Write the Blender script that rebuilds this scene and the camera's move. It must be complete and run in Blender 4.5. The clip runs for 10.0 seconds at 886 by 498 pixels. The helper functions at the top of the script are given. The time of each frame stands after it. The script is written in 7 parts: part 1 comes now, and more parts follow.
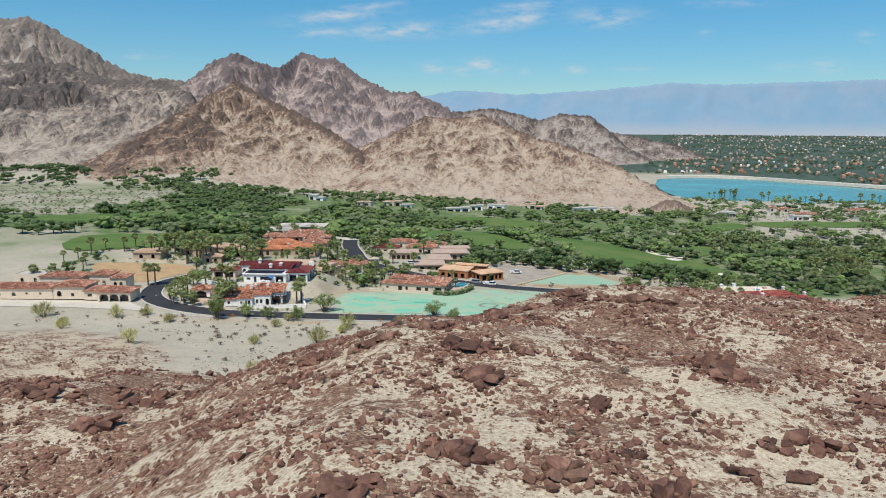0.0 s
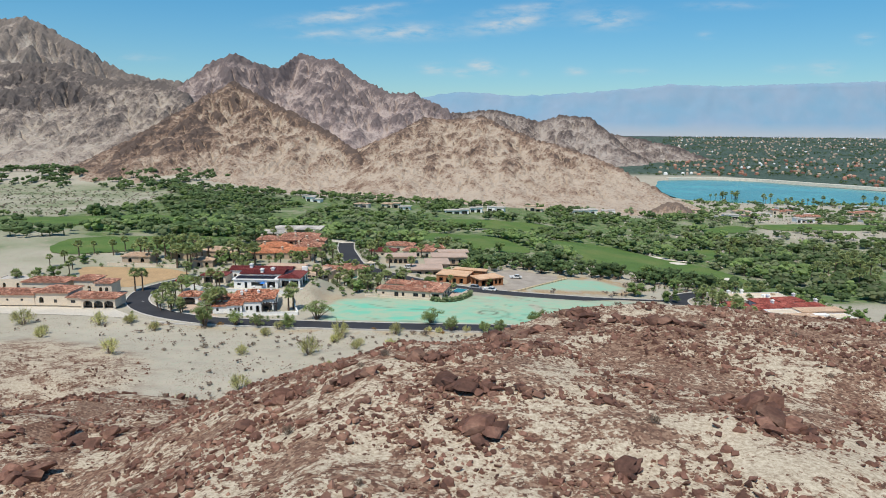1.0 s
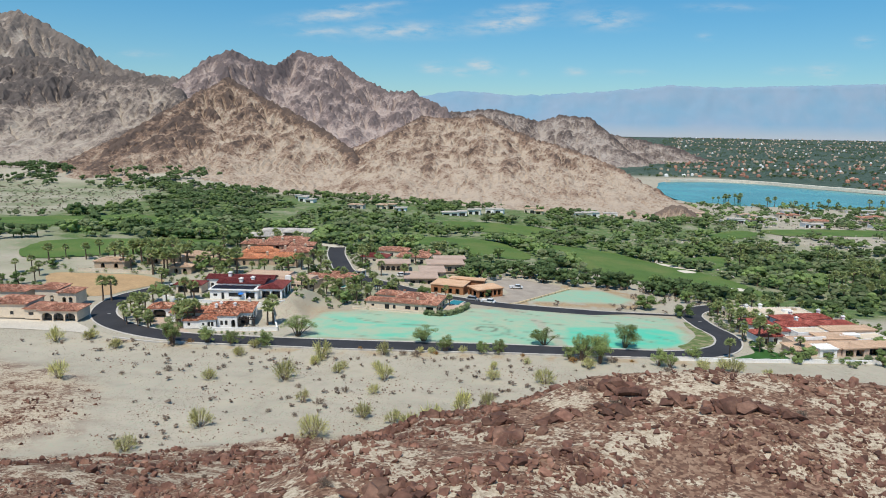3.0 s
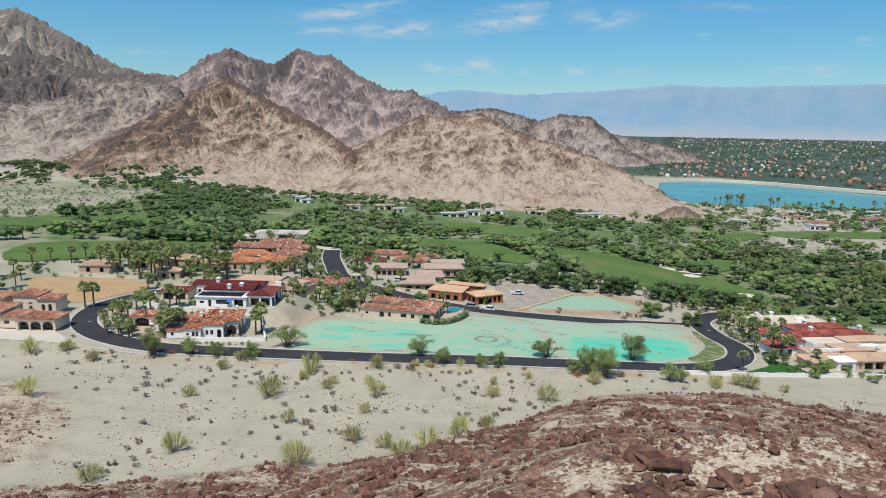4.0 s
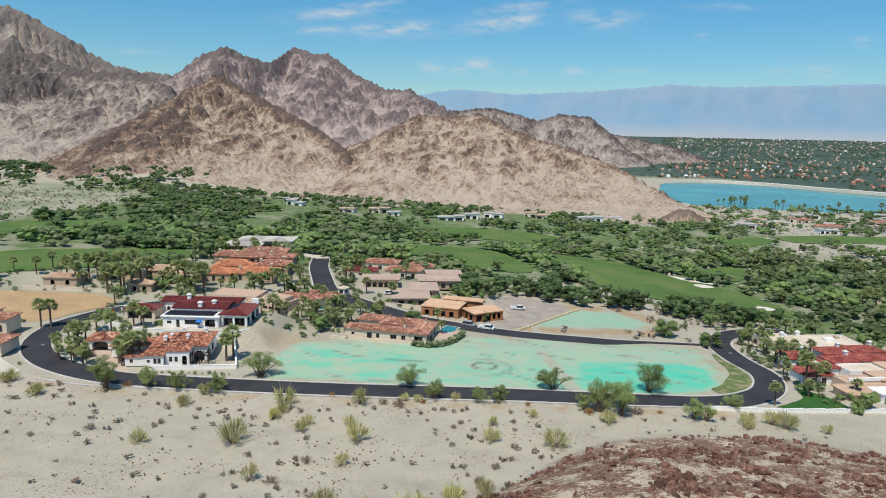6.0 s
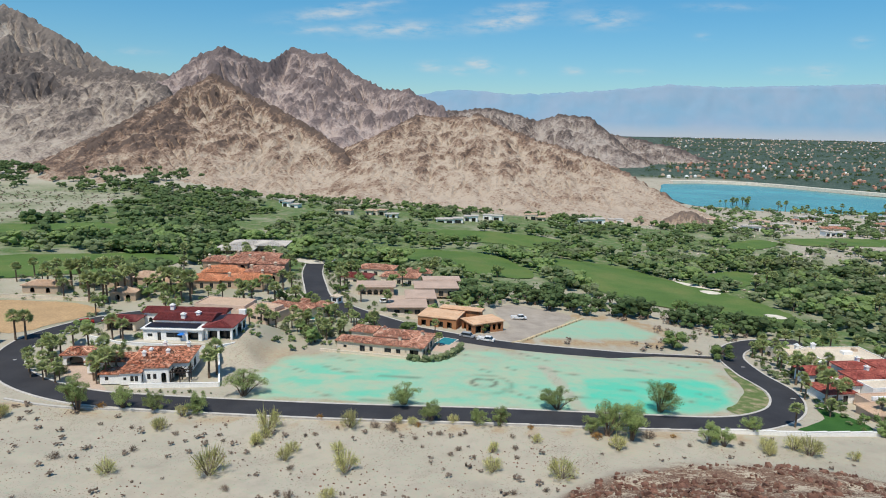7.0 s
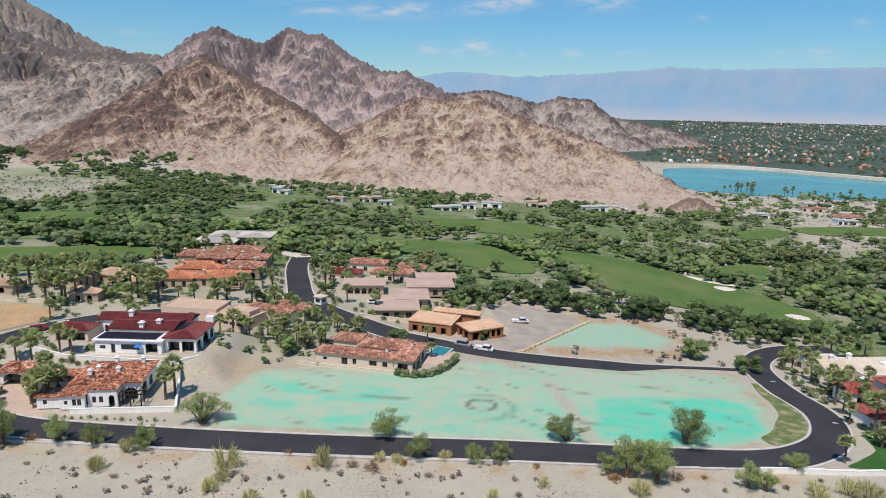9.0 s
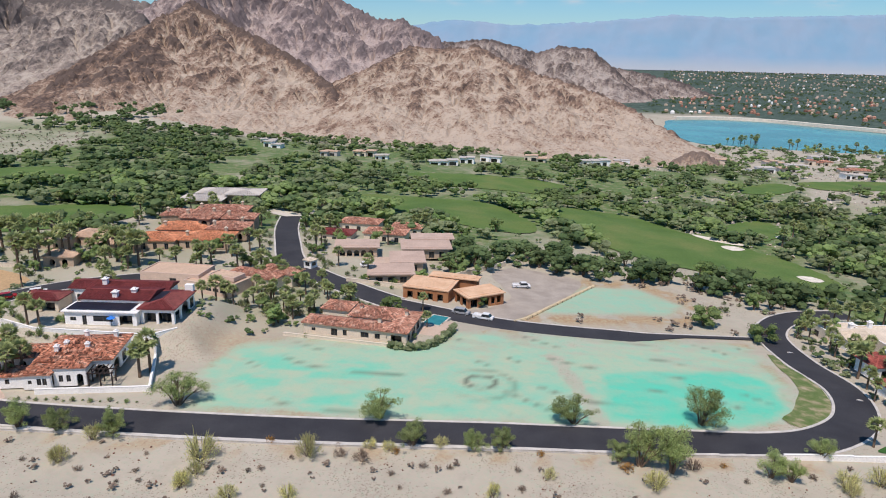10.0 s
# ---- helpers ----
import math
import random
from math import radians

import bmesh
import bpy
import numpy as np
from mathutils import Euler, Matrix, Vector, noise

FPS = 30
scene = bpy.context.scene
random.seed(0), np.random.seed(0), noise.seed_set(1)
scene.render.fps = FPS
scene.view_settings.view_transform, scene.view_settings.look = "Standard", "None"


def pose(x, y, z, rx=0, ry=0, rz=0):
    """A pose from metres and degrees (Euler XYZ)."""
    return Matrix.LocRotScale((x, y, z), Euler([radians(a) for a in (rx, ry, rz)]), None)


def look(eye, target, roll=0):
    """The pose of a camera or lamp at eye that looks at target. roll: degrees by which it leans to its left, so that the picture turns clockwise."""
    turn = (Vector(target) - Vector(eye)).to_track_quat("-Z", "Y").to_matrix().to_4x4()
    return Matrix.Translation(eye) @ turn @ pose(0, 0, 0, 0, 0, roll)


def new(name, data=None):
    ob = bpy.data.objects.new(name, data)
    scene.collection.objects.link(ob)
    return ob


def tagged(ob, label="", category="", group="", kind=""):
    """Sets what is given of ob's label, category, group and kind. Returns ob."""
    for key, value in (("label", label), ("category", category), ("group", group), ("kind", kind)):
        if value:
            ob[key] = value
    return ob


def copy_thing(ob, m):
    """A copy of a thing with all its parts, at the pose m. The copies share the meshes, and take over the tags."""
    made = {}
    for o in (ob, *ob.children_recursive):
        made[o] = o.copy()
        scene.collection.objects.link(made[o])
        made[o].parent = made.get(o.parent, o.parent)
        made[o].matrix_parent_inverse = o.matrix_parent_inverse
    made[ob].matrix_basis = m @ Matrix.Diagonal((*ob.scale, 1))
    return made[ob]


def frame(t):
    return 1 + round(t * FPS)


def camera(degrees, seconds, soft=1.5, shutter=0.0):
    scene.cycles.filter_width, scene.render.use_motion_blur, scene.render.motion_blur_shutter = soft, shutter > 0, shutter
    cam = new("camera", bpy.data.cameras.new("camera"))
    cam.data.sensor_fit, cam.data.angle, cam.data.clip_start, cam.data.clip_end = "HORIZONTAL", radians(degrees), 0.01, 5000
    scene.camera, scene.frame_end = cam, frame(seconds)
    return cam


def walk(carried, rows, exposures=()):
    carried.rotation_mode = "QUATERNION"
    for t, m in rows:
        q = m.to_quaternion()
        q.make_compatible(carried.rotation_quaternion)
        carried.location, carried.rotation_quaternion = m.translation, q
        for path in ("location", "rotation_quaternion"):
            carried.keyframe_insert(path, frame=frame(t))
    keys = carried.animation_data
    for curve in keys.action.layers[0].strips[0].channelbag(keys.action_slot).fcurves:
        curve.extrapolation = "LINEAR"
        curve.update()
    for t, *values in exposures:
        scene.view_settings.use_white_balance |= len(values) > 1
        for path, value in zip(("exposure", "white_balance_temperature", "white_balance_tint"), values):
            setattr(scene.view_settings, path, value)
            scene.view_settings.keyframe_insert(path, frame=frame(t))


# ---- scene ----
cam = camera(66.9, 10.0, soft=1.0)

PATH = [
    (0, (2.088, -103.678, 62.496), (1.898, -101.719, 62.139), 0.4),
    (0.5, (1.992, -99.104, 62.346), (1.802, -97.145, 61.991), 0.4),
    (1, (1.729, -94.329, 62.129), (1.541, -92.37, 61.776), 0.5),
    (1.5, (1.446, -89.338, 61.95), (1.26, -87.378, 61.599), 0.7),
    (2, (1.088, -84.149, 61.831), (0.903, -82.188, 61.48), 0.8),
    (2.5, (0.867, -78.91, 61.887), (0.684, -76.95, 61.534), 0.9),
    (4, (0.467, -62.939, 62.142), (0.286, -60.98, 61.784), 1.1),
    (4.5, (0.243, -57.473, 62.227), (0.063, -55.514, 61.869), 1.1),
    (5, (0.014, -52.005, 62.322), (-0.164, -50.045, 61.963), 1.2),
    (5.5, (-0.131, -46.449, 62.452), (-0.308, -44.489, 62.093), 1.2),
    (7, (-0.78, -29.564, 63.044), (-0.954, -27.604, 62.685), 1.2),
    (7.5, (-0.975, -23.926, 63.182), (-1.147, -21.966, 62.824), 1.3),
    (8, (-1.164, -18.347, 63.253), (-1.334, -16.387, 62.897), 1.3),
    (8.5, (-1.271, -12.598, 63.273), (-1.441, -10.638, 62.915), 1.3),
    (9, (-1.407, -6.341, 63.194), (-1.575, -4.39, 62.786), 1.3),
    (9.5, (-1.783, 0.179, 63.1), (-1.945, 2.114, 62.624), 1.3),
    (10, (-2.274, 6.72, 63.05), (-2.429, 8.638, 62.505), 1.3),
]
walk(cam, [(t, look(eye, target, roll)) for t, eye, target, roll in PATH], [(0.0, 0.0, 6500, 10), (8.0, 0.0, 6500, 10), (9.5, 0.0, 6550, 20), (10.0, 0.0, 6550, 20)])

# ---- light ----
CLOUDS = [(-0.258, 0.157, 0.072, 0.0076, 0.08, 0.70), (-0.166, 0.137, 0.076, 0.0101, 0.03, 0.75), (-0.283, 0.135, 0.034, 0.0051, 0.05, 0.55), (-0.216, 0.171, 0.068, 0.0042, 0.10, 0.50), (-0.000, 0.149, 0.051, 0.0101, 0.15, 0.90), (0.011, 0.168, 0.063, 0.0068, 0.12, 0.50), (0.133, 0.154, 0.041, 0.0118, 0.00, 0.75), (-0.112, 0.085, 0.017, 0.0068, -0.05, 0.70), (-0.039, 0.089, 0.020, 0.0076, -0.15, 1.10), (-0.071, 0.080, 0.015, 0.0051, -0.10, 0.70), (0.090, 0.082, 0.015, 0.0051, 0.00, 0.65), (0.020, 0.079, 0.008, 0.0042, 0.00, 0.40), (0.295, 0.170, 0.051, 0.0051, 0.00, 0.35), (0.433, 0.086, 0.022, 0.0084, 0.00, 0.55), (0.378, 0.086, 0.021, 0.0051, 0.00, 0.30), (0.172, 0.082, 0.025, 0.0042, 0.00, 0.30), (0.480, 0.126, 0.012, 0.0068, 0.00, 0.50), (-0.564, 0.102, 0.042, 0.0051, 0.00, 0.30), (0.268, 0.131, 0.010, 0.0042, 0.00, 0.35)]
SUN_EL, SUN_AZ = 63.0, 196.0     # elevation; compass bearing the light comes from, 0 = +y, clockwise
world = bpy.data.worlds.new("sky")
scene.world = world
world.use_nodes = True


def build_sky():
    nt = world.node_tree
    nt.nodes.clear()
    out = nt.nodes.new("ShaderNodeOutputWorld")
    bg = nt.nodes.new("ShaderNodeBackground")
    sky = nt.nodes.new("ShaderNodeTexSky")
    sky.sky_type, sky.sun_disc = "NISHITA", False
    sky.sun_elevation, sky.sun_rotation = radians(SUN_EL), radians(SUN_AZ)
    sky.air_density, sky.dust_density, sky.ozone_density = 1.0, 0.15, 3.0
    bg.inputs["Strength"].default_value = 0.095
    tint = nt.nodes.new("ShaderNodeMix")
    tint.data_type, tint.blend_type = "RGBA", "MULTIPLY"
    tint.inputs["Factor"].default_value = 1.0
    nt.links.new(sky.outputs[0], tint.inputs["A"])
    hue = nt.nodes.new("ShaderNodeValToRGB")
    hue.color_ramp.elements[0].position, hue.color_ramp.elements[0].color = 0.05, (0.66, 0.93, 1.03, 1)
    hue.color_ramp.elements[1].position, hue.color_ramp.elements[1].color = 0.17, (0.47, 0.985, 1.16, 1)
    # thin high cloud: soft banks at their bearings, torn by stretched noise
    co = nt.nodes.new("ShaderNodeTexCoord")
    xyz = nt.nodes.new("ShaderNodeSeparateXYZ")
    nt.links.new(co.outputs["Generated"], xyz.inputs[0])

    nt.links.new(xyz.outputs[2], hue.inputs["Fac"])
    nt.links.new(hue.outputs["Color"], tint.inputs["B"])

    def calc(op, a, b):
        q = nt.nodes.new("ShaderNodeMath")
        q.operation = op
        for k, v in enumerate((a, b)):
            if isinstance(v, (int, float)):
                q.inputs[k].default_value = v
            else:
                nt.links.new(v, q.inputs[k])
        return q.outputs[0]
    ahead = calc("MAXIMUM", xyz.outputs[1], 0.05)
    u, v = calc("DIVIDE", xyz.outputs[0], ahead), calc("DIVIDE", xyz.outputs[2], ahead)
    total = None
    for u0, v0, su, sv, lean, amount in CLOUDS:
        du = calc("DIVIDE", calc("SUBTRACT", u, u0), su)
        dv = calc("DIVIDE", calc("SUBTRACT", calc("SUBTRACT", v, v0), calc("MULTIPLY", calc("SUBTRACT", u, u0), lean)), sv)
        r = calc("ADD", calc("MULTIPLY", du, du), calc("MULTIPLY", dv, dv))
        g = calc("MULTIPLY", calc("POWER", 2.718, calc("MULTIPLY", r, -1.0)), amount)
        total = g if total is None else calc("ADD", total, g)
    uv = nt.nodes.new("ShaderNodeCombineXYZ")
    nt.links.new(u, uv.inputs[0]), nt.links.new(calc("MULTIPLY", v, 3.5), uv.inputs[1])
    nz = nt.nodes.new("ShaderNodeTexNoise")
    nz.inputs["Scale"].default_value, nz.inputs["Detail"].default_value, nz.inputs["Roughness"].default_value = 26, 7, 0.6
    nt.links.new(uv.outputs[0], nz.inputs["Vector"])
    cover = nt.nodes.new("ShaderNodeMapRange")
    cover.inputs["From Min"].default_value, cover.inputs["From Max"].default_value = 0.36, 0.66
    nt.links.new(nz.outputs["Fac"], cover.inputs["Value"])
    fac = calc("MINIMUM", calc("MULTIPLY", total, cover.outputs["Result"]), 0.8)
    white = nt.nodes.new("ShaderNodeMix")
    white.data_type = "RGBA"
    white.inputs["B"].default_value = (6.6, 7.0, 7.2, 1)
    nt.links.new(fac, white.inputs["Factor"])
    nt.links.new(tint.outputs["Result"], white.inputs["A"])
    nt.links.new(white.outputs["Result"], bg.inputs["Color"])
    nt.links.new(bg.outputs[0], out.inputs["Surface"])
    return nt, sky, bg


build_sky()
sun = new("sun", bpy.data.lights.new("sun", "SUN"))
sun.data.energy, sun.data.angle, sun.data.color = 3.95, radians(0.55), (1.0, 0.93, 0.80)
_az, _el = radians(SUN_AZ), radians(SUN_EL)
sun_from = Vector((math.sin(_az) * math.cos(_el), math.cos(_az) * math.cos(_el), math.sin(_el)))
sun.matrix_world = look(sun_from * 300, (0, 0, 0))
scene.view_settings.exposure = 0.0

# ---- noise ----
_rng = np.random.RandomState(7)
_perm = np.concatenate([_rng.permutation(512)] * 3)
_grad = _rng.uniform(0, 2 * np.pi, 512)


def perlin(x, y, seed=0):
    x, y = np.asarray(x, float) + seed * 17.13, np.asarray(y, float) - seed * 9.71
    xi, yi = np.floor(x).astype(int), np.floor(y).astype(int)
    xf, yf = x - xi, y - yi
    u, v = xf ** 3 * (xf * (xf * 6 - 15) + 10), yf ** 3 * (yf * (yf * 6 - 15) + 10)

    def g(ix, iy, dx, dy):
        a = _grad[_perm[_perm[ix % 512] + iy % 512]]
        return np.cos(a) * dx + np.sin(a) * dy
    n0 = g(xi, yi, xf, yf) * (1 - u) + g(xi + 1, yi, xf - 1, yf) * u
    n1 = g(xi, yi + 1, xf, yf - 1) * (1 - u) + g(xi + 1, yi + 1, xf - 1, yf - 1) * u
    return (n0 * (1 - v) + n1 * v) * 1.4


def fbm(x, y, octaves=4, seed=0):
    return sum(perlin(x * 2 ** o, y * 2 ** o, seed + o) * 0.5 ** o for o in range(octaves))


def ridged(x, y, octaves=4, seed=0):
    return sum((1 - 2 * np.abs(perlin(x * 2 ** o, y * 2 ** o, seed + o))) * 0.5 ** o for o in range(octaves))


def smooth(a, b, x):
    t = np.clip((np.asarray(x, float) - a) / (b - a), 0, 1)
    return t * t * (3 - 2 * t)


# ---- the lie of the land ----
HILL_Y = [-34, -22, 12, 40, 58, 82, 95, 200]
HILL_Z = [43.6, 43.2, 24, 14, 9.5, 3.5, 0, -60]
PADS = [(-90, 150.5, 17, 9, 4, 2.8, 9), (-110, 153, 7, 6, 4, 2.6, 8)]    # raised building plots: x, y, half width, half depth, turn, height, skirt


def flat_lie(x, y):
    base = np.interp(y, [60, 110, 200, 300, 420, 574, 900, 1600, 2500, 3500, 4900], [0, 0, -4, -8, -13, -15, -39, -43, -35, -10, 38])
    k = smooth(110, 260, y) * (1 - smooth(600, 900, y))
    base = base - 0.035 * np.clip(x, -250, 150) * k
    base = base - 0.024 * np.clip(x, 0, 120) * smooth(60, 130, y) * (1 - smooth(600, 900, y))
    base = base + 24 * smooth(560, 720, y) * smooth(-230, -400, x) * smooth(1100, 950, y)
    return base + 0.06 * np.clip(90 - y, 0, 400)


# swells and hollows of the hill: x, y, radius, height
SWELLS = [(-16, 90, 38, -4.2), (-13, 77, 26, -4.2), (-54, -14, 18, 4.2), (37, 51, 26, 3.3), (-68, 40, 8, -4.2), (-46, -3, 18, 2.3), (-6, -28, 8, -1.9), (-95, 36, 12, -2.4), (-11, 63, 12, -2.2),
          (-51, -3, 8, -1.8), (-84, 23, 18, -1.8), (-34, -37, 8, -2.0), (-39, 55, 8, 1.7), (21, 59, 18, 1.1), (-35, 41, 8, 1.3), (-12, 51, 13, -1.6), (-1, 70, 10, -1.4)]


def hill_lie(x, y):
    s = 0.2 * np.clip(5 - x, 0, 60) + 0.3 * np.clip(x - 60, 0, 400) + 0.55 * np.clip(8 - x, 0, 14) * smooth(10, -20, y)
    z = np.interp(y + s, HILL_Y, HILL_Z) - 0.35 * np.clip(-8 - x, 0, 23)
    for bx, by, r, up in SWELLS:
        z = z + up * np.exp(-((x - bx) ** 2 + (y - by) ** 2) / r ** 2)
    return z


def spur_lie(x, y):
    return 9.5 - 0.16 * np.hypot((x + 128) * 0.75, (y - 32) * 1.1) - 0.004 * np.abs(x + 128) ** 1.2


def rocky(x, y):
    """How far the dark rocky hill stands above the sandy flat, in metres."""
    return np.maximum(hill_lie(x, y), spur_lie(x, y)) - flat_lie(x, y)


def land(x, y):
    x, y = np.asarray(x, float), np.asarray(y, float)
    flat = flat_lie(x, y)
    for px, py, hw, hd, turn, up, skirt in PADS:
        c, s = math.cos(radians(turn)), math.sin(radians(turn))
        u, v = (x - px) * c + (y - py) * s, -(x - px) * s + (y - py) * c
        d = np.maximum(np.abs(u) - hw, np.abs(v) - hd)
        k = 1 - smooth(0, skirt, d)
        flat = flat * (1 - k) + up * k
    hill = np.maximum(hill_lie(x, y), spur_lie(x, y))
    near = np.exp(-np.abs(hill - flat) / 1.5) * 0.4
    z = np.maximum(hill, flat) + near
    bump = 0.7 * fbm(x / 14, y / 14, 4, 3) + 1.3 * fbm(x / 40, y / 40, 2, 5)
    z = z + bump * smooth(0.2, 4, hill - flat)
    wash = smooth(96, 80, y) * smooth(1.0, -1.0, hill - flat)
    z = z + wash * (0.25 * fbm(x / 9, y / 6, 3, 9) + 0.6 * fbm(x / 35, y / 25, 2, 2))
    z = z + smooth(260, 330, y) * smooth(620, 500, y) * 1.0 * fbm(x / 45, y / 45, 2, 12)
    return z


def ground_z(x, y):
    return float(land(np.array([x]), np.array([y]))[0])


def poly_distance(poly, x, y):
    """Signed distance to a closed outline, negative inside."""
    d = np.full(x.shape, 1e9)
    inside = np.zeros(x.shape, bool)
    for (ax, ay), (bx, by) in zip(poly, poly[1:] + poly[:1]):
        ex, ey = bx - ax, by - ay
        t = np.clip(((x - ax) * ex + (y - ay) * ey) / (ex * ex + ey * ey), 0, 1)
        d = np.minimum(d, np.hypot(x - ax - t * ex, y - ay - t * ey))
        cross = (ay > y) != (by > y)
        if ey:
            inside ^= cross & (x < ax + (y - ay) / ey * ex)
    return np.where(inside, -d, d)


def curve_through(points, step=2.0, closed=False):
    """Catmull-Rom through plan points, resampled about every step metres."""
    p = [Vector(q) for q in points]
    n, out = len(p), []
    for i in range(n if closed else n - 1):
        if closed:
            a, b, c, d = p[i - 1], p[i], p[(i + 1) % n], p[(i + 2) % n]
        else:
            a, b, c, d = p[max(i - 1, 0)], p[i], p[i + 1], p[min(i + 2, n - 1)]
        k = max(1, int((c - b).length / step))
        for j in range(k):
            t = j / k
            out.append(0.5 * ((2 * b) + (c - a) * t + (2 * a - 5 * b + 4 * c - d) * t * t + (3 * b - a - 3 * c + d) * t ** 3))
    if not closed:
        out.append(p[-1])
    return [(v[0], v[1]) for v in out]


# ---- materials ----
def material(name, colours, scale=1.0, rough=0.8, fine=12.0, bump=0.3, metal=0.0, island=0.0, per_object=0.0, spec=0.3, thin=0.0):
    """A two-scale mottled surface: colours are (position, rgb) stops of a ramp over large noise; finer noise varies the value."""
    m = bpy.data.materials.new(name)
    m.use_nodes = True
    nt = m.node_tree
    n, l = nt.nodes, nt.links
    bsdf = n["Principled BSDF"]
    bsdf.inputs["Roughness"].default_value = rough
    bsdf.inputs["Metallic"].default_value = metal
    bsdf.inputs["Specular IOR Level"].default_value = spec
    co = n.new("ShaderNodeTexCoord")
    big = n.new("ShaderNodeTexNoise")
    big.inputs["Scale"].default_value, big.inputs["Detail"].default_value = scale, 6
    small = n.new("ShaderNodeTexNoise")
    small.inputs["Scale"].default_value, small.inputs["Detail"].default_value = scale * fine, 4
    geo = n.new("ShaderNodeNewGeometry")
    for t in (big, small):
        l.new(geo.outputs["Position"], t.inputs["Vector"])
    ramp = n.new("ShaderNodeValToRGB")
    el = ramp.color_ramp.elements
    while len(el) < len(colours):
        el.new(0.5)
    for e, (p, c) in zip(el, colours):
        e.position, e.color = p, (*c, 1)
    l.new(big.outputs["Fac"], ramp.inputs["Fac"])
    hsv = n.new("ShaderNodeHueSaturation")
    val = n.new("ShaderNodeMapRange")
    val.inputs["From Min"].default_value, val.inputs["From Max"].default_value = 0.25, 0.75
    val.inputs["To Min"].default_value, val.inputs["To Max"].default_value = 0.8, 1.2
    l.new(small.outputs["Fac"], val.inputs["Value"])
    value = val.outputs["Result"]
    for amount, source in ((island, ("ShaderNodeNewGeometry", "Random Per Island")), (per_object, ("ShaderNodeObjectInfo", "Random"))):
        if amount:
            r = n.new("ShaderNodeMapRange")
            r.inputs["To Min"].default_value, r.inputs["To Max"].default_value = 1 - amount, 1 + amount
            l.new(n.new(source[0]).outputs[source[1]], r.inputs["Value"])
            mul = n.new("ShaderNodeMath")
            mul.operation = "MULTIPLY"
            l.new(value, mul.inputs[0])
            l.new(r.outputs["Result"], mul.inputs[1])
            value = mul.outputs[0]
    l.new(value, hsv.inputs["Value"])
    l.new(ramp.outputs["Color"], hsv.inputs["Color"])
    l.new(hsv.outputs["Color"], bsdf.inputs["Base Color"])
    if bump:
        b = n.new("ShaderNodeBump")
        b.inputs["Strength"].default_value, b.inputs["Distance"].default_value = bump, 0.4 / scale / fine
        l.new(small.outputs["Fac"], b.inputs["Height"])
        l.new(b.outputs["Normal"], bsdf.inputs["Normal"])
    if thin:
        # light that passes through leaves
        glow, both = n.new("ShaderNodeBsdfTranslucent"), n.new("ShaderNodeMixShader")
        both.inputs["Fac"].default_value = thin
        l.new(hsv.outputs["Color"], glow.inputs["Color"])
        l.new(bsdf.outputs[0], both.inputs[1]), l.new(glow.outputs[0], both.inputs[2])
        l.new(both.outputs[0], n["Material Output"].inputs["Surface"])
    return m


def tone(c, f):
    return tuple(min(1.0, v * f) for v in c)


def plain(name, c, rough=0.7, scale=0.8, spread=0.15, **kw):
    return material(name, [(0.3, tone(c, 1 - spread)), (0.7, tone(c, 1 + spread))], scale=scale, rough=rough, **kw)


M_ASPHALT = material("asphalt", [(0.3, (0.032, 0.032, 0.038)), (0.7, (0.05, 0.05, 0.056))], scale=0.15, rough=0.85, fine=40, bump=0.2)
M_KERB = plain("kerb_concrete", (0.55, 0.52, 0.48), 0.85, 0.6)
M_GRASS = material("mown_grass", [(0.3, (0.075, 0.14, 0.03)), (0.5, (0.10, 0.17, 0.04)), (0.72, (0.15, 0.19, 0.055))], scale=0.05, rough=0.9, fine=30, bump=0.4)
M_VERGE = material("rough_verge", [(0.3, (0.09, 0.15, 0.04)), (0.5, (0.15, 0.19, 0.07)), (0.62, (0.30, 0.27, 0.15)), (0.75, (0.44, 0.37, 0.27))], scale=0.45, rough=0.95, fine=12, bump=0.4)
M_LAWN = material("lawn_grass", [(0.3, (0.03, 0.10, 0.018)), (0.7, (0.05, 0.14, 0.028))], scale=0.2, rough=0.9, fine=20, bump=0.4)
M_BUNKER = plain("bunker_sand", (0.72, 0.66, 0.56), 0.9, 0.3)
M_WATER = plain("lake_water", (0.07, 0.295, 0.30), 0.25, 0.01, 0.2, fine=60, bump=0.02, spec=0.5)
M_WHITE = plain("white_stucco", (0.86, 0.85, 0.83), 0.85, 0.5, 0.04)
M_CREAM = plain("cream_stucco", (0.70, 0.60, 0.48), 0.85, 0.4, 0.06)
M_TAN = plain("tan_stucco", (0.50, 0.38, 0.28), 0.85, 0.4, 0.07)
M_PINK = plain("pink_stucco", (0.62, 0.47, 0.38), 0.85, 0.4, 0.06)
M_OSB = material("sheathing_board", [(0.3, (0.30, 0.12, 0.055)), (0.7, (0.42, 0.20, 0.095))], scale=0.35, rough=0.8, fine=18, bump=0.2)
M_DECK = material("roof_decking", [(0.3, (0.62, 0.38, 0.23)), (0.7, (0.74, 0.50, 0.33))], scale=0.3, rough=0.8, fine=12, bump=0.2)
M_TILE = material("clay_tile", [(0.25, (0.27, 0.12, 0.08)), (0.5, (0.40, 0.19, 0.13)), (0.72, (0.56, 0.36, 0.27))], scale=0.7, rough=0.75, fine=9, bump=0.2, island=0.55)
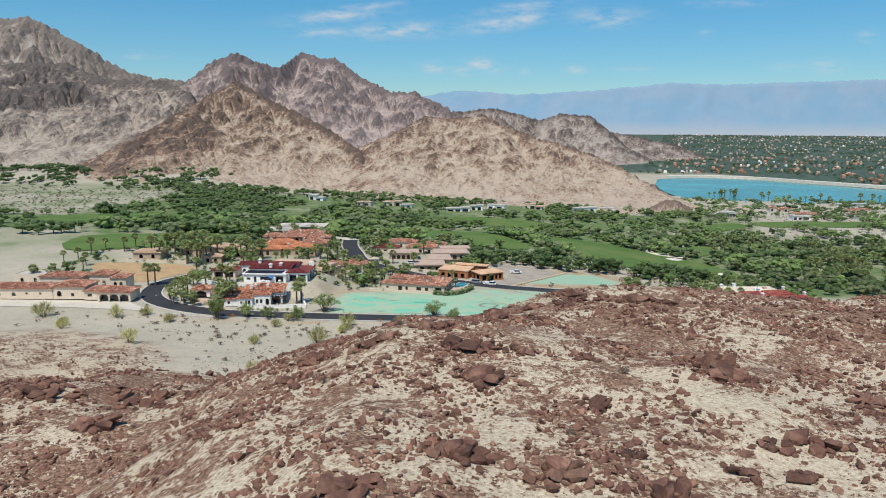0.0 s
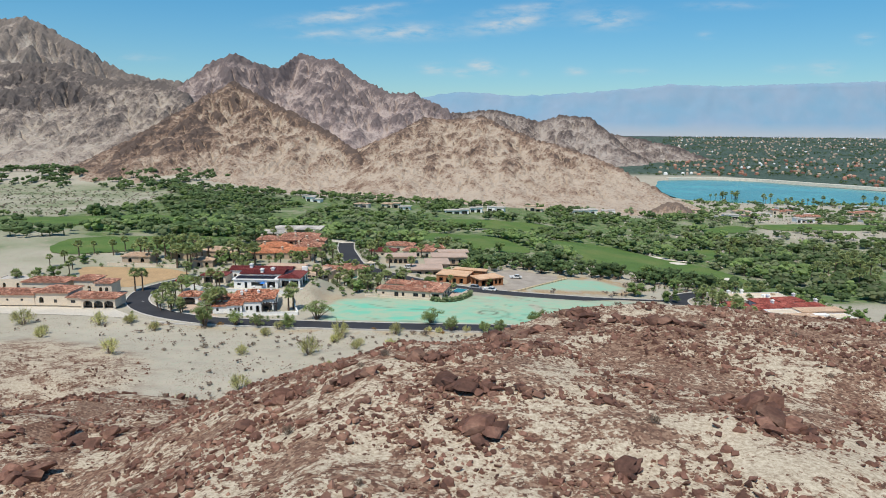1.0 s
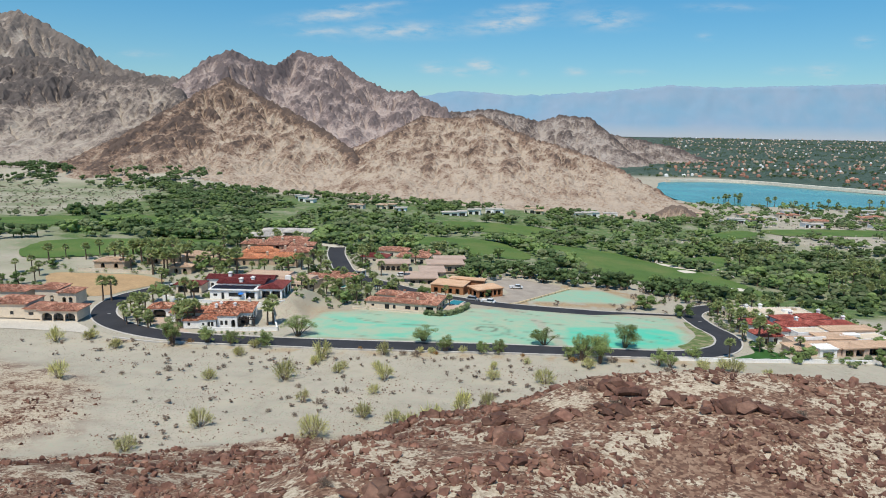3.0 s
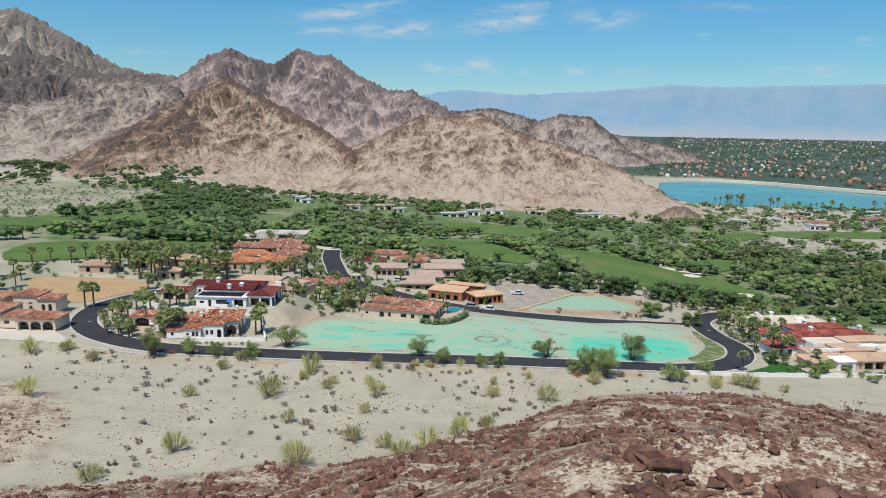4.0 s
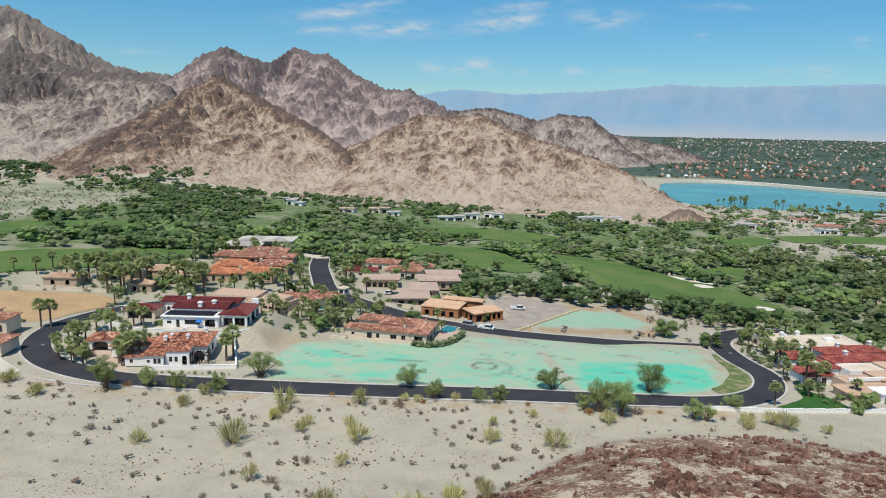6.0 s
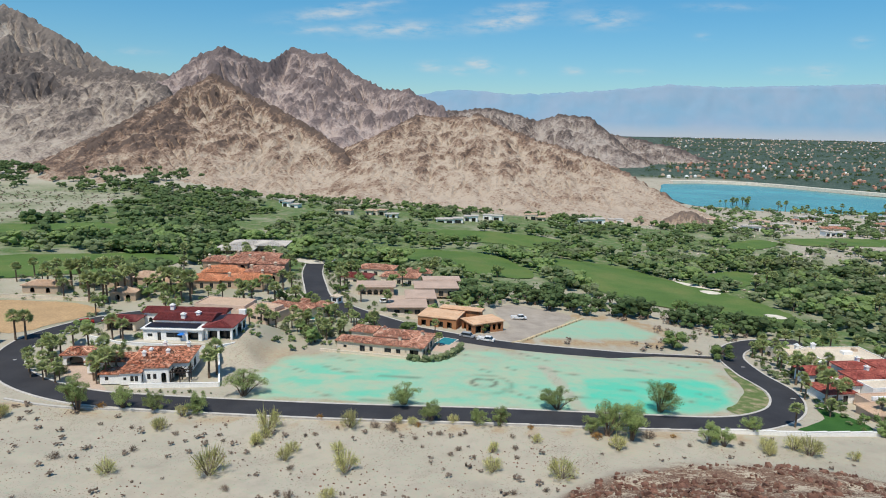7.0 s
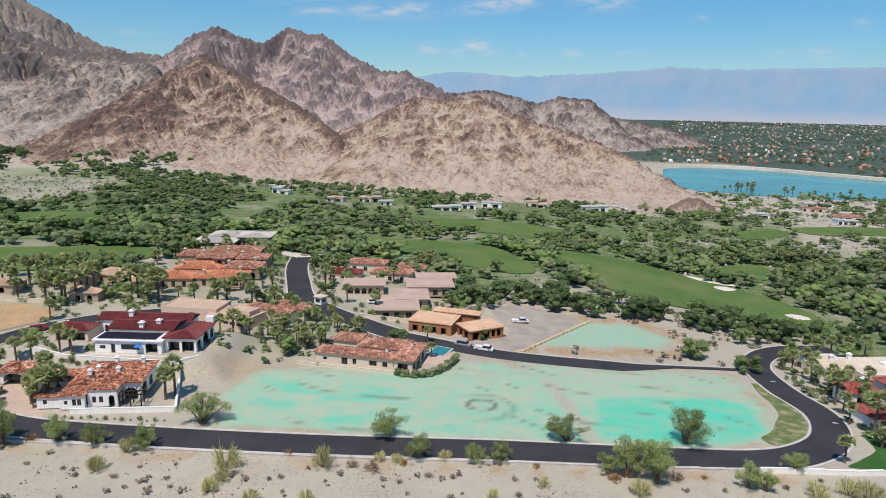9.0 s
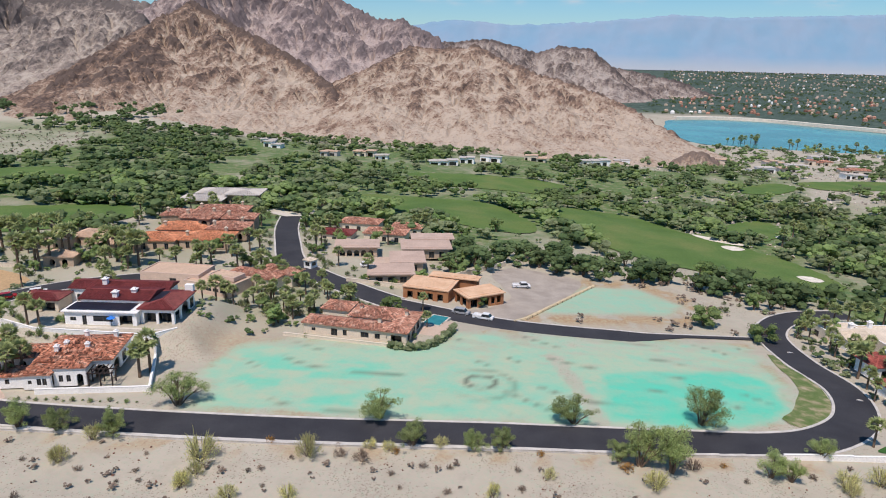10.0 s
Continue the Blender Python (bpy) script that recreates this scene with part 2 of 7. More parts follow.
M_MOTTLED = material("mottled_clay_tile", [(0.25, (0.22, 0.085, 0.05)), (0.5, (0.38, 0.15, 0.09)), (0.72, (0.58, 0.37, 0.27))], scale=0.7, rough=0.75, fine=9, bump=0.2, island=0.85)
M_CRIMSON = material("crimson_tile", [(0.3, (0.27, 0.06, 0.05)), (0.7, (0.40, 0.12, 0.095))], scale=0.3, rough=0.7, fine=9, bump=0.2, island=0.4)
M_REDTILE = material("dark_red_tile", [(0.3, (0.15, 0.032, 0.032)), (0.7, (0.22, 0.05, 0.045))], scale=0.25, rough=0.6, fine=9, bump=0.2, island=0.3)
M_ORANGE = material("orange_tile", [(0.3, (0.48, 0.18, 0.09)), (0.7, (0.6, 0.27, 0.15))], scale=0.2, rough=0.8, fine=9, bump=0.2, island=0.35)
M_GLASS = plain("dark_window_glass", (0.02, 0.025, 0.03), 0.08, 0.5, 0.2, bump=0, spec=0.6)
M_SOLAR = plain("solar_panel", (0.02, 0.018, 0.028), 0.5, 0.5, 0.2, bump=0, spec=0.15)
M_GREYROOF = plain("grey_membrane_roof", (0.52, 0.48, 0.44), 0.85, 0.2, 0.08)
M_BROWNROOF = plain("brown_flat_roof", (0.50, 0.37, 0.30), 0.85, 0.2, 0.1)
M_TANROOF = plain("tan_flat_roof", (0.56, 0.40, 0.29), 0.85, 0.2, 0.08)
M_TRUNK = plain("bark", (0.17, 0.12, 0.085), 0.9, 1.5, 0.25)
M_LEAF = material("mesquite_leaf", [(0.3, (0.16, 0.24, 0.083)), (0.7, (0.265, 0.345, 0.135))], scale=0.08, rough=0.7, fine=6, bump=0, island=0.2, per_object=0.3, spec=0.1, thin=0.4)
M_DARKLEAF = material("dark_leaf", [(0.3, (0.092, 0.148, 0.062)), (0.7, (0.17, 0.23, 0.10))], scale=0.06, rough=0.7, fine=6, bump=0, island=0.22, per_object=0.3, spec=0.1, thin=0.4)
M_FEATHER = material("feathery_leaf", [(0.3, (0.25, 0.32, 0.12)), (0.7, (0.37, 0.44, 0.19))], scale=0.3, rough=0.7, fine=6, bump=0, island=0.3, per_object=0.25, spec=0.1, thin=0.4)
M_OLIVE = material("olive_leaf", [(0.3, (0.17, 0.215, 0.11)), (0.7, (0.27, 0.31, 0.165))], scale=0.08, rough=0.7, fine=6, bump=0, island=0.22, per_object=0.3, spec=0.1, thin=0.4)
M_PALM = material("palm_frond", [(0.3, (0.26, 0.32, 0.13)), (0.7, (0.43, 0.47, 0.22))], scale=0.5, rough=0.6, fine=6, bump=0, island=0.3, spec=0.15, thin=0.4)
M_SHRUB = material("creosote_leaf", [(0.3, (0.45, 0.45, 0.17)), (0.7, (0.66, 0.62, 0.30))], scale=0.4, rough=0.7, fine=6, bump=0, island=0.35, per_object=0.3, thin=0.35)
M_DRY = material("dry_brush", [(0.3, (0.15, 0.11, 0.085)), (0.7, (0.28, 0.22, 0.17))], scale=0.5, rough=0.8, fine=6, bump=0, island=0.35, per_object=0.3)
M_BOULDER = material("varnished_rock", [(0.25, (0.066, 0.033, 0.025)), (0.5, (0.145, 0.072, 0.052)), (0.75, (0.275, 0.16, 0.113))], scale=0.5, rough=0.8, fine=8, bump=0.7, island=0.3, per_object=0.35)


def mountain_material(name, scree, tan, rust, dark, size):
    """Weathered rock: pale scree in the gullies, rusty and dark varnished crags on the ribs, speckled with boulders.
    The crag attribute also brings in painted cloud shadow.
    """
    m = bpy.data.materials.new(name)
    m.use_nodes = True
    nt = m.node_tree
    n, l = nt.nodes, nt.links
    bsdf = n["Principled BSDF"]
    bsdf.inputs["Roughness"].default_value = 0.95
    bsdf.inputs["Specular IOR Level"].default_value = 0.1
    geo = n.new("ShaderNodeNewGeometry")
    noises = []
    for s, d in ((60, 6), (14, 8), (3.2, 6)):
        t = n.new("ShaderNodeTexNoise")
        t.inputs["Scale"].default_value, t.inputs["Detail"].default_value = 1 / (s * size), d
        t.inputs["Roughness"].default_value = 0.7
        l.new(geo.outputs["Position"], t.inputs["Vector"])
        noises.append(t.outputs["Fac"])
    att = n.new("ShaderNodeAttribute")
    att.attribute_name = "crag"

    def mad(a, k, c):
        q = n.new("ShaderNodeMath")
        q.operation = "MULTIPLY_ADD"
        l.new(a, q.inputs[0])
        q.inputs[1].default_value = k
        if isinstance(c, float):
            q.inputs[2].default_value = c
        else:
            l.new(c, q.inputs[2])
        return q.outputs[0]
    dots = n.new("ShaderNodeTexVoronoi")
    dots.inputs["Scale"].default_value = 1 / (4.5 * size)
    l.new(geo.outputs["Position"], dots.inputs["Vector"])
    spot = n.new("ShaderNodeMapRange")
    spot.inputs["From Min"].default_value, spot.inputs["From Max"].default_value = 0.34, 0.2
    l.new(dots.outputs["Distance"], spot.inputs["Value"])
    f = mad(att.outputs["Fac"], 0.65, mad(spot.outputs["Result"], 0.22, mad(noises[0], 1.0, mad(noises[1], 1.1, mad(noises[2], 0.95, -1.34)))))
    ramp = n.new("ShaderNodeValToRGB")
    el = ramp.color_ramp.elements
    el.new(0.5), el.new(0.5)
    for e, (p, c) in zip(el, ((0.16, scree), (0.36, tan), (0.54, rust), (0.78, dark))):
        e.position, e.color = p, (*c, 1)
    l.new(f, ramp.inputs["Fac"])
    l.new(ramp.outputs["Color"], bsdf.inputs["Base Color"])
    b = n.new("ShaderNodeBump")
    b.inputs["Strength"].default_value, b.inputs["Distance"].default_value = 1.0, 3.2 * size
    l.new(noises[1], b.inputs["Height"])
    b2 = n.new("ShaderNodeBump")
    b2.inputs["Strength"].default_value, b2.inputs["Distance"].default_value = 0.9, 0.8 * size
    l.new(noises[2], b2.inputs["Height"])
    l.new(b.outputs["Normal"], b2.inputs["Normal"])
    l.new(b2.outputs["Normal"], bsdf.inputs["Normal"])
    return m


M_MOUNT_TAN = mountain_material("tan_mountain_rock", (0.49, 0.40, 0.32), (0.40, 0.31, 0.24), (0.275, 0.185, 0.137), (0.13, 0.095, 0.08), 1.0)
# distance haze is put in by lightening the grey and mauve dark stops
M_MOUNT_GREY = mountain_material("grey_mountain_rock", (0.46, 0.395, 0.335), (0.37, 0.31, 0.265), (0.275, 0.225, 0.195), (0.14, 0.118, 0.11), 1.5)
M_MOUNT_TALL = mountain_material("pale_grey_rock", (0.46, 0.41, 0.36), (0.40, 0.34, 0.295), (0.32, 0.265, 0.23), (0.22, 0.185, 0.165), 1.8)
M_MOUNT_MAUVE = mountain_material("mauve_mountain_rock", (0.47, 0.385, 0.35), (0.38, 0.305, 0.282), (0.285, 0.225, 0.212), (0.175, 0.14, 0.138), 2.0)
M_MOUNT_DARK = mountain_material("dark_ridge_rock", (0.41, 0.355, 0.315), (0.31, 0.26, 0.23), (0.22, 0.175, 0.155), (0.11, 0.09, 0.085), 1.6)


# ---- mesh helpers ----
def mesh_object(name, verts, faces, mat, parent=None, smooth_shade=False):
    me = bpy.data.meshes.new(name)
    me.from_pydata(verts, [], faces)
    me.materials.append(mat)
    if smooth_shade:
        me.polygons.foreach_set("use_smooth", [True] * len(me.polygons))
    ob = new(name, me)
    if parent:
        ob.parent = parent
    return ob


def part(name, bm, mat, parent, label=""):
    me = bpy.data.meshes.new(name)
    bm.to_mesh(me)
    bm.free()
    me.materials.append(mat)
    ob = new(name, me)
    ob.parent = parent
    if label:
        ob["label"] = label
    return ob


def grid_mesh(name, xs, ys, height, mat, attrs=(), smooth_shade=True):
    gx, gy = np.meshgrid(xs, ys)
    gz = height(gx, gy)
    nx, ny = len(xs), len(ys)
    co = np.stack([gx, gy, gz], -1).reshape(-1, 3)
    i = np.arange(nx * ny).reshape(ny, nx)
    quads = np.stack([i[:-1, :-1], i[:-1, 1:], i[1:, 1:], i[1:, :-1]], -1).reshape(-1, 4)
    me = bpy.data.meshes.new(name)
    me.vertices.add(len(co))
    me.vertices.foreach_set("co", co.ravel())
    me.loops.add(quads.size)
    me.loops.foreach_set("vertex_index", quads.ravel())
    me.polygons.add(len(quads))
    me.polygons.foreach_set("loop_start", np.arange(len(quads)) * 4)
    me.polygons.foreach_set("use_smooth", np.full(len(quads), smooth_shade))
    me.update(calc_edges=True)
    for key, values in attrs:
        a = me.attributes.new(key, "FLOAT", "POINT")
        a.data.foreach_set("value", np.asarray(values(gx, gy, gz), float).ravel())
    me.materials.append(mat)
    return new(name, me)

# ---- roads and open plots, in plan ----
ROAD_LOOP = curve_through([(-104, 190), (-120, 180), (-131, 168), (-137, 152), (-135, 138), (-127.5, 125.5), (-115, 115.5), (-98, 108.8),
                           (-79, 107.6), (-39, 108.6), (1.6, 111.5), (31.6, 114.2), (50, 116.5), (61, 121.5), (69.5, 130.5), (73.5, 144),
                           (71, 160), (71.5, 178), (78.5, 192), (90, 202), (106, 208)], 2.0)
ROAD_STUB = curve_through([(-30, 181), (-18, 176), (-8.7, 172), (2, 169), (16, 168), (30, 168), (37, 167.8), (50, 169.5), (66, 172)], 2.0)
ROAD_CUL = curve_through([(-91, 284), (-86, 262), (-78, 238), (-69.5, 216), (-58, 203), (-41, 189), (-30, 181)], 2.0)
LOT_MAIN = [(-56, 114.5), (-29, 114.2), (2, 116), (27, 118.5), (45, 122), (56, 128), (61, 141), (62, 169), (50, 167.5), (38, 167), (32, 164), (16, 163),
            (-1, 164), (-11, 160), (-18, 151), (-49, 150), (-60, 146), (-61, 134)]
LOT_BRIGHT = [(20.6, 121), (35, 120), (50, 125), (57, 131), (58, 146), (52, 150), (22, 142)]
LOT_BACK = [(10, 181), (27, 212), (44, 215), (54, 201), (48, 190)]
FAIRWAYS = [
    [(32, 363), (67, 357), (89, 322), (107, 300), (122, 272), (123, 245), (105, 228), (92, 233), (80, 246), (61, 255), (43, 275), (26, 320)],
    [(-72, 357), (-40, 362), (-4, 352), (15, 308), (9, 286), (-10, 289), (-28, 301), (-66, 331)],
    [(-230, 240), (-190, 268), (-160, 279), (-150, 252), (-172, 226), (-215, 205)],
    [(-330, 330), (-260, 368), (-232, 362), (-218, 332), (-246, 306), (-300, 300)],
    [(121, 363), (143, 375), (142, 342), (116, 314), (105, 321)],
    [(174, 505), (202, 527), (216, 516), (198, 485), (169, 477)],
    [(-40, 410), (30, 412), (60, 440), (10, 460), (-60, 450)],
    [(230, 540), (330, 560), (345, 530), (240, 505)],
]
GREY_FLAT = [(-385, 350), (-318, 346), (-296, 400), (-312, 470), (-340, 570), (-620, 610), (-580, 480)]
BARE_PLOT = [(-186, 181), (-172, 185), (-150, 186), (-136, 180), (-136.5, 172), (-142, 160), (-147, 152), (-160, 155), (-173, 162)]
BUNKERS = [[(90, 323), (100, 316), (112, 304), (103, 306), (93, 314)], [(131, 330), (140, 338), (146, 330), (136, 322)], [(110, 256), (117, 258), (119, 252), (113, 249)], [(96, 300), (103, 303), (106, 297), (99, 293)]]
LAKE = [(330, 1385), (300, 1290), (276, 1184), (268, 1020), (290, 965), (372, 924), (485, 905), (560, 890), (640, 870), (760, 880), (790, 1050), (700, 1160), (600, 1290), (521, 1395), (430, 1425)]


def way_distance(way, x, y):
    d = np.full(x.shape, 1e9)
    for (ax, ay), (bx, by) in zip(way, way[1:]):
        ex, ey = bx - ax, by - ay
        t = np.clip(((x - ax) * ex + (y - ay) * ey) / max(ex * ex + ey * ey, 1e-6), 0, 1)
        d = np.minimum(d, np.hypot(x - ax - t * ex, y - ay - t * ey))
    return d


# ---- ground ----
def axis(fine, mid, coarse, growth):
    """Coordinates: an even fine run, an even middle run, then steps that grow."""
    out = list(np.arange(*fine))
    v, step = out[-1], fine[2]
    while v < mid[0]:
        v += mid[1]
        out.append(v)
    step = mid[1]
    while v < coarse:
        step *= growth
        v += step
        out.append(v)
    return out


_half = axis((0, 90, 1.0), (200, 2.0), 5200, 1.06)
XS = np.array([-v for v in _half[:0:-1]] + _half)
YS = np.array(list(np.arange(-400, -110, 12.0)) + [v - 110 for v in axis((0, 205, 1.0), (380, 1.6), 5010, 1.05)])


def mask_green(x, y, z):
    main = smooth(3.0, -3.0, poly_distance(LOT_MAIN, x, y) + 2 * fbm(x / 8, y / 8, 3, 56)) * (1.15 - 0.4 * smooth(143, 157, y) - 0.2 * smooth(138, 150, y) * smooth(-25, -45, x) + 0.28 * fbm(x / 26, y / 7, 3, 55) + 0.55 * fbm(x / 9, y / 2.6, 3, 54))
    back = smooth(2.5, -2.5, poly_distance(LOT_BACK, x, y)) * 0.7
    return np.maximum(main, back) * (1 - 0.75 * mask_path(x, y, z))


def mask_bright(x, y, z):
    n = fbm(x / 9, y / 6, 3, 57)
    a = smooth(1.5, -1.5, poly_distance(LOT_BRIGHT, x, y) + 1.5 * n) * (0.85 + 0.5 * n)
    streak = smooth(0.12, 0.4, fbm(x / 16, y / 5, 3, 58)) * smooth(0, -5, poly_distance(LOT_MAIN, x, y)) * smooth(146, 136, y) * (0.38 + 0.25 * smooth(-12, -30, x))
    b = smooth(1, -4, poly_distance(LOT_BACK, x, y)) * 0.2
    return np.maximum(np.maximum(a, streak), b) * (1 - mask_path(x, y, z))


def mask_ochre(x, y, z):
    """Raw orange and brown subsoil at cut banks and fresh edges."""
    n = fbm(x / 7, y / 7, 3, 59)
    bank = np.exp(-((poly_distance(LOT_BACK, x, y) - 5) / 5.0) ** 2) * smooth(-0.2, 0.2, n + 0.15)
    edge = np.exp(-(poly_distance(LOT_MAIN, x, y) / 1.6) ** 2) * smooth(0.0, 0.3, n) * 0.8
    road = np.exp(-((way_distance(WASH_EDGE, x, y)) / 2.2) ** 2) * smooth(0.0, 0.3, n) * 0.7
    house = np.exp(-(np.hypot((x + 62) / 10, (y - 146) / 8)) ** 2) * 0.6
    return np.clip(np.maximum(np.maximum(bank, edge), np.maximum(road, house)), 0, 1)


WASH_EDGE = [(-112, 102), (-79, 100.5), (-39, 102), (2, 104.5), (32, 107), (60, 110)]


def mask_track(x, y, z):
    """Wheel marks on the sprayed plot."""
    ring = np.exp(-((np.hypot(x + 4, (y - 133) * 1.0) - 3.1) / 0.6) ** 2)
    ring = np.maximum(ring, 0.5 * np.exp(-((np.hypot(x + 4, (y - 132)) - 7.0) / 0.7) ** 2) * smooth(-12, -2, x))
    lanes = np.exp(-((np.abs((x * 0.45 + y + 4 * np.sin(x / 9)) % 9 - 4.5)) / 0.55) ** 2) * smooth(0.1, 0.35, fbm(x / 14, y / 9, 2, 77)) * 0.7
    return np.maximum(ring, lanes) * smooth(0, -3, poly_distance(LOT_MAIN, x, y))


def mask_path(x, y, z):
    """A bare strip of sand between the two sprayed plots."""
    d = way_distance([(12, 150), (15, 139), (17, 128), (19, 118)], x, y)
    return smooth(2.6, 1.2, d)


def mask_rock(x, y, z):
    return smooth(-0.2, 1.6, rocky(x, y) + 0.5 * fbm(x / 6, y / 6, 3, 21))


def mask_rust(x, y, z):
    """Where broken red rock lies thickest: the slope beyond the crest and the flank towards the wash."""
    n = fbm(x / 12, y / 12, 3, 95)
    return np.clip(np.maximum(smooth(-52, -28, y + 8 * n + 0.25 * np.clip(x, 0, 40)), smooth(-4, -26, x + 8 * n)) + 0.5 * n, 0, 1) * smooth(-70, -52, x)


def mask_planted(x, y, z):
    """Where the soil is watered: the golf course and the town beyond."""
    n = fbm(x / 40, y / 40, 3, 31)
    course = smooth(225, 300, y + 25 * n) * smooth(640, 560, y + 40 * n) * (1.1 + 0.9 * n) * smooth(90, 10, x - 60 - 0.2 * y + 60 * n)
    left = smooth(-150, -190, x) * smooth(170, 220, y) * smooth(560, 460, y) * (0.5 + 0.6 * n)
    town = smooth(1500, 1750, y) * 1.2
    garden = 0.25 * smooth(150, 165, y) * smooth(290, 270, y) * smooth(-20, -40, x) * smooth(-210, -190, x) * (0.8 + n)
    left = np.where(poly_distance(GREY_FLAT, x, y) > 0, left, 0.42 + 0.5 * n)
    course = course * (poly_distance(GREY_FLAT, x, y) > 0)
    right = smooth(92, 125, x + 12 * n) * smooth(188, 212, y + 10 * n) * smooth(470, 380, y + 30 * n) * (0.9 + 0.7 * n)
    return np.clip(np.maximum(np.maximum(np.maximum(course, right), left), np.maximum(town, garden)), 0, 1)


def ground_material():
    m = bpy.data.materials.new("desert_ground")
    m.use_nodes = True
    nt = m.node_tree
    n, l = nt.nodes, nt.links
    bsdf = n["Principled BSDF"]
    bsdf.inputs["Roughness"].default_value = 0.95
    bsdf.inputs["Specular IOR Level"].default_value = 0.1
    geo = n.new("ShaderNodeNewGeometry")

    def tex(scale, detail=6, rough=0.6):
        t = n.new("ShaderNodeTexNoise")
        t.inputs["Scale"].default_value, t.inputs["Detail"].default_value, t.inputs["Roughness"].default_value = scale, detail, rough
        l.new(geo.outputs["Position"], t.inputs["Vector"])
        return t.outputs["Fac"]

    def ramp(src, *stops):
        r = n.new("ShaderNodeValToRGB")
        el = r.color_ramp.elements
        while len(el) < len(stops):
            el.new(0.5)
        for e, (p, c) in zip(el, stops):
            e.position, e.color = p, (*c, 1) if len(c) == 3 else c
        l.new(src, r.inputs["Fac"])
        return r.outputs["Color"]

    def mix(fac, a, b):
        q = n.new("ShaderNodeMix")
        q.data_type = "RGBA"
        l.new(fac, q.inputs["Factor"]), l.new(a, q.inputs["A"]), l.new(b, q.inputs["B"])
        return q.outputs["Result"]

    def attr(name, breakup, amount):
        a = n.new("ShaderNodeAttribute")
        a.attribute_name = name
        q = n.new("ShaderNodeMath")
        q.operation = "MULTIPLY_ADD"
        l.new(breakup, q.inputs[0])
        q.inputs[1].default_value = amount
        s = n.new("ShaderNodeMath")
        s.operation = "ADD"
        s.inputs[1].default_value = -amount * 0.5
        l.new(a.outputs["Fac"], s.inputs[0])
        l.new(s.outputs[0], q.inputs[2])
        q.use_clamp = True
        return q.outputs[0]

    n_big, n_mid, n_small = tex(0.035), tex(0.22), tex(1.3, 8, 0.7)
    sand = mix(n_small, ramp(n_big, (0.35, (0.41, 0.37, 0.30)), (0.65, (0.53, 0.475, 0.39))), ramp(n_mid, (0.35, (0.355, 0.31, 0.25)), (0.65, (0.515, 0.455, 0.365))))
    pebble = n.new("ShaderNodeTexVoronoi")
    pebble.inputs["Scale"].default_value, pebble.inputs["Randomness"].default_value = 5.0, 1.0
    l.new(geo.outputs["Position"], pebble.inputs["Vector"])
    grit = n.new("ShaderNodeSeparateColor")
    l.new(pebble.outputs["Color"], grit.inputs["Color"])
    stone = ramp(grit.outputs[0], (0.0, (0.10, 0.055, 0.041)), (0.5, (0.20, 0.112, 0.078)), (1.0, (0.35, 0.235, 0.165)))
    cream = ramp(tex(3.4, 8, 0.75), (0.34, (0.26, 0.19, 0.14)), (0.46, (0.45, 0.37, 0.275)), (0.58, (0.61, 0.53, 0.41)), (0.72, (0.70, 0.62, 0.50)))
    cover = n.new("ShaderNodeMath")
    cover.operation = "ADD"
    redder = n.new("ShaderNodeAttribute")
    redder.attribute_name = "rust"
    less = n.new("ShaderNodeMath")
    less.operation = "MULTIPLY_ADD"
    less.inputs[1].default_value = -0.075
    l.new(redder.outputs["Fac"], less.inputs[0]), l.new(n_small, less.inputs[2])
    l.new(n_mid, cover.inputs[0]), l.new(less.outputs[0], cover.inputs[1])
    thick = n.new("ShaderNodeMapRange")
    thick.inputs["From Min"].default_value, thick.inputs["From Max"].default_value = 1.05, 0.90
    l.new(cover.outputs[0], thick.inputs["Value"])
    edge = n.new("ShaderNodeMath")
    edge.operation = "GREATER_THAN"
    l.new(thick.outputs["Result"], edge.inputs[0]), l.new(grit.outputs[1], edge.inputs[1])
    rock = mix(edge.outputs[0], cream, stone)
    turf = ramp(n_mid, (0.33, (0.27, 0.25, 0.16)), (0.44, (0.15, 0.19, 0.075)), (0.6, (0.09, 0.155, 0.048)))
    gravel = n.new("ShaderNodeMapRange")
    gravel.inputs["From Min"].default_value, gravel.inputs["From Max"].default_value, gravel.inputs["To Max"].default_value = 0.47, 0.70, 0.36
    l.new(tex(0.06, 7, 0.65), gravel.inputs["Value"])
    dots = n.new("ShaderNodeMath")
    dots.operation = "GREATER_THAN"
    l.new(gravel.outputs["Result"], dots.inputs[0]), l.new(grit.outputs[2], dots.inputs[1])
    sand = mix(dots.outputs[0], sand, ramp(grit.outputs[0], (0.0, (0.26, 0.215, 0.17)), (1.0, (0.42, 0.37, 0.30))))
    soil = mix(attr("planted", n_mid, 0.5), sand, turf)
    soil = mix(attr("town", n_mid, 0.0), soil, ramp(tex(0.045, 8, 0.75), (0.38, (0.035, 0.06, 0.05)), (0.52, (0.055, 0.085, 0.07)), (0.64, (0.13, 0.15, 0.13)), (0.74, (0.36, 0.35, 0.33))))
    soil = mix(attr("ochre", n_small, 0.5), soil, ramp(n_small, (0.3, (0.25, 0.155, 0.085)), (0.5, (0.42, 0.29, 0.17)), (0.7, (0.52, 0.40, 0.27))))
    soil = mix(attr("green", n_small, 0.9), soil, ramp(n_mid, (0.3, (0.44, 0.485, 0.345)), (0.5, (0.35, 0.505, 0.365)), (0.7, (0.25, 0.525, 0.385))))
    soil = mix(attr("bright", n_small, 0.6), soil, ramp(n_mid, (0.3, (0.16, 0.51, 0.36)), (0.6, (0.085, 0.57, 0.405))))
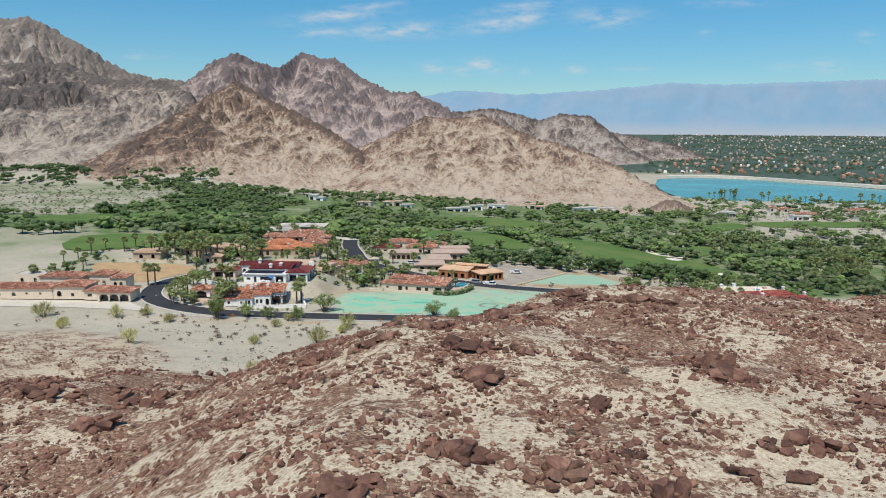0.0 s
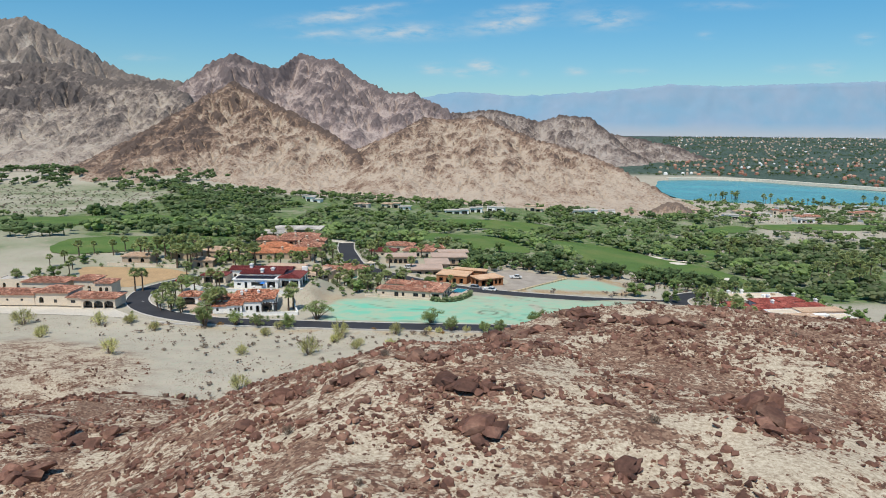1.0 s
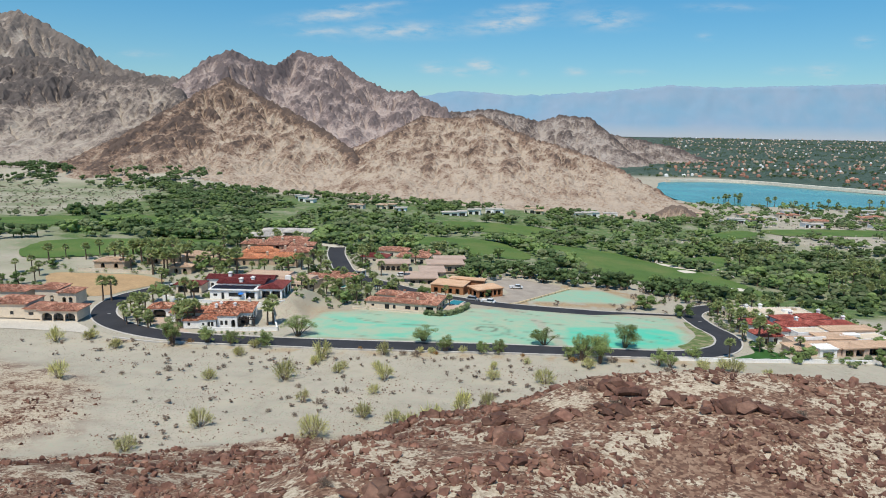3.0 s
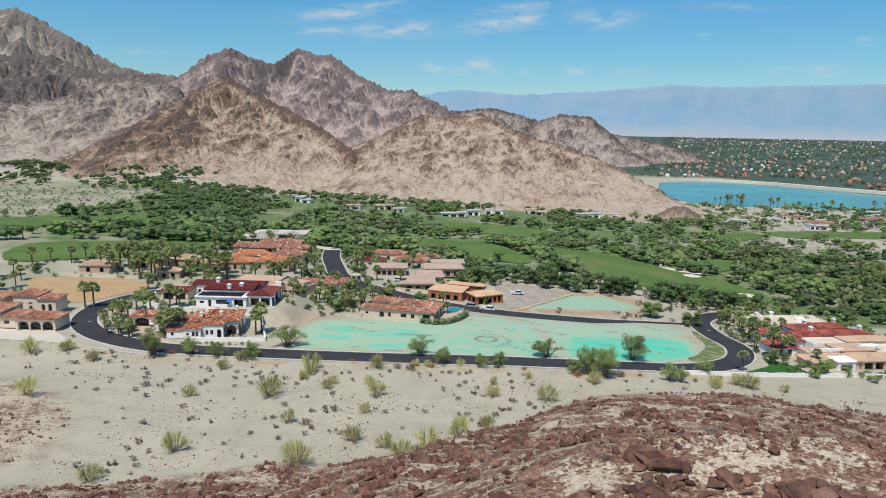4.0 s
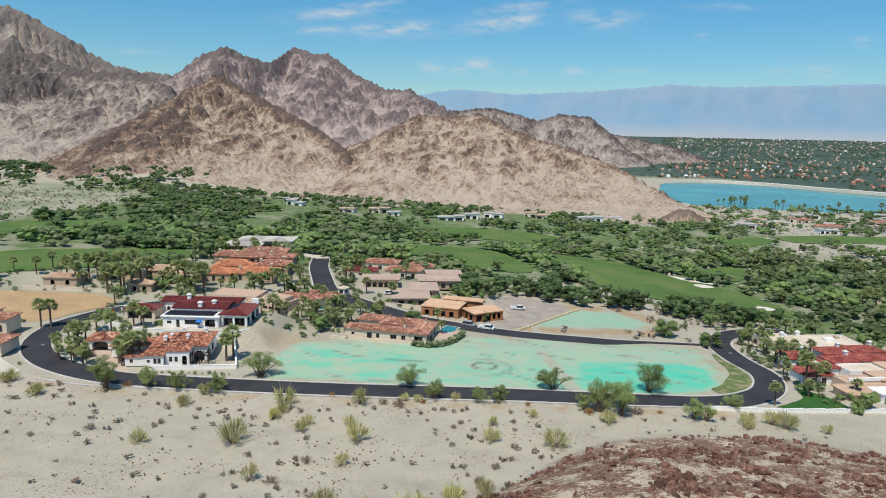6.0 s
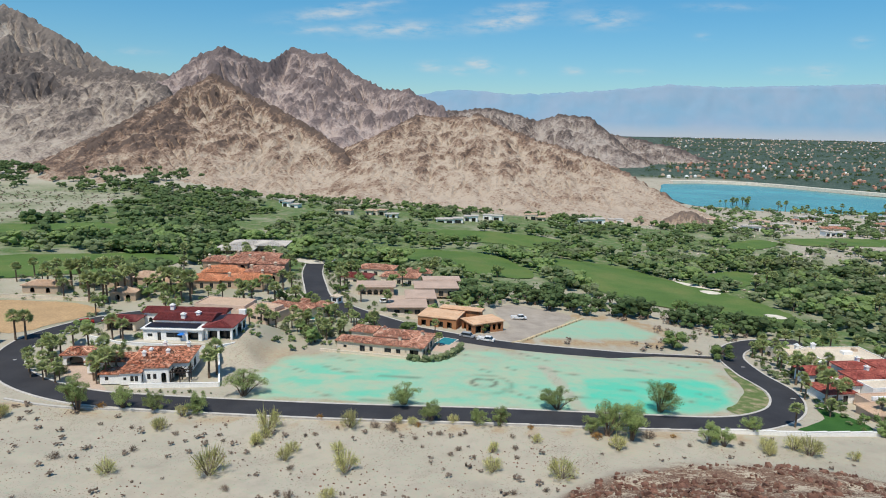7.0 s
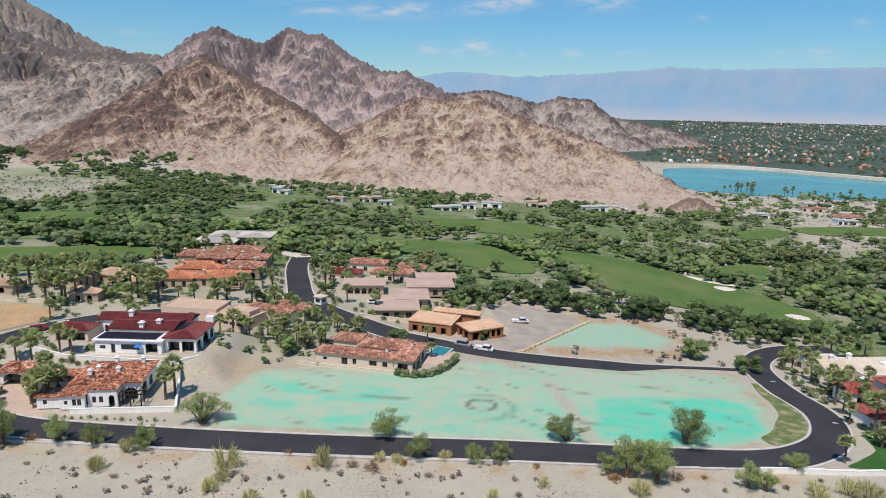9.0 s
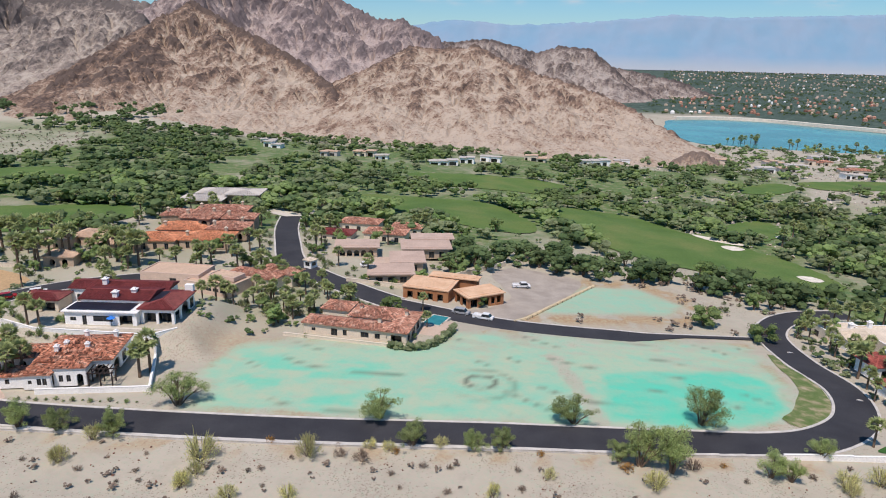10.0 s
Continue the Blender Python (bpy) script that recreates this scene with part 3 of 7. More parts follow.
    soil = mix(attr("track", n_small, 0.3), soil, ramp(n_small, (0.3, (0.12, 0.16, 0.12)), (0.7, (0.2, 0.24, 0.18))))
    soil = mix(attr("rock", n_mid, 0.3), soil, rock)
    l.new(soil, bsdf.inputs["Base Color"])
    b = n.new("ShaderNodeBump")
    b.inputs["Strength"].default_value, b.inputs["Distance"].default_value = 0.6, 0.12
    l.new(n_small, b.inputs["Height"])
    l.new(b.outputs["Normal"], bsdf.inputs["Normal"])
    return m


def sheet(x, y):
    z = land(x, y)
    lake = poly_distance(LAKE, x, y)
    z = np.where(lake < 30, z * smooth(0, 30, lake) + (-46) * (1 - smooth(0, 30, lake)), z)
    for way, hw in ((ROAD_LOOP, 4.6), (ROAD_STUB, 4.2), (ROAD_CUL, 4.9)):
        near = (np.abs(x) < 220) & (y > 80) & (y < 320)
        d = np.full(x.shape, 99.0)
        d[near] = way_distance(way, x[near], y[near])
        z = z - 0.12 * smooth(hw + 1.2, hw - 0.2, d)
    return z


ground = grid_mesh("ground", XS, YS, sheet, ground_material(), (("rust", mask_rust), ("green", mask_green), ("bright", mask_bright), ("ochre", mask_ochre), ("town", lambda x, y, z: smooth(1480, 1650, y + 420 * smooth(480, 640, x)) * smooth(12, 40, poly_distance(LAKE, x, y))), ("track", mask_track), ("rock", mask_rock), ("planted", mask_planted)))
tagged(ground, "pale desert sand, stony brown hill and watered soil", "ground", kind="structure")


def ribbon(name, way, left, right, up, mat, label, category, thick=0.15):
    """A strip along a way, from left to right of its middle line (right may change along it), lying up metres over the ground, with its own thickness."""
    pts = [Vector((p[0], p[1], 0)) for p in way]
    verts, faces = [], []
    for i, p in enumerate(pts):
        d = (pts[min(i + 1, len(pts) - 1)] - pts[max(i - 1, 0)]).normalized()
        nrm = Vector((-d.y, d.x, 0))
        zc = ground_z(p.x, p.y)
        a, b = p + nrm * left, p - nrm * (right(i / (len(pts) - 1)) if callable(right) else right)
        for q, dz in ((a, up), (b, up), (b, up - thick), (a, up - thick)):
            verts.append((q.x, q.y, zc + dz))
        if i:
            o, k = (i - 1) * 4, i * 4
            for e in range(4):
                f = (e + 1) % 4
                faces.append((o + e, k + e, k + f, o + f))
    faces += [(0, 1, 2, 3), tuple(len(verts) - 1 - j for j in range(4))]
    return tagged(mesh_object(name, verts, faces, mat), label, category, kind="structure")


STUB_PAVED = [p for p in ROAD_STUB if p[0] < 33]
STUB_REST = [p for p in ROAD_STUB if 32.5 < p[0] < 68]
ribbon("road_edge", STUB_REST, 3.3, lambda k: 3.3 - 5.2 * min(1.0, 2.2 * k) ** 0.8, 0.05, M_ASPHALT, "narrow bared edge of the buried stub road", "road")
ribbon("kerb_stub", ROAD_STUB, 3.8, -3.3, 0.16, M_KERB, "pale concrete kerb along the stub road", "kerb", 0.35)
for way, hw, name in ((ROAD_LOOP, 3.7, "road_loop"), (ROAD_CUL, 4.3, "road_cul_de_sac"), (STUB_PAVED, 3.3, "road_stub")):
    ribbon(name, way, hw, hw, 0.07 + 0.01 * (name == "road_cul_de_sac") - 0.01 * (name == "road_stub"), M_ASPHALT, "smooth dark asphalt residential road", "road")


def drape(name, outline, up, mat, label, category, step=4.0, wobble=0.8, closed=True):
    """A sheet cut to an outline that follows the ground."""
    from mathutils.geometry import delaunay_2d_cdt
    rim = curve_through(outline, min(step, 3.0), closed=True)
    rim = [(x + wobble * float(perlin(x / 5, y / 5, 4)), y + wobble * float(perlin(x / 5, y / 5, 8))) for x, y in rim]
    ax, ay = np.array(rim).T
    gx, gy = np.meshgrid(np.arange(ax.min(), ax.max(), step), np.arange(ay.min(), ay.max(), step))
    gx, gy = gx.ravel(), gy.ravel()
    keep = poly_distance(rim, gx, gy) < -step * 0.4
    pts = [Vector(p) for p in rim] + [Vector((a, b)) for a, b in zip(gx[keep], gy[keep])]
    n = len(rim)
    v, _, f, *_ = delaunay_2d_cdt(pts, [(i, (i + 1) % n) for i in range(n)], [], 1, 1e-4)
    xy = np.array([(p.x, p.y) for p in v])
    z = sheet(xy[:, 0], xy[:, 1]) + up
    return tagged(mesh_object(name, [(a, b, c) for (a, b), c in zip(xy, z)], [tuple(q) for q in f], mat, smooth_shade=True), label, category, kind="structure")


for outline in FAIRWAYS:
    drape("fairway", outline, 0.35, M_GRASS, "mown green golf fairway between desert trees", "fairway", 5.0, 2.0)
for outline in BUNKERS:
    drape("sand_bunker", outline, 0.42, M_BUNKER, "pale sand bunker beside the golf fairway", "bunker", 3.0, 0.5)


def lake():
    rim = curve_through(LAKE, 20, closed=True)
    verts = [(x, y, -43.2) for x, y in rim]
    ob = mesh_object("water", verts, [tuple(range(len(verts)))], M_WATER)
    return tagged(ob, "still blue-green reservoir lake below the mountains", "lake", kind="structure")


lake()
ribbon("embankment", curve_through([(345, 1408), (430, 1438), (526, 1407), (608, 1298), (712, 1164), (806, 1052)], 12), 7, 7, 4.0, M_BUNKER, "pale earth embankment along the far lake shore", "embankment", 6.0)

# ---- mountains ----
def erode(h, step, rounds, strength):
    """Rain-worn relief: water runs to the steepest neighbour, gathers, and cuts its bed."""
    ny, nx = h.shape
    idx = np.arange(ny * nx).reshape(ny, nx)
    for _ in range(rounds):
        best, rec = np.zeros(h.shape), idx.copy()
        pad = np.pad(h, 1, mode="edge")
        pid = np.pad(idx, 1, mode="edge")
        for dy in (-1, 0, 1):
            for dx in (-1, 0, 1):
                if dx or dy:
                    s = (h - pad[1 + dy:1 + dy + ny, 1 + dx:1 + dx + nx]) / (step * math.hypot(dx, dy))
                    k = s > best
                    best = np.where(k, s, best)
                    rec = np.where(k, pid[1 + dy:1 + dy + ny, 1 + dx:1 + dx + nx], rec)
        order = np.argsort(-h, axis=None).tolist()
        to, flow = rec.ravel().tolist(), [1.0] * h.size
        for c in order:
            t = to[c]
            if t != c:
                flow[t] += flow[c]
        area = np.sqrt(np.array(flow).reshape(h.shape)) * step
        drop = h - h.ravel()[rec]
        h = h - np.minimum(strength * area * best, 0.5 * drop)
        soft = (pad[:-2, 1:-1] + pad[2:, 1:-1] + pad[1:-1, :-2] + pad[1:-1, 2:]) / 4
        h = h + 0.03 * (soft - h)
    return h


def mountain(crest, front, back, base, xs, ys, mat, label, rough, seed, step, power=1.5, dark=None):
    cx, cy, cz = (np.array(v, float) for v in zip(*crest))

    def shape(x, y):
        gap = way_distance(list(zip(cx, cy)), x, y)
        far = smooth(0, 60 * rough, gap)
        wx = x + far * 18 * rough * fbm(x / 70, y / 70, 3, seed + 40)
        wy = y + far * 18 * rough * fbm(x / 70, y / 70, 3, seed + 50)
        best = np.full(x.shape, -1e3)
        for i in range(len(cx) - 1):
            ex, ey = cx[i + 1] - cx[i], cy[i + 1] - cy[i]
            for ux, uy in ((wx, wy),):
                t = np.clip(((ux - cx[i]) * ex + (uy - cy[i]) * ey) / (ex * ex + ey * ey), 0, 1)
                px, py, pz = cx[i] + t * ex, cy[i] + t * ey, cz[i] + t * (cz[i + 1] - cz[i])
                d = np.hypot(ux - px, uy - py)
                side = np.where(uy < py, front, back) * (1 - 0.6 * ((ux - px) / (d + 1)) ** 2)
                u = np.clip(d / (side * (np.maximum(pz - base, 0) + 12) / (cz.max() - base + 12)), 0, 3)
                h = base + (pz - base) * (np.clip(1 - u, 0, 1) ** power) - 25 * np.clip(u - 1, 0, 2)
                best = np.maximum(best, h)
        first = best
        h = np.clip((best - base) / (cz.max() - base), 0, 1)
        ribs = ridged(x / (34 * rough), y / (70 * rough), 3, seed) - 0.6
        crag = ridged(x / (17 * rough), y / (20 * rough), 4, seed + 9) - 0.6
        grow = np.clip(h * 3, 0, 1)
        best = best + rough * grow * (4.2 * ribs + 3.0 * crag * np.clip(h * 2, 0, 1) + 1.1 * np.random.RandomState(seed).uniform(-1, 1, x.shape))
        worn = erode(best, step, 14, 0.075)
        top = np.exp(-(gap / (3.0 * step)) ** 2)
        worn = worn * (1 - 0.85 * top) + (first + 1.0 * rough + 2.6 * rough * fbm(x / (9 * rough), y / (9 * rough), 3, seed + 6) + 2.6 * rough * (ridged(x / (13 * rough), y / (13 * rough), 3, seed + 7) - 0.6)) * 0.85 * top
        worn = worn + rough * np.clip(h * 2.2, 0.12, 1) * (2.3 * (ridged(x / (9 * rough), y / (8 * rough), 3, seed + 5) - 0.6) + 1.3 * fbm(x / 4, y / 4, 2, seed + 3))
        return worn

    def crag_and_shadow(x, y, z):
        gy, gx = np.gradient(z, step)
        s = np.hypot(gx, gy)
        k = int(max(2, 22 * rough / step))
        c = np.cumsum(np.cumsum(np.pad(z, k, mode="edge"), 0), 1)
        mean = (c[2 * k:, 2 * k:] - c[:-2 * k, 2 * k:] - c[2 * k:, :-2 * k] + c[:-2 * k, :-2 * k]) / (4.0 * k * k)
        proud = (z - mean[:z.shape[0], :z.shape[1]]) / (6 * rough)
        a = np.clip(0.5 * (s - 0.35) + 0.6 * proud + 0.08 * np.clip((z - base) / (cz.max() - base), 0, 1), -0.3, 1)
        # a cloud's shadow, painted into the rock colour as a soft dark patch
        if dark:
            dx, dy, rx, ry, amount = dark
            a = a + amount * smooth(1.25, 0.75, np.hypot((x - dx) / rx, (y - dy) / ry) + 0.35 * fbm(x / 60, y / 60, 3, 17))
        return a

    ob = grid_mesh("mountain", np.arange(*xs, step), np.arange(*ys, step), shape, mat, (("crag", crag_and_shadow),), smooth_shade=False)
    return tagged(ob, label, "mountain", kind="structure")


M_KNOLL = mountain_material("brown_knoll_rock", (0.47, 0.385, 0.305), (0.39, 0.30, 0.23), (0.32, 0.23, 0.175), (0.20, 0.15, 0.125), 0.4)
# last tuple: cloud shadow painted on the left flank
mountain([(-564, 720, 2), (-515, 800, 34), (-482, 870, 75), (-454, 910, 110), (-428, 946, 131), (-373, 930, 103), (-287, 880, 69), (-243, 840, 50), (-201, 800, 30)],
         400, 240, -14, (-860, -60), (540, 1080), M_MOUNT_TAN, "pyramid-shaped bare tan rock mountain with dark crags and a painted cloud shadow", 1.0, 3, 2.9, 1.35, (-520, 760, 130, 110, 0.5))
mountain([(-246, 1000, 26), (-183, 960, 50), (-124, 920, 78), (-91, 930, 73), (-37, 920, 80), (-5, 890, 63), (44, 860, 46), (108, 832, 28), (145, 806, 13), (172, 782, -8), (188, 770, -26)],
         350, 220, -20, (-360, 270), (545, 1060), M_MOUNT_TAN, "long bare tan rocky ridge above the golf course", 0.9, 23, 2.9, 1.35)
# last tuple: cloud shadow painted across the upper face
mountain([(-1295, 1150, 184), (-1111, 1150, 190), (-994, 1150, 173), (-920, 1146, 177), (-840, 1146, 176), (-757, 1120, 145), (-679, 1100, 142), (-615, 1080, 137), (-549, 1040, 115)],
         480, 300, -5, (-1300, -380), (660, 1300), M_MOUNT_GREY, "rugged grey mountain with a cloud shadow painted on its rock", 1.4, 43, 4.0, 1.4, (-880, 1060, 170, 80, 0.42))
mountain([(-1943, 1700, 299), (-1622, 1700, 345), (-1418, 1700, 345), (-1318, 1700, 350), (-1260, 1720, 321), (-1188, 1720, 281), (-1144, 1750, 246), (-1063, 1750, 204), (-1006, 1800, 192), (-946, 1850, 190)],
         700, 400, -10, (-1900, -700), (1200, 1950), M_MOUNT_TALL, "tall grey-brown mountain behind the others", 2.0, 63, 6.0)
mountain([(-1033, 1880, 162), (-960, 1880, 195), (-892, 1890, 246), (-816, 1900, 277), (-758, 1950, 249), (-722, 2000, 240), (-692, 2146, 304), (-620, 2120, 278), (-567, 2100, 280), (-466, 2060, 213),
          (-369, 2030, 168), (-295, 2010, 168), (-188, 2000, 118)], 750, 400, -30, (-1300, 60), (1350, 2300), M_MOUNT_MAUVE, "twin-peaked mauve-brown mountain range", 1.9, 83, 6.0)
mountain([(-220, 2150, 112), (-147, 2180, 114), (-54, 2200, 125), (22, 2220, 108), (99, 2240, 87), (174, 2246, 109), (269, 2246, 103), (349, 2260, 48), (448, 2280, 30), (566, 2300, 9), (691, 2330, -34), (795, 2346, -50)],
         560, 350, -60, (-420, 900), (1620, 2420), M_MOUNT_DARK, "dark rocky ridge falling to the lake", 1.5, 103, 6.0)
mountain([(150, 612, -19), (166, 618, -11), (180, 622, -12), (194, 628, -20)], 30, 34, -30, (90, 240), (560, 690), M_KNOLL, "small brown rocky knoll at the end of the ridge", 0.4, 123, 1.6)


# the far range beyond the valley, its distance haze painted into the colour
def far_range():
    xs, ys = np.arange(-2600, 3600, 22.0), np.arange(4450, 4990, 14.0)

    def shape(x, y):
        top = np.interp(x, [-2600, -850, -440, -240, 40, 550, 1120, 1500, 1870, 2470, 3600], [230, 246, 312, 318, 292, 318, 374, 366, 376, 398, 420])
        u = np.clip((y - 4500) / 330, 0, 1)
        rib = ridged(x / 160, y / 260, 4, 7) - 0.6
        return 25 + (top - 25) * u ** 1.3 + 26 * rib * u * (1 - 0.8 * u ** 3) + 9 * fbm(x / 60, y / 60, 3, 8) * u
    m = material("haze_painted_range", [(0.35, (0.20, 0.335, 0.455)), (0.65, (0.255, 0.345, 0.45))], scale=0.004, rough=1.0, fine=4, bump=0.0, spec=0.0)
    nt = m.node_tree
    for k in list(nt.nodes):
        if k.type == "HUE_SAT":
            nt.links.remove(k.inputs["Value"].links[0])
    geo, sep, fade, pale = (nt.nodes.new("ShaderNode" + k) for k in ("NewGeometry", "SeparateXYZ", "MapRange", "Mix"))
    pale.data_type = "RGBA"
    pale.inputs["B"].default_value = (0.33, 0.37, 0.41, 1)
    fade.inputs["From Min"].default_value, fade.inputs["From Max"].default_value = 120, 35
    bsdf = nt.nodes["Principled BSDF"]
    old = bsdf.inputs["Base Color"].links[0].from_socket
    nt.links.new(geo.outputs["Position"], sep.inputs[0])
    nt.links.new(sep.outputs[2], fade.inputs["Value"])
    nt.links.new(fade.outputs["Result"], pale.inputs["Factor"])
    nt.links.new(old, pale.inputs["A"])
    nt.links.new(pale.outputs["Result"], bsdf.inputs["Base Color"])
    return tagged(grid_mesh("backdrop", xs, ys, shape, m), "far mountain range with pale blue haze painted in", "mountains", kind="structure")


far_range()

# ---- vegetation ----
def leaf_cloud(rng, lobes, count, size, flat=0.5):
    """Small leaf sprays strewn through a set of lobes (x, y, z, radius): vertices and faces."""
    lobes = np.array(lobes, float)
    weights = lobes[:, 3] ** 2
    own = lobes[rng.choice(len(lobes), count, p=weights / weights.sum())]

    def unit(v):
        return v / np.linalg.norm(v, axis=1, keepdims=True)
    d = unit(rng.normal(size=(count, 3)))
    p = own[:, :3] + d * own[:, 3:] * rng.uniform(0.45, 1.08, (count, 1)) * np.array([1, 1, 0.8])
    nrm = unit(d + rng.normal(size=(count, 3)) * 0.7 + np.array([0, 0, flat]))
    a = unit(np.cross(nrm, rng.normal(size=(count, 3))))
    b = np.cross(nrm, a)
    s = size * rng.uniform(0.5, 1.3, (count, 1))
    verts = np.stack([p - a * s, p - b * s * 0.45 + nrm * s * 0.15, p + a * s, p + b * s * 0.5], 1).reshape(-1, 3)
    faces = np.arange(count * 4).reshape(-1, 4)
    return [tuple(v) for v in verts.tolist()], [tuple(f) for f in faces.tolist()]


def heart(rng, lobes, verts, faces, k=0.58):
    """The dense inside of a crown: a rough lump in each lobe, hidden under its leaves."""
    t = (1 + 5 ** 0.5) / 2
    ico = [(-1, t, 0), (1, t, 0), (-1, -t, 0), (1, -t, 0), (0, -1, t), (0, 1, t), (0, -1, -t), (0, 1, -t), (t, 0, -1), (t, 0, 1), (-t, 0, -1), (-t, 0, 1)]
    tri = [(0, 11, 5), (0, 5, 1), (0, 1, 7), (0, 7, 10), (0, 10, 11), (1, 5, 9), (5, 11, 4), (11, 10, 2), (10, 7, 6), (7, 1, 8), (3, 9, 4), (3, 4, 2), (3, 2, 6), (3, 6, 8), (3, 8, 9), (4, 9, 5), (2, 4, 11), (6, 2, 10), (8, 6, 7), (9, 8, 1)]
    for cx, cy, cz, r in lobes:
        i = len(verts)
        for a in ico:
            s = r * k / 1.902 * rng.uniform(0.7, 1.25)
            verts.append((cx + a[0] * s, cy + a[1] * s, cz + a[2] * s * 0.8))
        faces += [tuple(i + e for e in f) for f in tri]


def limb(verts, faces, a, b, ra, rb, sides=5):
    a, b = Vector(a), Vector(b)
    q = (b - a).to_track_quat("Z", "Y")
    i = len(verts)
    for p, r in ((a, ra), (b, rb)):
        for k in range(sides):
            t = 2 * math.pi * k / sides
            verts.append(tuple(p + q @ Vector((r * math.cos(t), r * math.sin(t), 0))))
    for k in range(sides):
        faces.append((i + k, i + (k + 1) % sides, i + sides + (k + 1) % sides, i + sides + k))


def desert_tree(seed, leaf, count, size, spread=0.55, lift=0.55):
    """A unit-high tree: several leaning stems, limbs and a broken crown."""
    rng = np.random.RandomState(seed)
    tv, tf, lobes = [], [], []
    for s in range(rng.randint(3, 5)):
        ang = rng.uniform(0, 6.28)
        fork = Vector((math.cos(ang) * 0.08, math.sin(ang) * 0.08, rng.uniform(0.2, 0.32)))
        limb(tv, tf, (0, 0, -0.04), fork, 0.03, 0.022)
        for b in range(rng.randint(3, 5)):
            t = ang + rng.uniform(-1.6, 1.6)
            reach = rng.uniform(0.15, 1.0) * spread
            end = Vector((math.cos(t) * reach, math.sin(t) * reach, rng.uniform(lift, 0.92) - 0.25 * reach))
            mid = fork.lerp(end, 0.55) + Vector((0, 0, 0.05))
            limb(tv, tf, fork, mid, 0.02, 0.012, 4)
            limb(tv, tf, mid, end, 0.012, 0.005, 4)
            lobes.append((*end, rng.uniform(0.13, 0.24)))
            lobes.append((*mid.lerp(end, 0.5), rng.uniform(0.12, 0.22)))
    tree = new("tree")
    mesh_object("trunk", tv, tf, M_TRUNK, tree)
    v, f = leaf_cloud(rng, lobes, count, size)
    heart(rng, lobes, v, f, 0.72)
    mesh_object("crown", v, f, leaf, tree)
    return tree


def feather_tree(seed, count, size, reach=0.62, low=0.3):
    """A unit-high palo verde: many thin stems fanning from the root into a loose, see-through crown."""
    rng = np.random.RandomState(seed)
    tv, tf, lobes = [], [], []
    for s in range(11):
        t, r = rng.uniform(0, 6.28), reach * rng.uniform(0.1, 1) ** 0.7
        end = Vector((math.cos(t) * r, math.sin(t) * r, rng.uniform(0.75, 0.98) * (1 - 0.42 * (r / reach) ** 2)))
        knee = Vector((end.x * 0.4, end.y * 0.4, end.z * 0.42))
        root = Vector((math.cos(t) * 0.03, math.sin(t) * 0.03, -0.04))
        limb(tv, tf, root, knee, 0.022, 0.014, 4)
        limb(tv, tf, knee, end, 0.014, 0.004, 4)
        for k in range(4):
            twig = knee.lerp(end, rng.uniform(0.1, 0.95)) + Vector((rng.normal() * 0.11, rng.normal() * 0.11, rng.uniform(-0.08, 0.1)))
            twig.z = max(twig.z, low)
            limb(tv, tf, knee.lerp(end, 0.3), twig, 0.007, 0.002, 3)
            lobes.append((*twig, rng.uniform(0.07, 0.15)))
        lobes.append((*end, rng.uniform(0.08, 0.14)))
    tree = new("tree")
    mesh_object("trunk", tv, tf, M_TRUNK, tree)
    v, f = leaf_cloud(rng, lobes, count, size, 0.3)
    mesh_object("crown", v, f, M_FEATHER, tree)
    return tree


def bush(seed, leaf, name, count, size, squat=0.6):
    """A unit-wide desert shrub: fanning stems, wands of small leaves and a loose outer cover."""
    rng = np.random.RandomState(seed)
    tv, tf, lobes, wv, wf = [], [], [], [], []
    for s in range(22):
        t, r = rng.uniform(0, 6.28), 0.42 * rng.uniform(0, 1) ** 0.6
        end = Vector((math.cos(t) * r, math.sin(t) * r, squat * rng.uniform(0.7, 1.05) * (1 - r * 0.9)))
        root = Vector((math.cos(t) * 0.04, math.sin(t) * 0.04, -0.03))
        limb(tv, tf, root, end, 0.012, 0.004, 3)
        for k in range(5):
            a = rng.normal(size=3) * 0.07
            tip = end + Vector((a[0], a[1], abs(a[2]) * 1.3))
            mid = root.lerp(tip, rng.uniform(0.35, 0.6))
            side = (tip - mid).cross(Vector(rng.normal(size=3))).normalized() * 0.009
            i = len(wv)
            wv += [tuple(mid), tuple(mid.lerp(tip, 0.5) + side), tuple(tip), tuple(mid.lerp(tip, 0.5) - side)]
            wf.append((i, i + 1, i + 2, i + 3))
        lobes.append((end.x, end.y, end.z * 0.8, rng.uniform(0.09, 0.17)))
        lobes.append((end.x * 0.9, end.y * 0.9, end.z * 0.45, rng.uniform(0.08, 0.13)))
    thing = new(name)
    mesh_object("branchwork", tv, tf, M_DRY, thing)
    v, f = leaf_cloud(rng, lobes, count, size, 0.2)
    n = len(v)
    mesh_object("foliage", v + wv, f + [tuple(n + i for i in q) for q in wf], leaf, thing)
    return thing


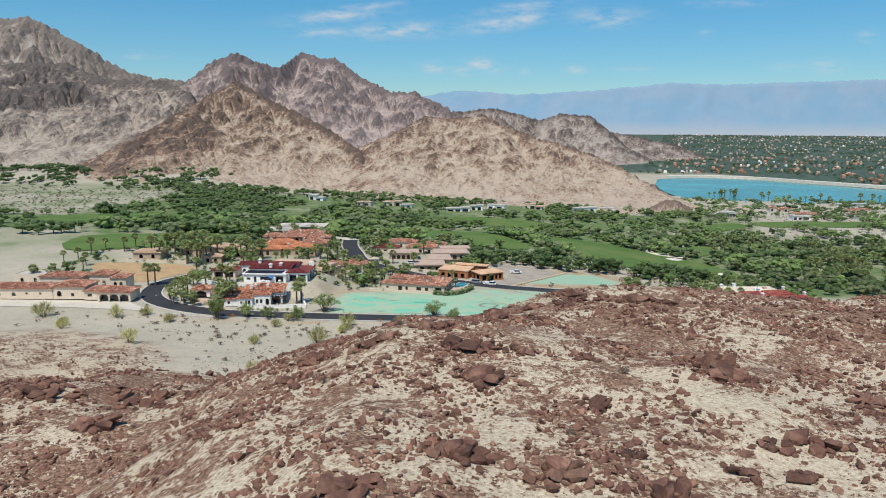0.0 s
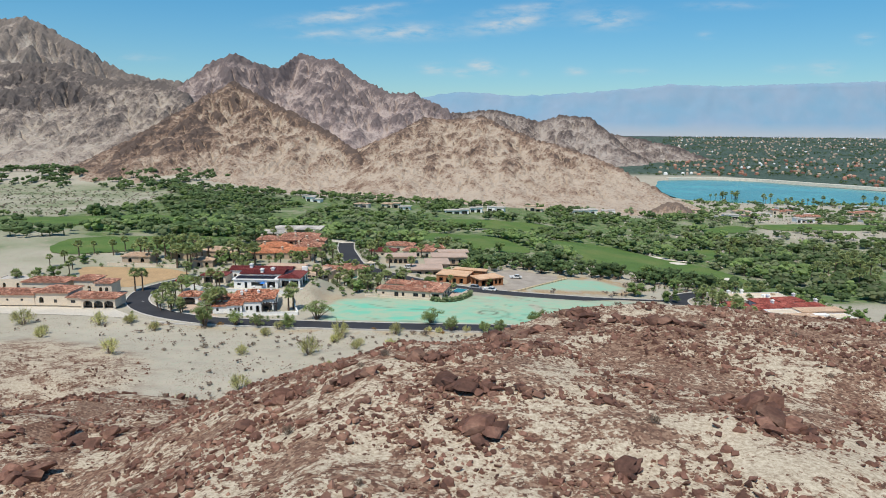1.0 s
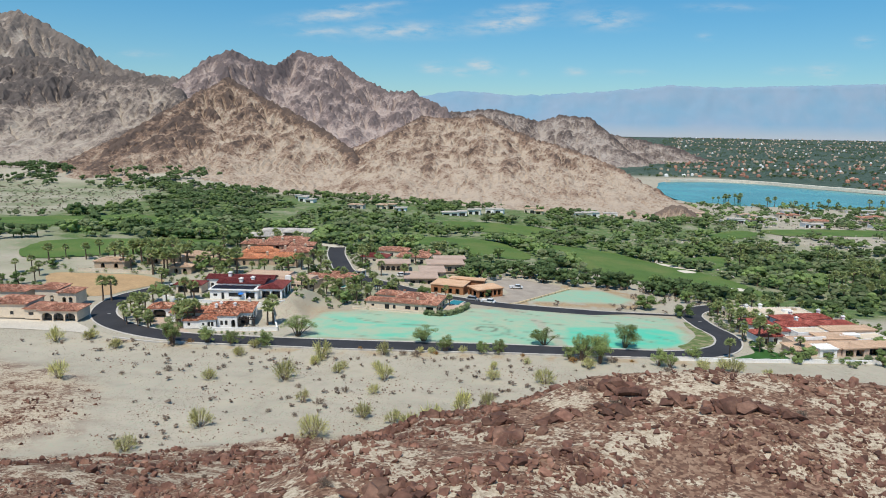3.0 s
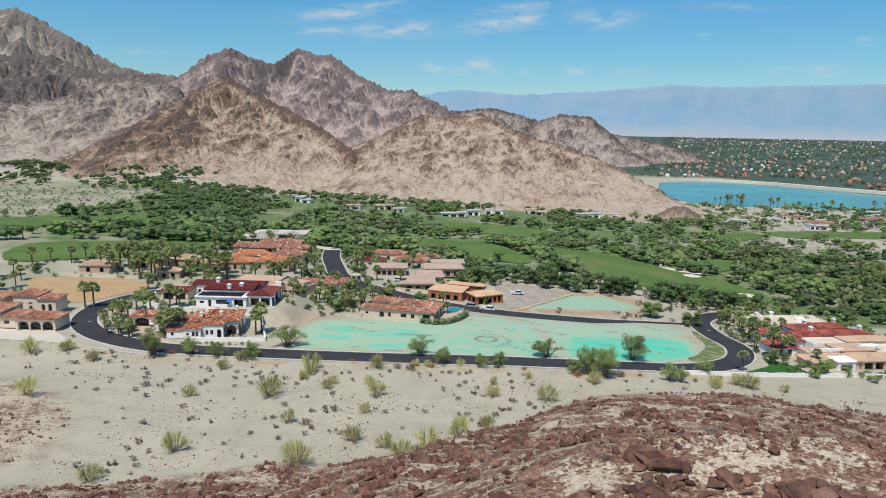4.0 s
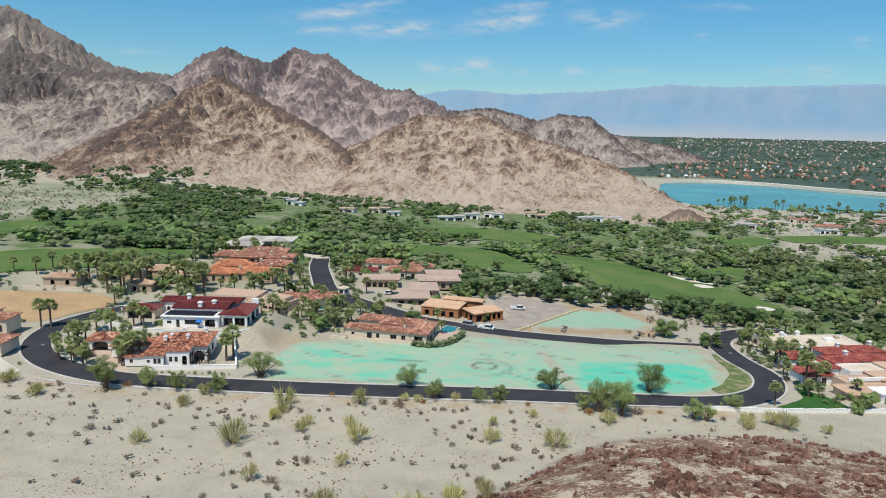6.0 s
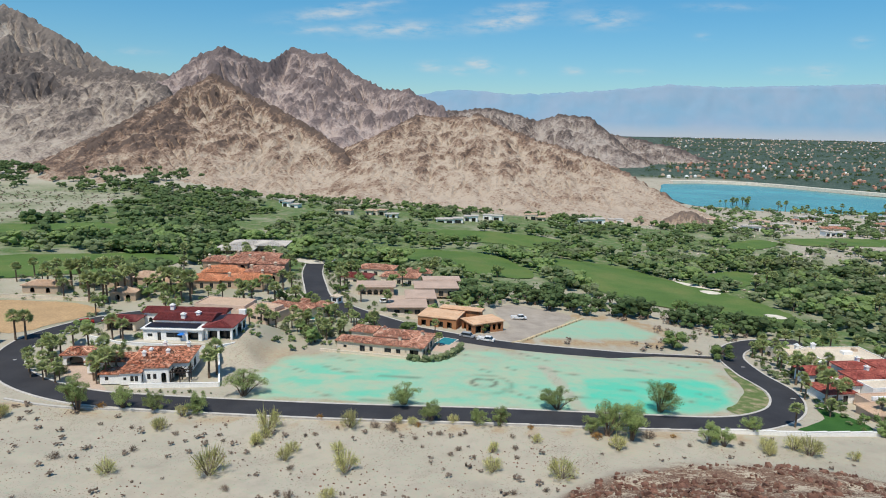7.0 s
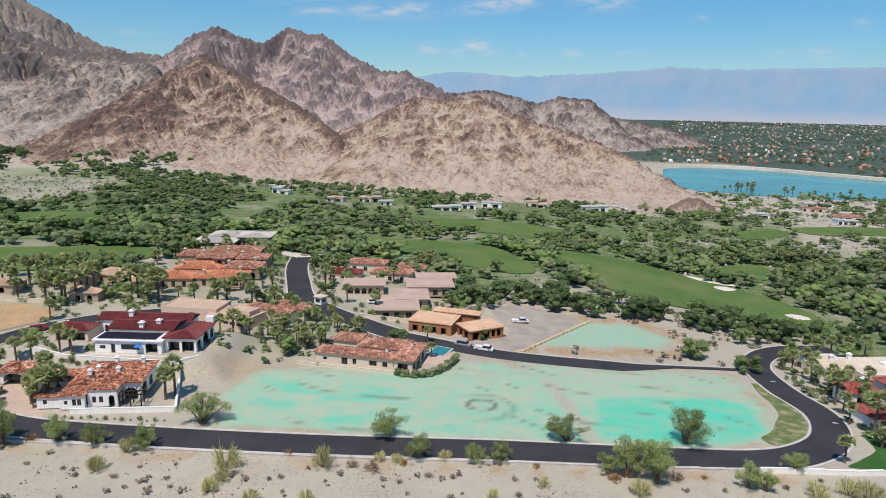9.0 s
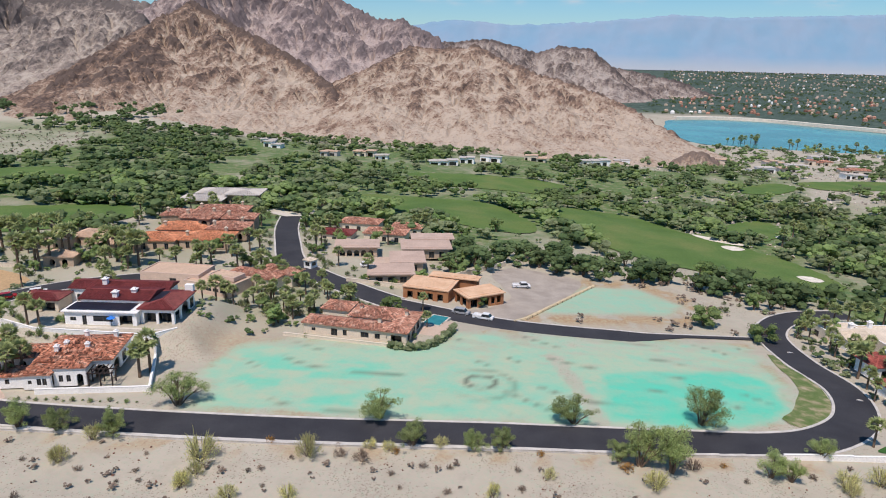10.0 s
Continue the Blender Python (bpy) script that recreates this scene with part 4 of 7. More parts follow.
def palm(seed):
    """A unit-high fan palm: ringed trunk, skirt of dead fronds and a round head of fan leaves."""
    rng = np.random.RandomState(seed)
    tv, tf = [], []
    bend = rng.uniform(-0.02, 0.02, 2)
    pts = [(bend[0] * k * k, bend[1] * k * k, 0.82 * k) for k in np.linspace(0, 1, 6)]
    for i in range(5):
        limb(tv, tf, pts[i], pts[i + 1], 0.034 - 0.002 * i, 0.032 - 0.002 * i, 7)
    thing = new("palm_tree")
    mesh_object("trunk", tv, tf, M_TRUNK, thing)
    for name, n, low, high, length, mat in (("skirt", 22, -1.45, -0.75, 0.14, M_DRY), ("frond_head", 40, -0.6, 1.35, 0.25, M_PALM)):
        verts, faces = [], []
        top = Vector(pts[-1])
        for k in range(n):
            yaw, pitch = rng.uniform(0, 6.28), rng.uniform(low, high)
            out = Vector((math.cos(yaw) * math.cos(pitch), math.sin(yaw) * math.cos(pitch), math.sin(pitch)))
            side = out.cross(Vector((0, 0, 1))).normalized()
            hub = top + out * length * 0.5
            i = len(verts)
            verts += [tuple(top), tuple(hub + side * 0.004), tuple(hub - side * 0.004)]
            faces.append((i, i + 1, i + 2))
            for j in range(7):
                a = (j - 3) * 0.36
                tip = hub + (out * math.cos(a) + side * math.sin(a)) * length * rng.uniform(0.5, 0.7) - Vector((0, 0, 0.35 * length * abs(math.sin(a)) + 0.05 * length))
                w = (side * math.cos(a) - out * math.sin(a)) * 0.024
                m = hub.lerp(tip, 0.55)
                i = len(verts)
                verts += [tuple(hub), tuple(m + w), tuple(tip), tuple(m - w)]
                faces.append((i, i + 1, i + 2, i + 3))
        mesh_object(name, verts, faces, mat, thing)
    return thing


def strew(protos, spots, label, category, group, wide=1.0, seed=1):
    """Copies of the prototypes at (x, y, size), each with its own turn; the prototypes themselves take the first spots."""
    rng = random.Random(seed)
    xs, ys = np.array([q[0] for q in spots], float), np.array([q[1] for q in spots], float)
    for i, ((x, y, s), z) in enumerate(zip(spots, sheet(xs, ys).tolist())):
        ob = protos[i % len(protos)]
        m = pose(x, y, z - 0.03, 0, 0, rng.uniform(0, 360)) @ Matrix.Diagonal((s * wide, s * wide, s * rng.uniform(0.9, 1.1), 1))
        if i < len(protos):
            ob.matrix_basis = m
            tagged(ob, label, category, group)
        else:
            made = copy_thing(ob, Matrix())
            made.matrix_basis = m
            tagged(made, label, category, group)


VERGE_TREES = [(-83, 103.4, 5.5), (-75.8, 103.2, 5.0), (-66.1, 103.6, 5.5), (-14.7, 105.6, 5.0), (-4.4, 106.3, 4.3), (0.3, 106.4, 4.6), (54.5, 112.2, 4.4)]
LOT_TREES = [(-60, 114.6, 7), (-21.9, 114.9, 6.0), (13.6, 118.2, 6.2), (37.4, 122, 7.2)]
BANK_TREES = [(55.5, 183.5, 6.8), (66.5, 174.5, 5.8), (71.2, 240.7, 7.0), (79.0, 226.5, 4.6), (102.0, 229.0, 6.0), (101.5, 214.5, 5.0)]
CLUMP_TREES = [(22.8, 105.2, 7.6), (27.8, 104.2, 8.2), (43.7, 105.0, 5), (-92, 100.8, 8.5), (46.5, 104.2, 4.2), (19.5, 106, 4.5)]
strew([feather_tree(11 + i, 8000, 0.018, 0.46, 0.14) for i in range(3)], VERGE_TREES, "bushy green desert tree on the road verge", "tree", "verge trees", 1.02, 3)
strew([feather_tree(21 + i, 7000, 0.017, 0.5, 0.42) for i in range(3)], LOT_TREES, "open-crowned palo verde tree on the sprayed plot", "tree", "trees on the plot", 1.35, 4)
strew([feather_tree(31 + i, 8500, 0.018, 0.46, 0.12) for i in range(3)], CLUMP_TREES, "large untrimmed desert tree at the edge of the wash", "tree", "trees by the wash", 0.98, 5)

strew([desert_tree(131 + i, M_LEAF, 2200, 0.034, 0.55, 0.3) for i in range(2)], BANK_TREES, "broad dark green mesquite on the sandy bank", "tree", "bank trees", 1.25, 22)

CREOSOTE_A = [(-69.9, 94.6, 2.6), (-48.1, 97.9, 4.8), (-68.5, 101.5, 2.8), (-31.2, 101.1, 3.7), (-47.2, 94.0, 2.3), (-48.0, 90.7, 2.4), (-40.0, 88.9, 2.4), (-31.3, 89.8, 2.4),
              (-1.0, 93.8, 2.2), (7.8, 99.7, 2.0), (24.1, 98.8, 3.2), (54.6, 103.7, 3.2), (60.6, 105.1, 3.2), (-9.9, 106.2, 2.2), (-21.7, 104.4, 2.0), (-18.4, 104.2, 2.0),
              (-117.6, 101.4, 2.8), (-105.7, 95.0, 2.8), (-71.1, 95.8, 2.0), (-40.2, 85.1, 2.6), (-27.9, 82.1, 4.0), (-51.3, 77.0, 4.8), (-47.8, 91.1, 2.4)]
CREOSOTE_B = [(-58.4, 46.5, 4.0), (-34.3, 42.9, 4.8), (-27.1, 54.8, 3.3), (-20.6, 53.1, 2.9), (-28.1, 70.6, 2.6), (-12.8, 53.9, 4.6), (-6.2, 45.2, 3.8), (-15.2, 39.0, 3.4),
              (-1.1, 86.1, 3.2), (-1.4, 51.9, 2.8), (11.7, 85.5, 4.2), (-69.7, 75.4, 3.0), (-42.5, 63.0, 2.6), (62.9, 103.0, 4.2), (54.4, 101.4, 2.4), (71.1, 102.1, 2.2),
              (-125.8, 98.7, 4.2), (-117.7, 103, 3.0), (-101.6, 66.0, 4.0), (-66, 33, 3.2), (-106.2, 96.5, 2.6), (-135.4, 86.1, 3.0), (-149.8, 96.4, 5.5), (-133.4, 82.0, 3.2)]
DRY_A = [(-75.4, 93.9, 1.6), (-65.6, 92.4, 1.8), (-56.9, 93.2, 1.8), (-54.9, 91.3, 1.4), (-57.4, 98.2, 1.4), (-63.1, 96.6, 1.2), (-58.2, 90.8, 1.1), (-37.6, 96.4, 1.8), (-35.9, 92.2, 1.2),
         (-17.0, 97.5, 1.6), (-15.2, 94.1, 1.4), (-12.2, 100.0, 2.0), (-7.9, 100.2, 1.8), (-7.8, 93.7, 2.0), (2.9, 100.9, 1.8), (3.4, 95.8, 2.0), (-22.2, 100.8, 4.5), (39.2, 102.9, 1.6),
         (50.4, 105.5, 2.0), (57.9, 109.2, 1.7), (31.3, 105.5, 3.8), (-27.1, 104.6, 1.5), (-26, 101.5, 3.0)]
DRY_B = [(-82.0, 78.7, 2.8), (-91.2, 74.0, 2.0), (-96.6, 74.6, 1.6), (-83.1, 95.0, 1.4), (-75.9, 94.4, 1.5), (-70.2, 84.7, 2.3), (-46.1, 71.3, 2.2), (-46.4, 64.8, 1.9), (-38.5, 62.2, 3.2),
         (-47.8, 55.9, 1.8), (-41.3, 53.5, 1.8), (-34.7, 70.5, 3.0), (-37.9, 81.3, 2.0), (-39.4, 95.6, 1.4), (-56.7, 93.6, 1.6), (-65.7, 92.9, 1.8), (-9.2, 91.4, 1.8), (-5.6, 63.2, 2.0),
         (-2.8, 67.9, 2.9), (2.3, 66.3, 2.2), (-13.5, 43.4, 2.9), (-21.3, 44.3, 1.4), (2.9, 78.2, 1.8), (8.5, 79.6, 1.8), (3.7, 92.0, 1.5)]
ORANGE = [(-38.8, 104.4, 2.2), (-17.2, 103.6, 2.0), (6.8, 106.0, 1.8), (36.8, 107.0, 1.6), (-88, 103, 3), (20.5, 103.6, 3.0)]
M_RUST = material("rusty_brush", [(0.3, (0.28, 0.14, 0.04)), (0.7, (0.42, 0.25, 0.08))], scale=0.5, rough=0.8, fine=6, bump=0, island=0.35)
_cre = [bush(41 + i, M_SHRUB, "creosote_bush", 1500, 0.02, 0.78) for i in range(3)]
strew(_cre, [(x, y, s * 1.5) for x, y, s in CREOSOTE_A + CREOSOTE_B], "yellow-green creosote bush on pale sand", "bush", "creosote bushes", 1.0, 6)
_dry = [bush(51 + i, M_DRY, "dry_bush", 190, 0.036, 0.5) for i in range(3)]
strew(_dry, DRY_A + DRY_B, "low grey-brown dry bush on pale sand", "bush", "dry bushes", 1.0, 7)
strew([bush(61, M_RUST, "flowering_bush", 260, 0.05, 0.5)], ORANGE, "rusty orange dry bush at the road edge", "bush", "orange bushes", 1.0, 8)


def scatter_spots(n, box, test, sizes, seed):
    rng = np.random.RandomState(seed)
    out = []
    x0, x1, y0, y1 = box
    while len(out) < n:
        x, y = rng.uniform(x0, x1, 4000), rng.uniform(y0, y1, 4000)
        k = test(x, y) > rng.uniform(0, 1, 4000)
        for a, b in zip(x[k], y[k]):
            out.append((float(a), float(b), float(rng.uniform(*sizes))))
            if len(out) == n:
                break
    return out


def off_ways(x, y, gap):
    d = np.full(x.shape, 99.0)
    for way, hw in ((ROAD_LOOP, 3.7), (ROAD_STUB, 3.3), (ROAD_CUL, 4.3)):
        d = np.minimum(d, way_distance(way[::3] + way[-1:], x, y) - hw)
    return d > gap


def in_wash(x, y):
    return (rocky(x, y) < -0.3) * (y < 103) * off_ways(x, y, 3)


SMALL = scatter_spots(60, (5, 100, 172, 232), lambda x, y: off_ways(x, y, 1.5) * (poly_distance(LOT_BACK, x, y) > 1.5) * (x > 14 + 0.5 * (y - 172)), (0.8, 2.2), 4) + scatter_spots(170, (-150, 90, 25, 104), in_wash, (0.4, 1.3), 5)

HILL_TUFTS = scatter_spots(110, (-60, 70, -74, 90), lambda x, y: (rocky(x, y) > 1) * 1.0, (0.5, 1.3), 15)
HILL_TUFTS += scatter_spots(60, (-20, 75, 0, 88), lambda x, y: (rocky(x, y) > 1) * 1.0, (0.7, 1.7), 16)
strew(_dry, HILL_TUFTS, "straw-coloured dry tuft among the stones of the hill", "bush", "dry tufts", 1.0, 10)
for ob in _dry + _cre:
    tagged(ob, kind="")

PALMS = [(-103.6, 141.3, 8.0), (-100.5, 142, 7.0), (-113.4, 138.5, 8.0), (-109.5, 137.1, 8.0), (-95.5, 117.5, 8.5), (-100.6, 121, 6.5), (-97.5, 116.5, 5.0), (-73.1, 125.2, 8.6), (-72.2, 127.8, 8.6),
         (-117.1, 127.9, 8.0), (-107.4, 115.5, 6.0), (-112.6, 119.5, 5.0), (-164.5, 207.0, 9.0), (-160.1, 205.9, 9.0), (-156.9, 205.3, 9.0), (-153.3, 209.8, 9.0), (-146.1, 206.7, 10.0), (-140.2, 202.2, 9.0),
         (-134.8, 197.7, 9.0), (-169.2, 200.4, 8.0), (-162.9, 196.2, 8.0), (-139.3, 189.3, 9.0), (-142.0, 191.5, 9.0), (-145.7, 188.8, 9.0), (-138.3, 193.2, 8.0), (-126.0, 204.5, 9.0), (-122.1, 201.8, 9.0),
         (-116.7, 198.7, 9.0), (-113.3, 198.9, 9.0)]
PALMS_MID = [(-117.0, 208.0, 9.0), (-126, 212, 9.0), (-121.7, 211.3, 8.0), (-90.0, 215.3, 8.0), (-92.5, 205.0, 8.0), (-94.1, 201.3, 8.0), (-119.7, 191.7, 8.0), (-114.9, 195.3, 7.0), (-86.7, 223.2, 8.0),
             (-65.2, 174.7, 6.0), (-63.8, 180.9, 5.0), (-57.2, 170.9, 6.0), (-55.4, 183.0, 6.0), (-49.3, 169.9, 6.0), (-47.3, 178.8, 5.0), (-53, 163, 6.0), (-53.2, 213.5, 7.0), (-42.3, 246.3, 8.0),
             (-54.8, 301.8, 8.0), (-32.0, 282.1, 8.0), (-70.7, 168.5, 6.0), (-64.9, 192.2, 7.0), (-18.5, 163.0, 4.5), (-21, 175.5, 5)]
PALMS_RIGHT = [(66.5, 118.6, 6.0), (80.2, 134.6, 9.0), (78, 127.2, 5.0), (82.6, 170.0, 6.0), (80.5, 152.1, 8.0), (99.7, 196.2, 7.0), (88, 163.7, 6.0), (86.1, 150.5, 6.0), (84.2, 186.8, 6.0), (111.2, 199.1, 7.0),
               (-98, 122.5, 7), (-101.5, 126, 6), (-104, 139.5, 7), (-99.5, 118.5, 6), (-118, 133, 7), (-115.5, 123, 6), (-119, 140, 7), (-116, 118.5, 5), (-121, 125, 6), (-122.5, 132, 6), (-108, 141, 7),
               (84, 145, 6), (87.5, 140.5, 6), (79.3, 146, 6), (90, 128.4, 5), (77.5, 139.5, 5), (82, 159, 6), (86, 166, 6), (90.5, 167, 5.5), (81, 178, 6), (93, 191, 7), (105, 197, 7), (116, 192, 7),
               (-176, 138, 8), (-141, 146, 8.5), (-138.5, 147, 8.5), (-186, 141, 8)]
PALMS_YARD = [(-122.9, 135.1, 6.5), (-108.1, 118.1, 4.2), (-111.5, 116.9, 4.8), (-112.5, 136.9, 7.5), (-100.0, 121.3, 7.0), (-104.1, 129.8, 7.5), (-95.6, 122.0, 7.5), (-96.0, 118.8, 4.0), (-118.5, 130.5, 5.5), (-115.5, 126.5, 4.5),
              (-110.5, 121.5, 4.5), (-119, 122, 5.0), (-106.5, 142.5, 5.5), (-80.4, 171.2, 6), (82, 166, 6), (78.5, 179, 5), (86, 181, 6), (88, 156, 6.5), (84, 137, 6.5), (95, 166, 6), (103, 164.5, 6)]
# ---- buildings: what the outline of each needs to keep clear ----
HOUSES = [(-86, 127, 12), (-92, 150, 20), (-112, 153, 8), (-35, 158, 14), (-18, 188, 15), (-88, 184, 18), (-110, 240, 26), (-130, 308, 24), (-42, 222, 22), (-28, 236, 14), (-52, 262, 18),
          (-169, 199, 8), (-152, 213, 9), (-137, 197, 7), (-165, 125, 26), (-140, 122, 10), (92, 150, 22), (98, 175, 18), (-110, 132, 10), (-66, 128, 8)]


def clear_of(x, y, gap=2.0):
    ok = off_ways(x, y, gap)
    for poly in FAIRWAYS + [LOT_MAIN, LOT_BACK, LAKE, BARE_PLOT]:
        ok &= poly_distance(poly, x, y) > gap
    for hx, hy, r in HOUSES:
        ok &= np.hypot(x - hx, y - hy) > r * 0.85
    return ok


def garden(x, y):
    return clear_of(x, y, 1.5) * ((y > 150) & (y < 300) & (x < 0) & (x > -200)) * (0.4 + 0.6 * (fbm(x / 20, y / 20, 2, 71) > 0))


def belt(x, y):
    a = way_distance([(-30, 232), (0, 233), (30, 236), (60, 232), (90, 214)], x, y)
    return clear_of(x, y, 1.0) * smooth(16, 5, a)


def course(x, y):
    n = fbm(x / 45, y / 45, 3, 33)
    return clear_of(x, y, 3.0) * smooth(255, 275, y) * smooth(0.0, 0.25, n + 0.3 - 0.3 * smooth(40, 150, x - 0.15 * (y - 300))) * (np.abs(x) < 120 + 0.62 * y)


_palms = [palm(71 + i) for i in range(4)]
GROVE = scatter_spots(150, (125, 310, 225, 400), lambda x, y: smooth(-0.15, 0.15, fbm(x / 40, y / 40, 2, 61)) * (poly_distance(FAIRWAYS[4], x, y) > 4), (6, 10), 25)
SHORE = scatter_spots(30, (330, 640, 840, 925), lambda x, y: 1.0 * (poly_distance(LAKE, x, y) > 3) * (poly_distance(LAKE, x, y) < 45), (8, 14), 26) + scatter_spots(14, (318, 372, 975, 1040), lambda x, y: 1.0 * (np.hypot((x - 345) / 24, (y - 1005) / 26) < 1), (9, 15), 27)
PALMS = [(x, y, s * (1.25 if y > 185 else 1.0)) for x, y, s in PALMS]
strew(_palms, PALMS + PALMS_MID + PALMS_RIGHT + PALMS_YARD, "tall green fan palm with a brown skirt", "palm", "fan palms", 1.15, 11)
strew(_palms, scatter_spots(64, (-200, -25, 160, 285), garden, (5, 9), 49), "tall green fan palm with a brown skirt", "palm", "fan palms", 1.15, 19)
strew(_palms, GROVE, "fan palm of the grove beside the golf course", "palm", "grove palms", 1.15, 12)
strew(_palms, SHORE, "tall palm on the lake shore", "palm", "shore palms", 1.0, 13)


_green = [desert_tree(81 + i, M_LEAF, 420, 0.045, 0.46, 0.3) for i in range(3)]
_dark = [desert_tree(91 + i, M_DARKLEAF, 440, 0.045, 0.46, 0.28) for i in range(3)]
strew(_green, scatter_spots(80, (-200, 0, 150, 290), garden, (3, 6), 35), "leafy green garden tree between the houses", "tree", "garden trees", 1.15, 14)
strew(_dark, scatter_spots(66, (-40, 110, 205, 260), belt, (4.5, 8.5), 36), "dark green mesquite at the edge of the fairway", "tree", "fairway trees", 1.3, 15)
strew(_green, scatter_spots(34, (70, 140, 114, 212), lambda x, y: off_ways(x, y, 2.0) * (np.hypot(x - 97, y - 147) > 13) * (x > 76) * (np.hypot(x - 100, y - 177) > 11), (3, 6), 38), "leafy green garden tree between the houses", "tree", "garden trees", 1.1, 17)


def forest(name, kinds, spots, mat, label, category, seed, leaves=110, leaf=0.15):
    """Many far trees in one mesh: low crowns of leaf clumps, copied, turned and scaled."""
    rng = np.random.RandomState(seed)
    shapes = []
    for k in range(kinds):
        lobes = []
        for _ in range(11 if leaves > 100 else 8 if leaves > 40 else 5):
            t, r = rng.uniform(0, 6.28), 0.46 * rng.uniform(0, 1) ** 0.55
            lobes.append((r * math.cos(t), r * math.sin(t), rng.uniform(0.3, 0.78) * (1 - 0.7 * r * r), rng.uniform(0.15, 0.27)))
        v, f = leaf_cloud(rng, lobes, leaves, leaf)
        heart(rng, lobes, v, f, 0.86)
        f = [(q[0], q[1], q[2], q[2]) if len(q) == 3 else q for q in f]
        tv, tf = [], []
        limb(tv, tf, (0, 0, -0.1), (0.03, 0, 0.5), 0.035, 0.02, 3)
        n = len(v)
        tf = [tuple(i + n for i in q) for q in tf]
        shapes.append((np.array(v + tv), np.array(f + tf)))
    xs, ys = np.array([s[0] for s in spots]), np.array([s[1] for s in spots])
    zs = sheet(xs, ys)
    vs, fs, leafage, base = [], [], [], 0
    mats = mat if isinstance(mat, (list, tuple)) else [mat]
    for (x, y, s), z in zip(spots, zs):
        v, f = shapes[rng.randint(kinds)]
        leafage.append(np.full(len(f), rng.randint(len(mats))))
        a = rng.uniform(0, 6.28)
        c, d = math.cos(a) * s * 1.25, math.sin(a) * s * 1.25
        vs.append(np.stack([v[:, 0] * c - v[:, 1] * d + x, v[:, 0] * d + v[:, 1] * c + y, v[:, 2] * s * rng.uniform(0.75, 1.05) + z], 1))
        fs.append(f + base)
        base += len(v)
    ob = mesh_object(name, np.concatenate(vs).tolist(), [q[:3] if q[2] == q[3] else q for q in np.concatenate(fs).tolist()], mats[0])
    for extra in mats[1:]:
        ob.data.materials.append(extra)
    ob.data.polygons.foreach_set("material_index", np.concatenate(leafage).astype(np.int32))
    return tagged(ob, label, category, kind="stuff")


VILLA_LOTS = [(-45, 503), (-26, 519), (-10, 540), (78, 580), (108, 620), (-106, 522), (-91, 512), (-130, 507), (-184, 535), (28, 567)]


# keeps trees off the camera's side of each villa so that it shows
def villa_sightlines(x, y):
    ok = np.ones(x.shape)
    for vx, vy in VILLA_LOTS:
        ok = ok * (np.hypot((x - vx) / 15, (y - vy + 14) / 26) > 1)
    return ok


def far_course(x, y):
    n = fbm(x / 60, y / 60, 3, 33)
    right = smooth(60, 220, x - 0.1 * (y - 300))
    return clear_of(x, y, 2.0) * smooth(0.0, 0.25, n + 0.24 - 0.25 * right) * smooth(660, 600, y) * (np.abs(x) < 120 + 0.68 * y) * villa_sightlines(x, y) * (poly_distance(GREY_FLAT, x, y) > 0)


def left_woods(x, y):
    return (poly_distance(GREY_FLAT, x, y) > 0) * villa_sightlines(x, y) * clear_of(x, y, 3.0) * smooth(-0.15, 0.2, fbm(x / 50, y / 50, 2, 73)) * (x < -0.3 * y - 60)


def lake_side(x, y):
    return clear_of(x, y, 2.0) * smooth(-0.1, 0.3, fbm(x / 40, y / 40, 3, 74)) * (x > 0.12 * y)


_garden = [bush(101 + i, M_LEAF, "garden_shrub", 230, 0.06, 0.8) for i in range(3)]
SHRUBS = scatter_spots(90, (-200, 0, 150, 290), garden, (1.6, 3.4), 46) + scatter_spots(40, (-100, -20, 165, 285), lambda x, y: off_ways(x, y, 1.0) * (way_distance(ROAD_CUL[::3], x, y) < 12), (1.6, 3.2), 47)
SHRUBS += scatter_spots(30, (76, 125, 114, 205), lambda x, y: 1.0 * off_ways(x, y, 1.2) * (0.25 + smooth(14, 4, way_distance(ROAD_LOOP, x, y) - 4)), (1.2, 2.6), 48) + [(-90 + 1.7 * k, 112.8 + 0.3 * math.sin(k * 2.1) + 0.12 * k, 1.0 + 0.4 * math.sin(k * 3.3)) for k in range(14)]
SHRUBS += scatter_spots(50, (60, 140, 195, 262), lambda x, y: 1.0 * clear_of(x, y, 1.0), (1.2, 2.8), 51) + scatter_spots(32, (-124, -96, 113, 146), lambda x, y: off_ways(x, y, 1.5) * (np.hypot(x + 111, y - 130.5) > 5) * (way_distance([(-97, 113), (-103, 122), (-110, 127)], x, y) > 3.5), (1.4, 2.8), 52)
SHRUBS += scatter_spots(28, (76, 128, 118, 200), lambda x, y: off_ways(x, y, 1.0) * (np.hypot(x - 99, y - 146) > 14) * (np.hypot(x - 101, y - 175) > 10), (1.4, 3.0), 53) + [(-105 + 2.1 * k, 136.9 + 0.3 * math.sin(k * 2.3), 2.0 + 0.5 * math.sin(k * 1.7)) for k in range(12)]
strew(_garden, SHRUBS, "rounded green garden shrub beside the houses", "shrub", "garden shrubs", 1.0, 18)

def road_bank(x, y):
    return off_ways(x, y, 1.2) * (way_distance([(-74, 186), (-60, 178), (-47, 168)], x, y) < 13) * (np.hypot(x + 66.5, y - 187.5) > 6) * (np.hypot(x + 35.5, y - 160) > 13) * (np.hypot(x + 79, y - 184) > 9)


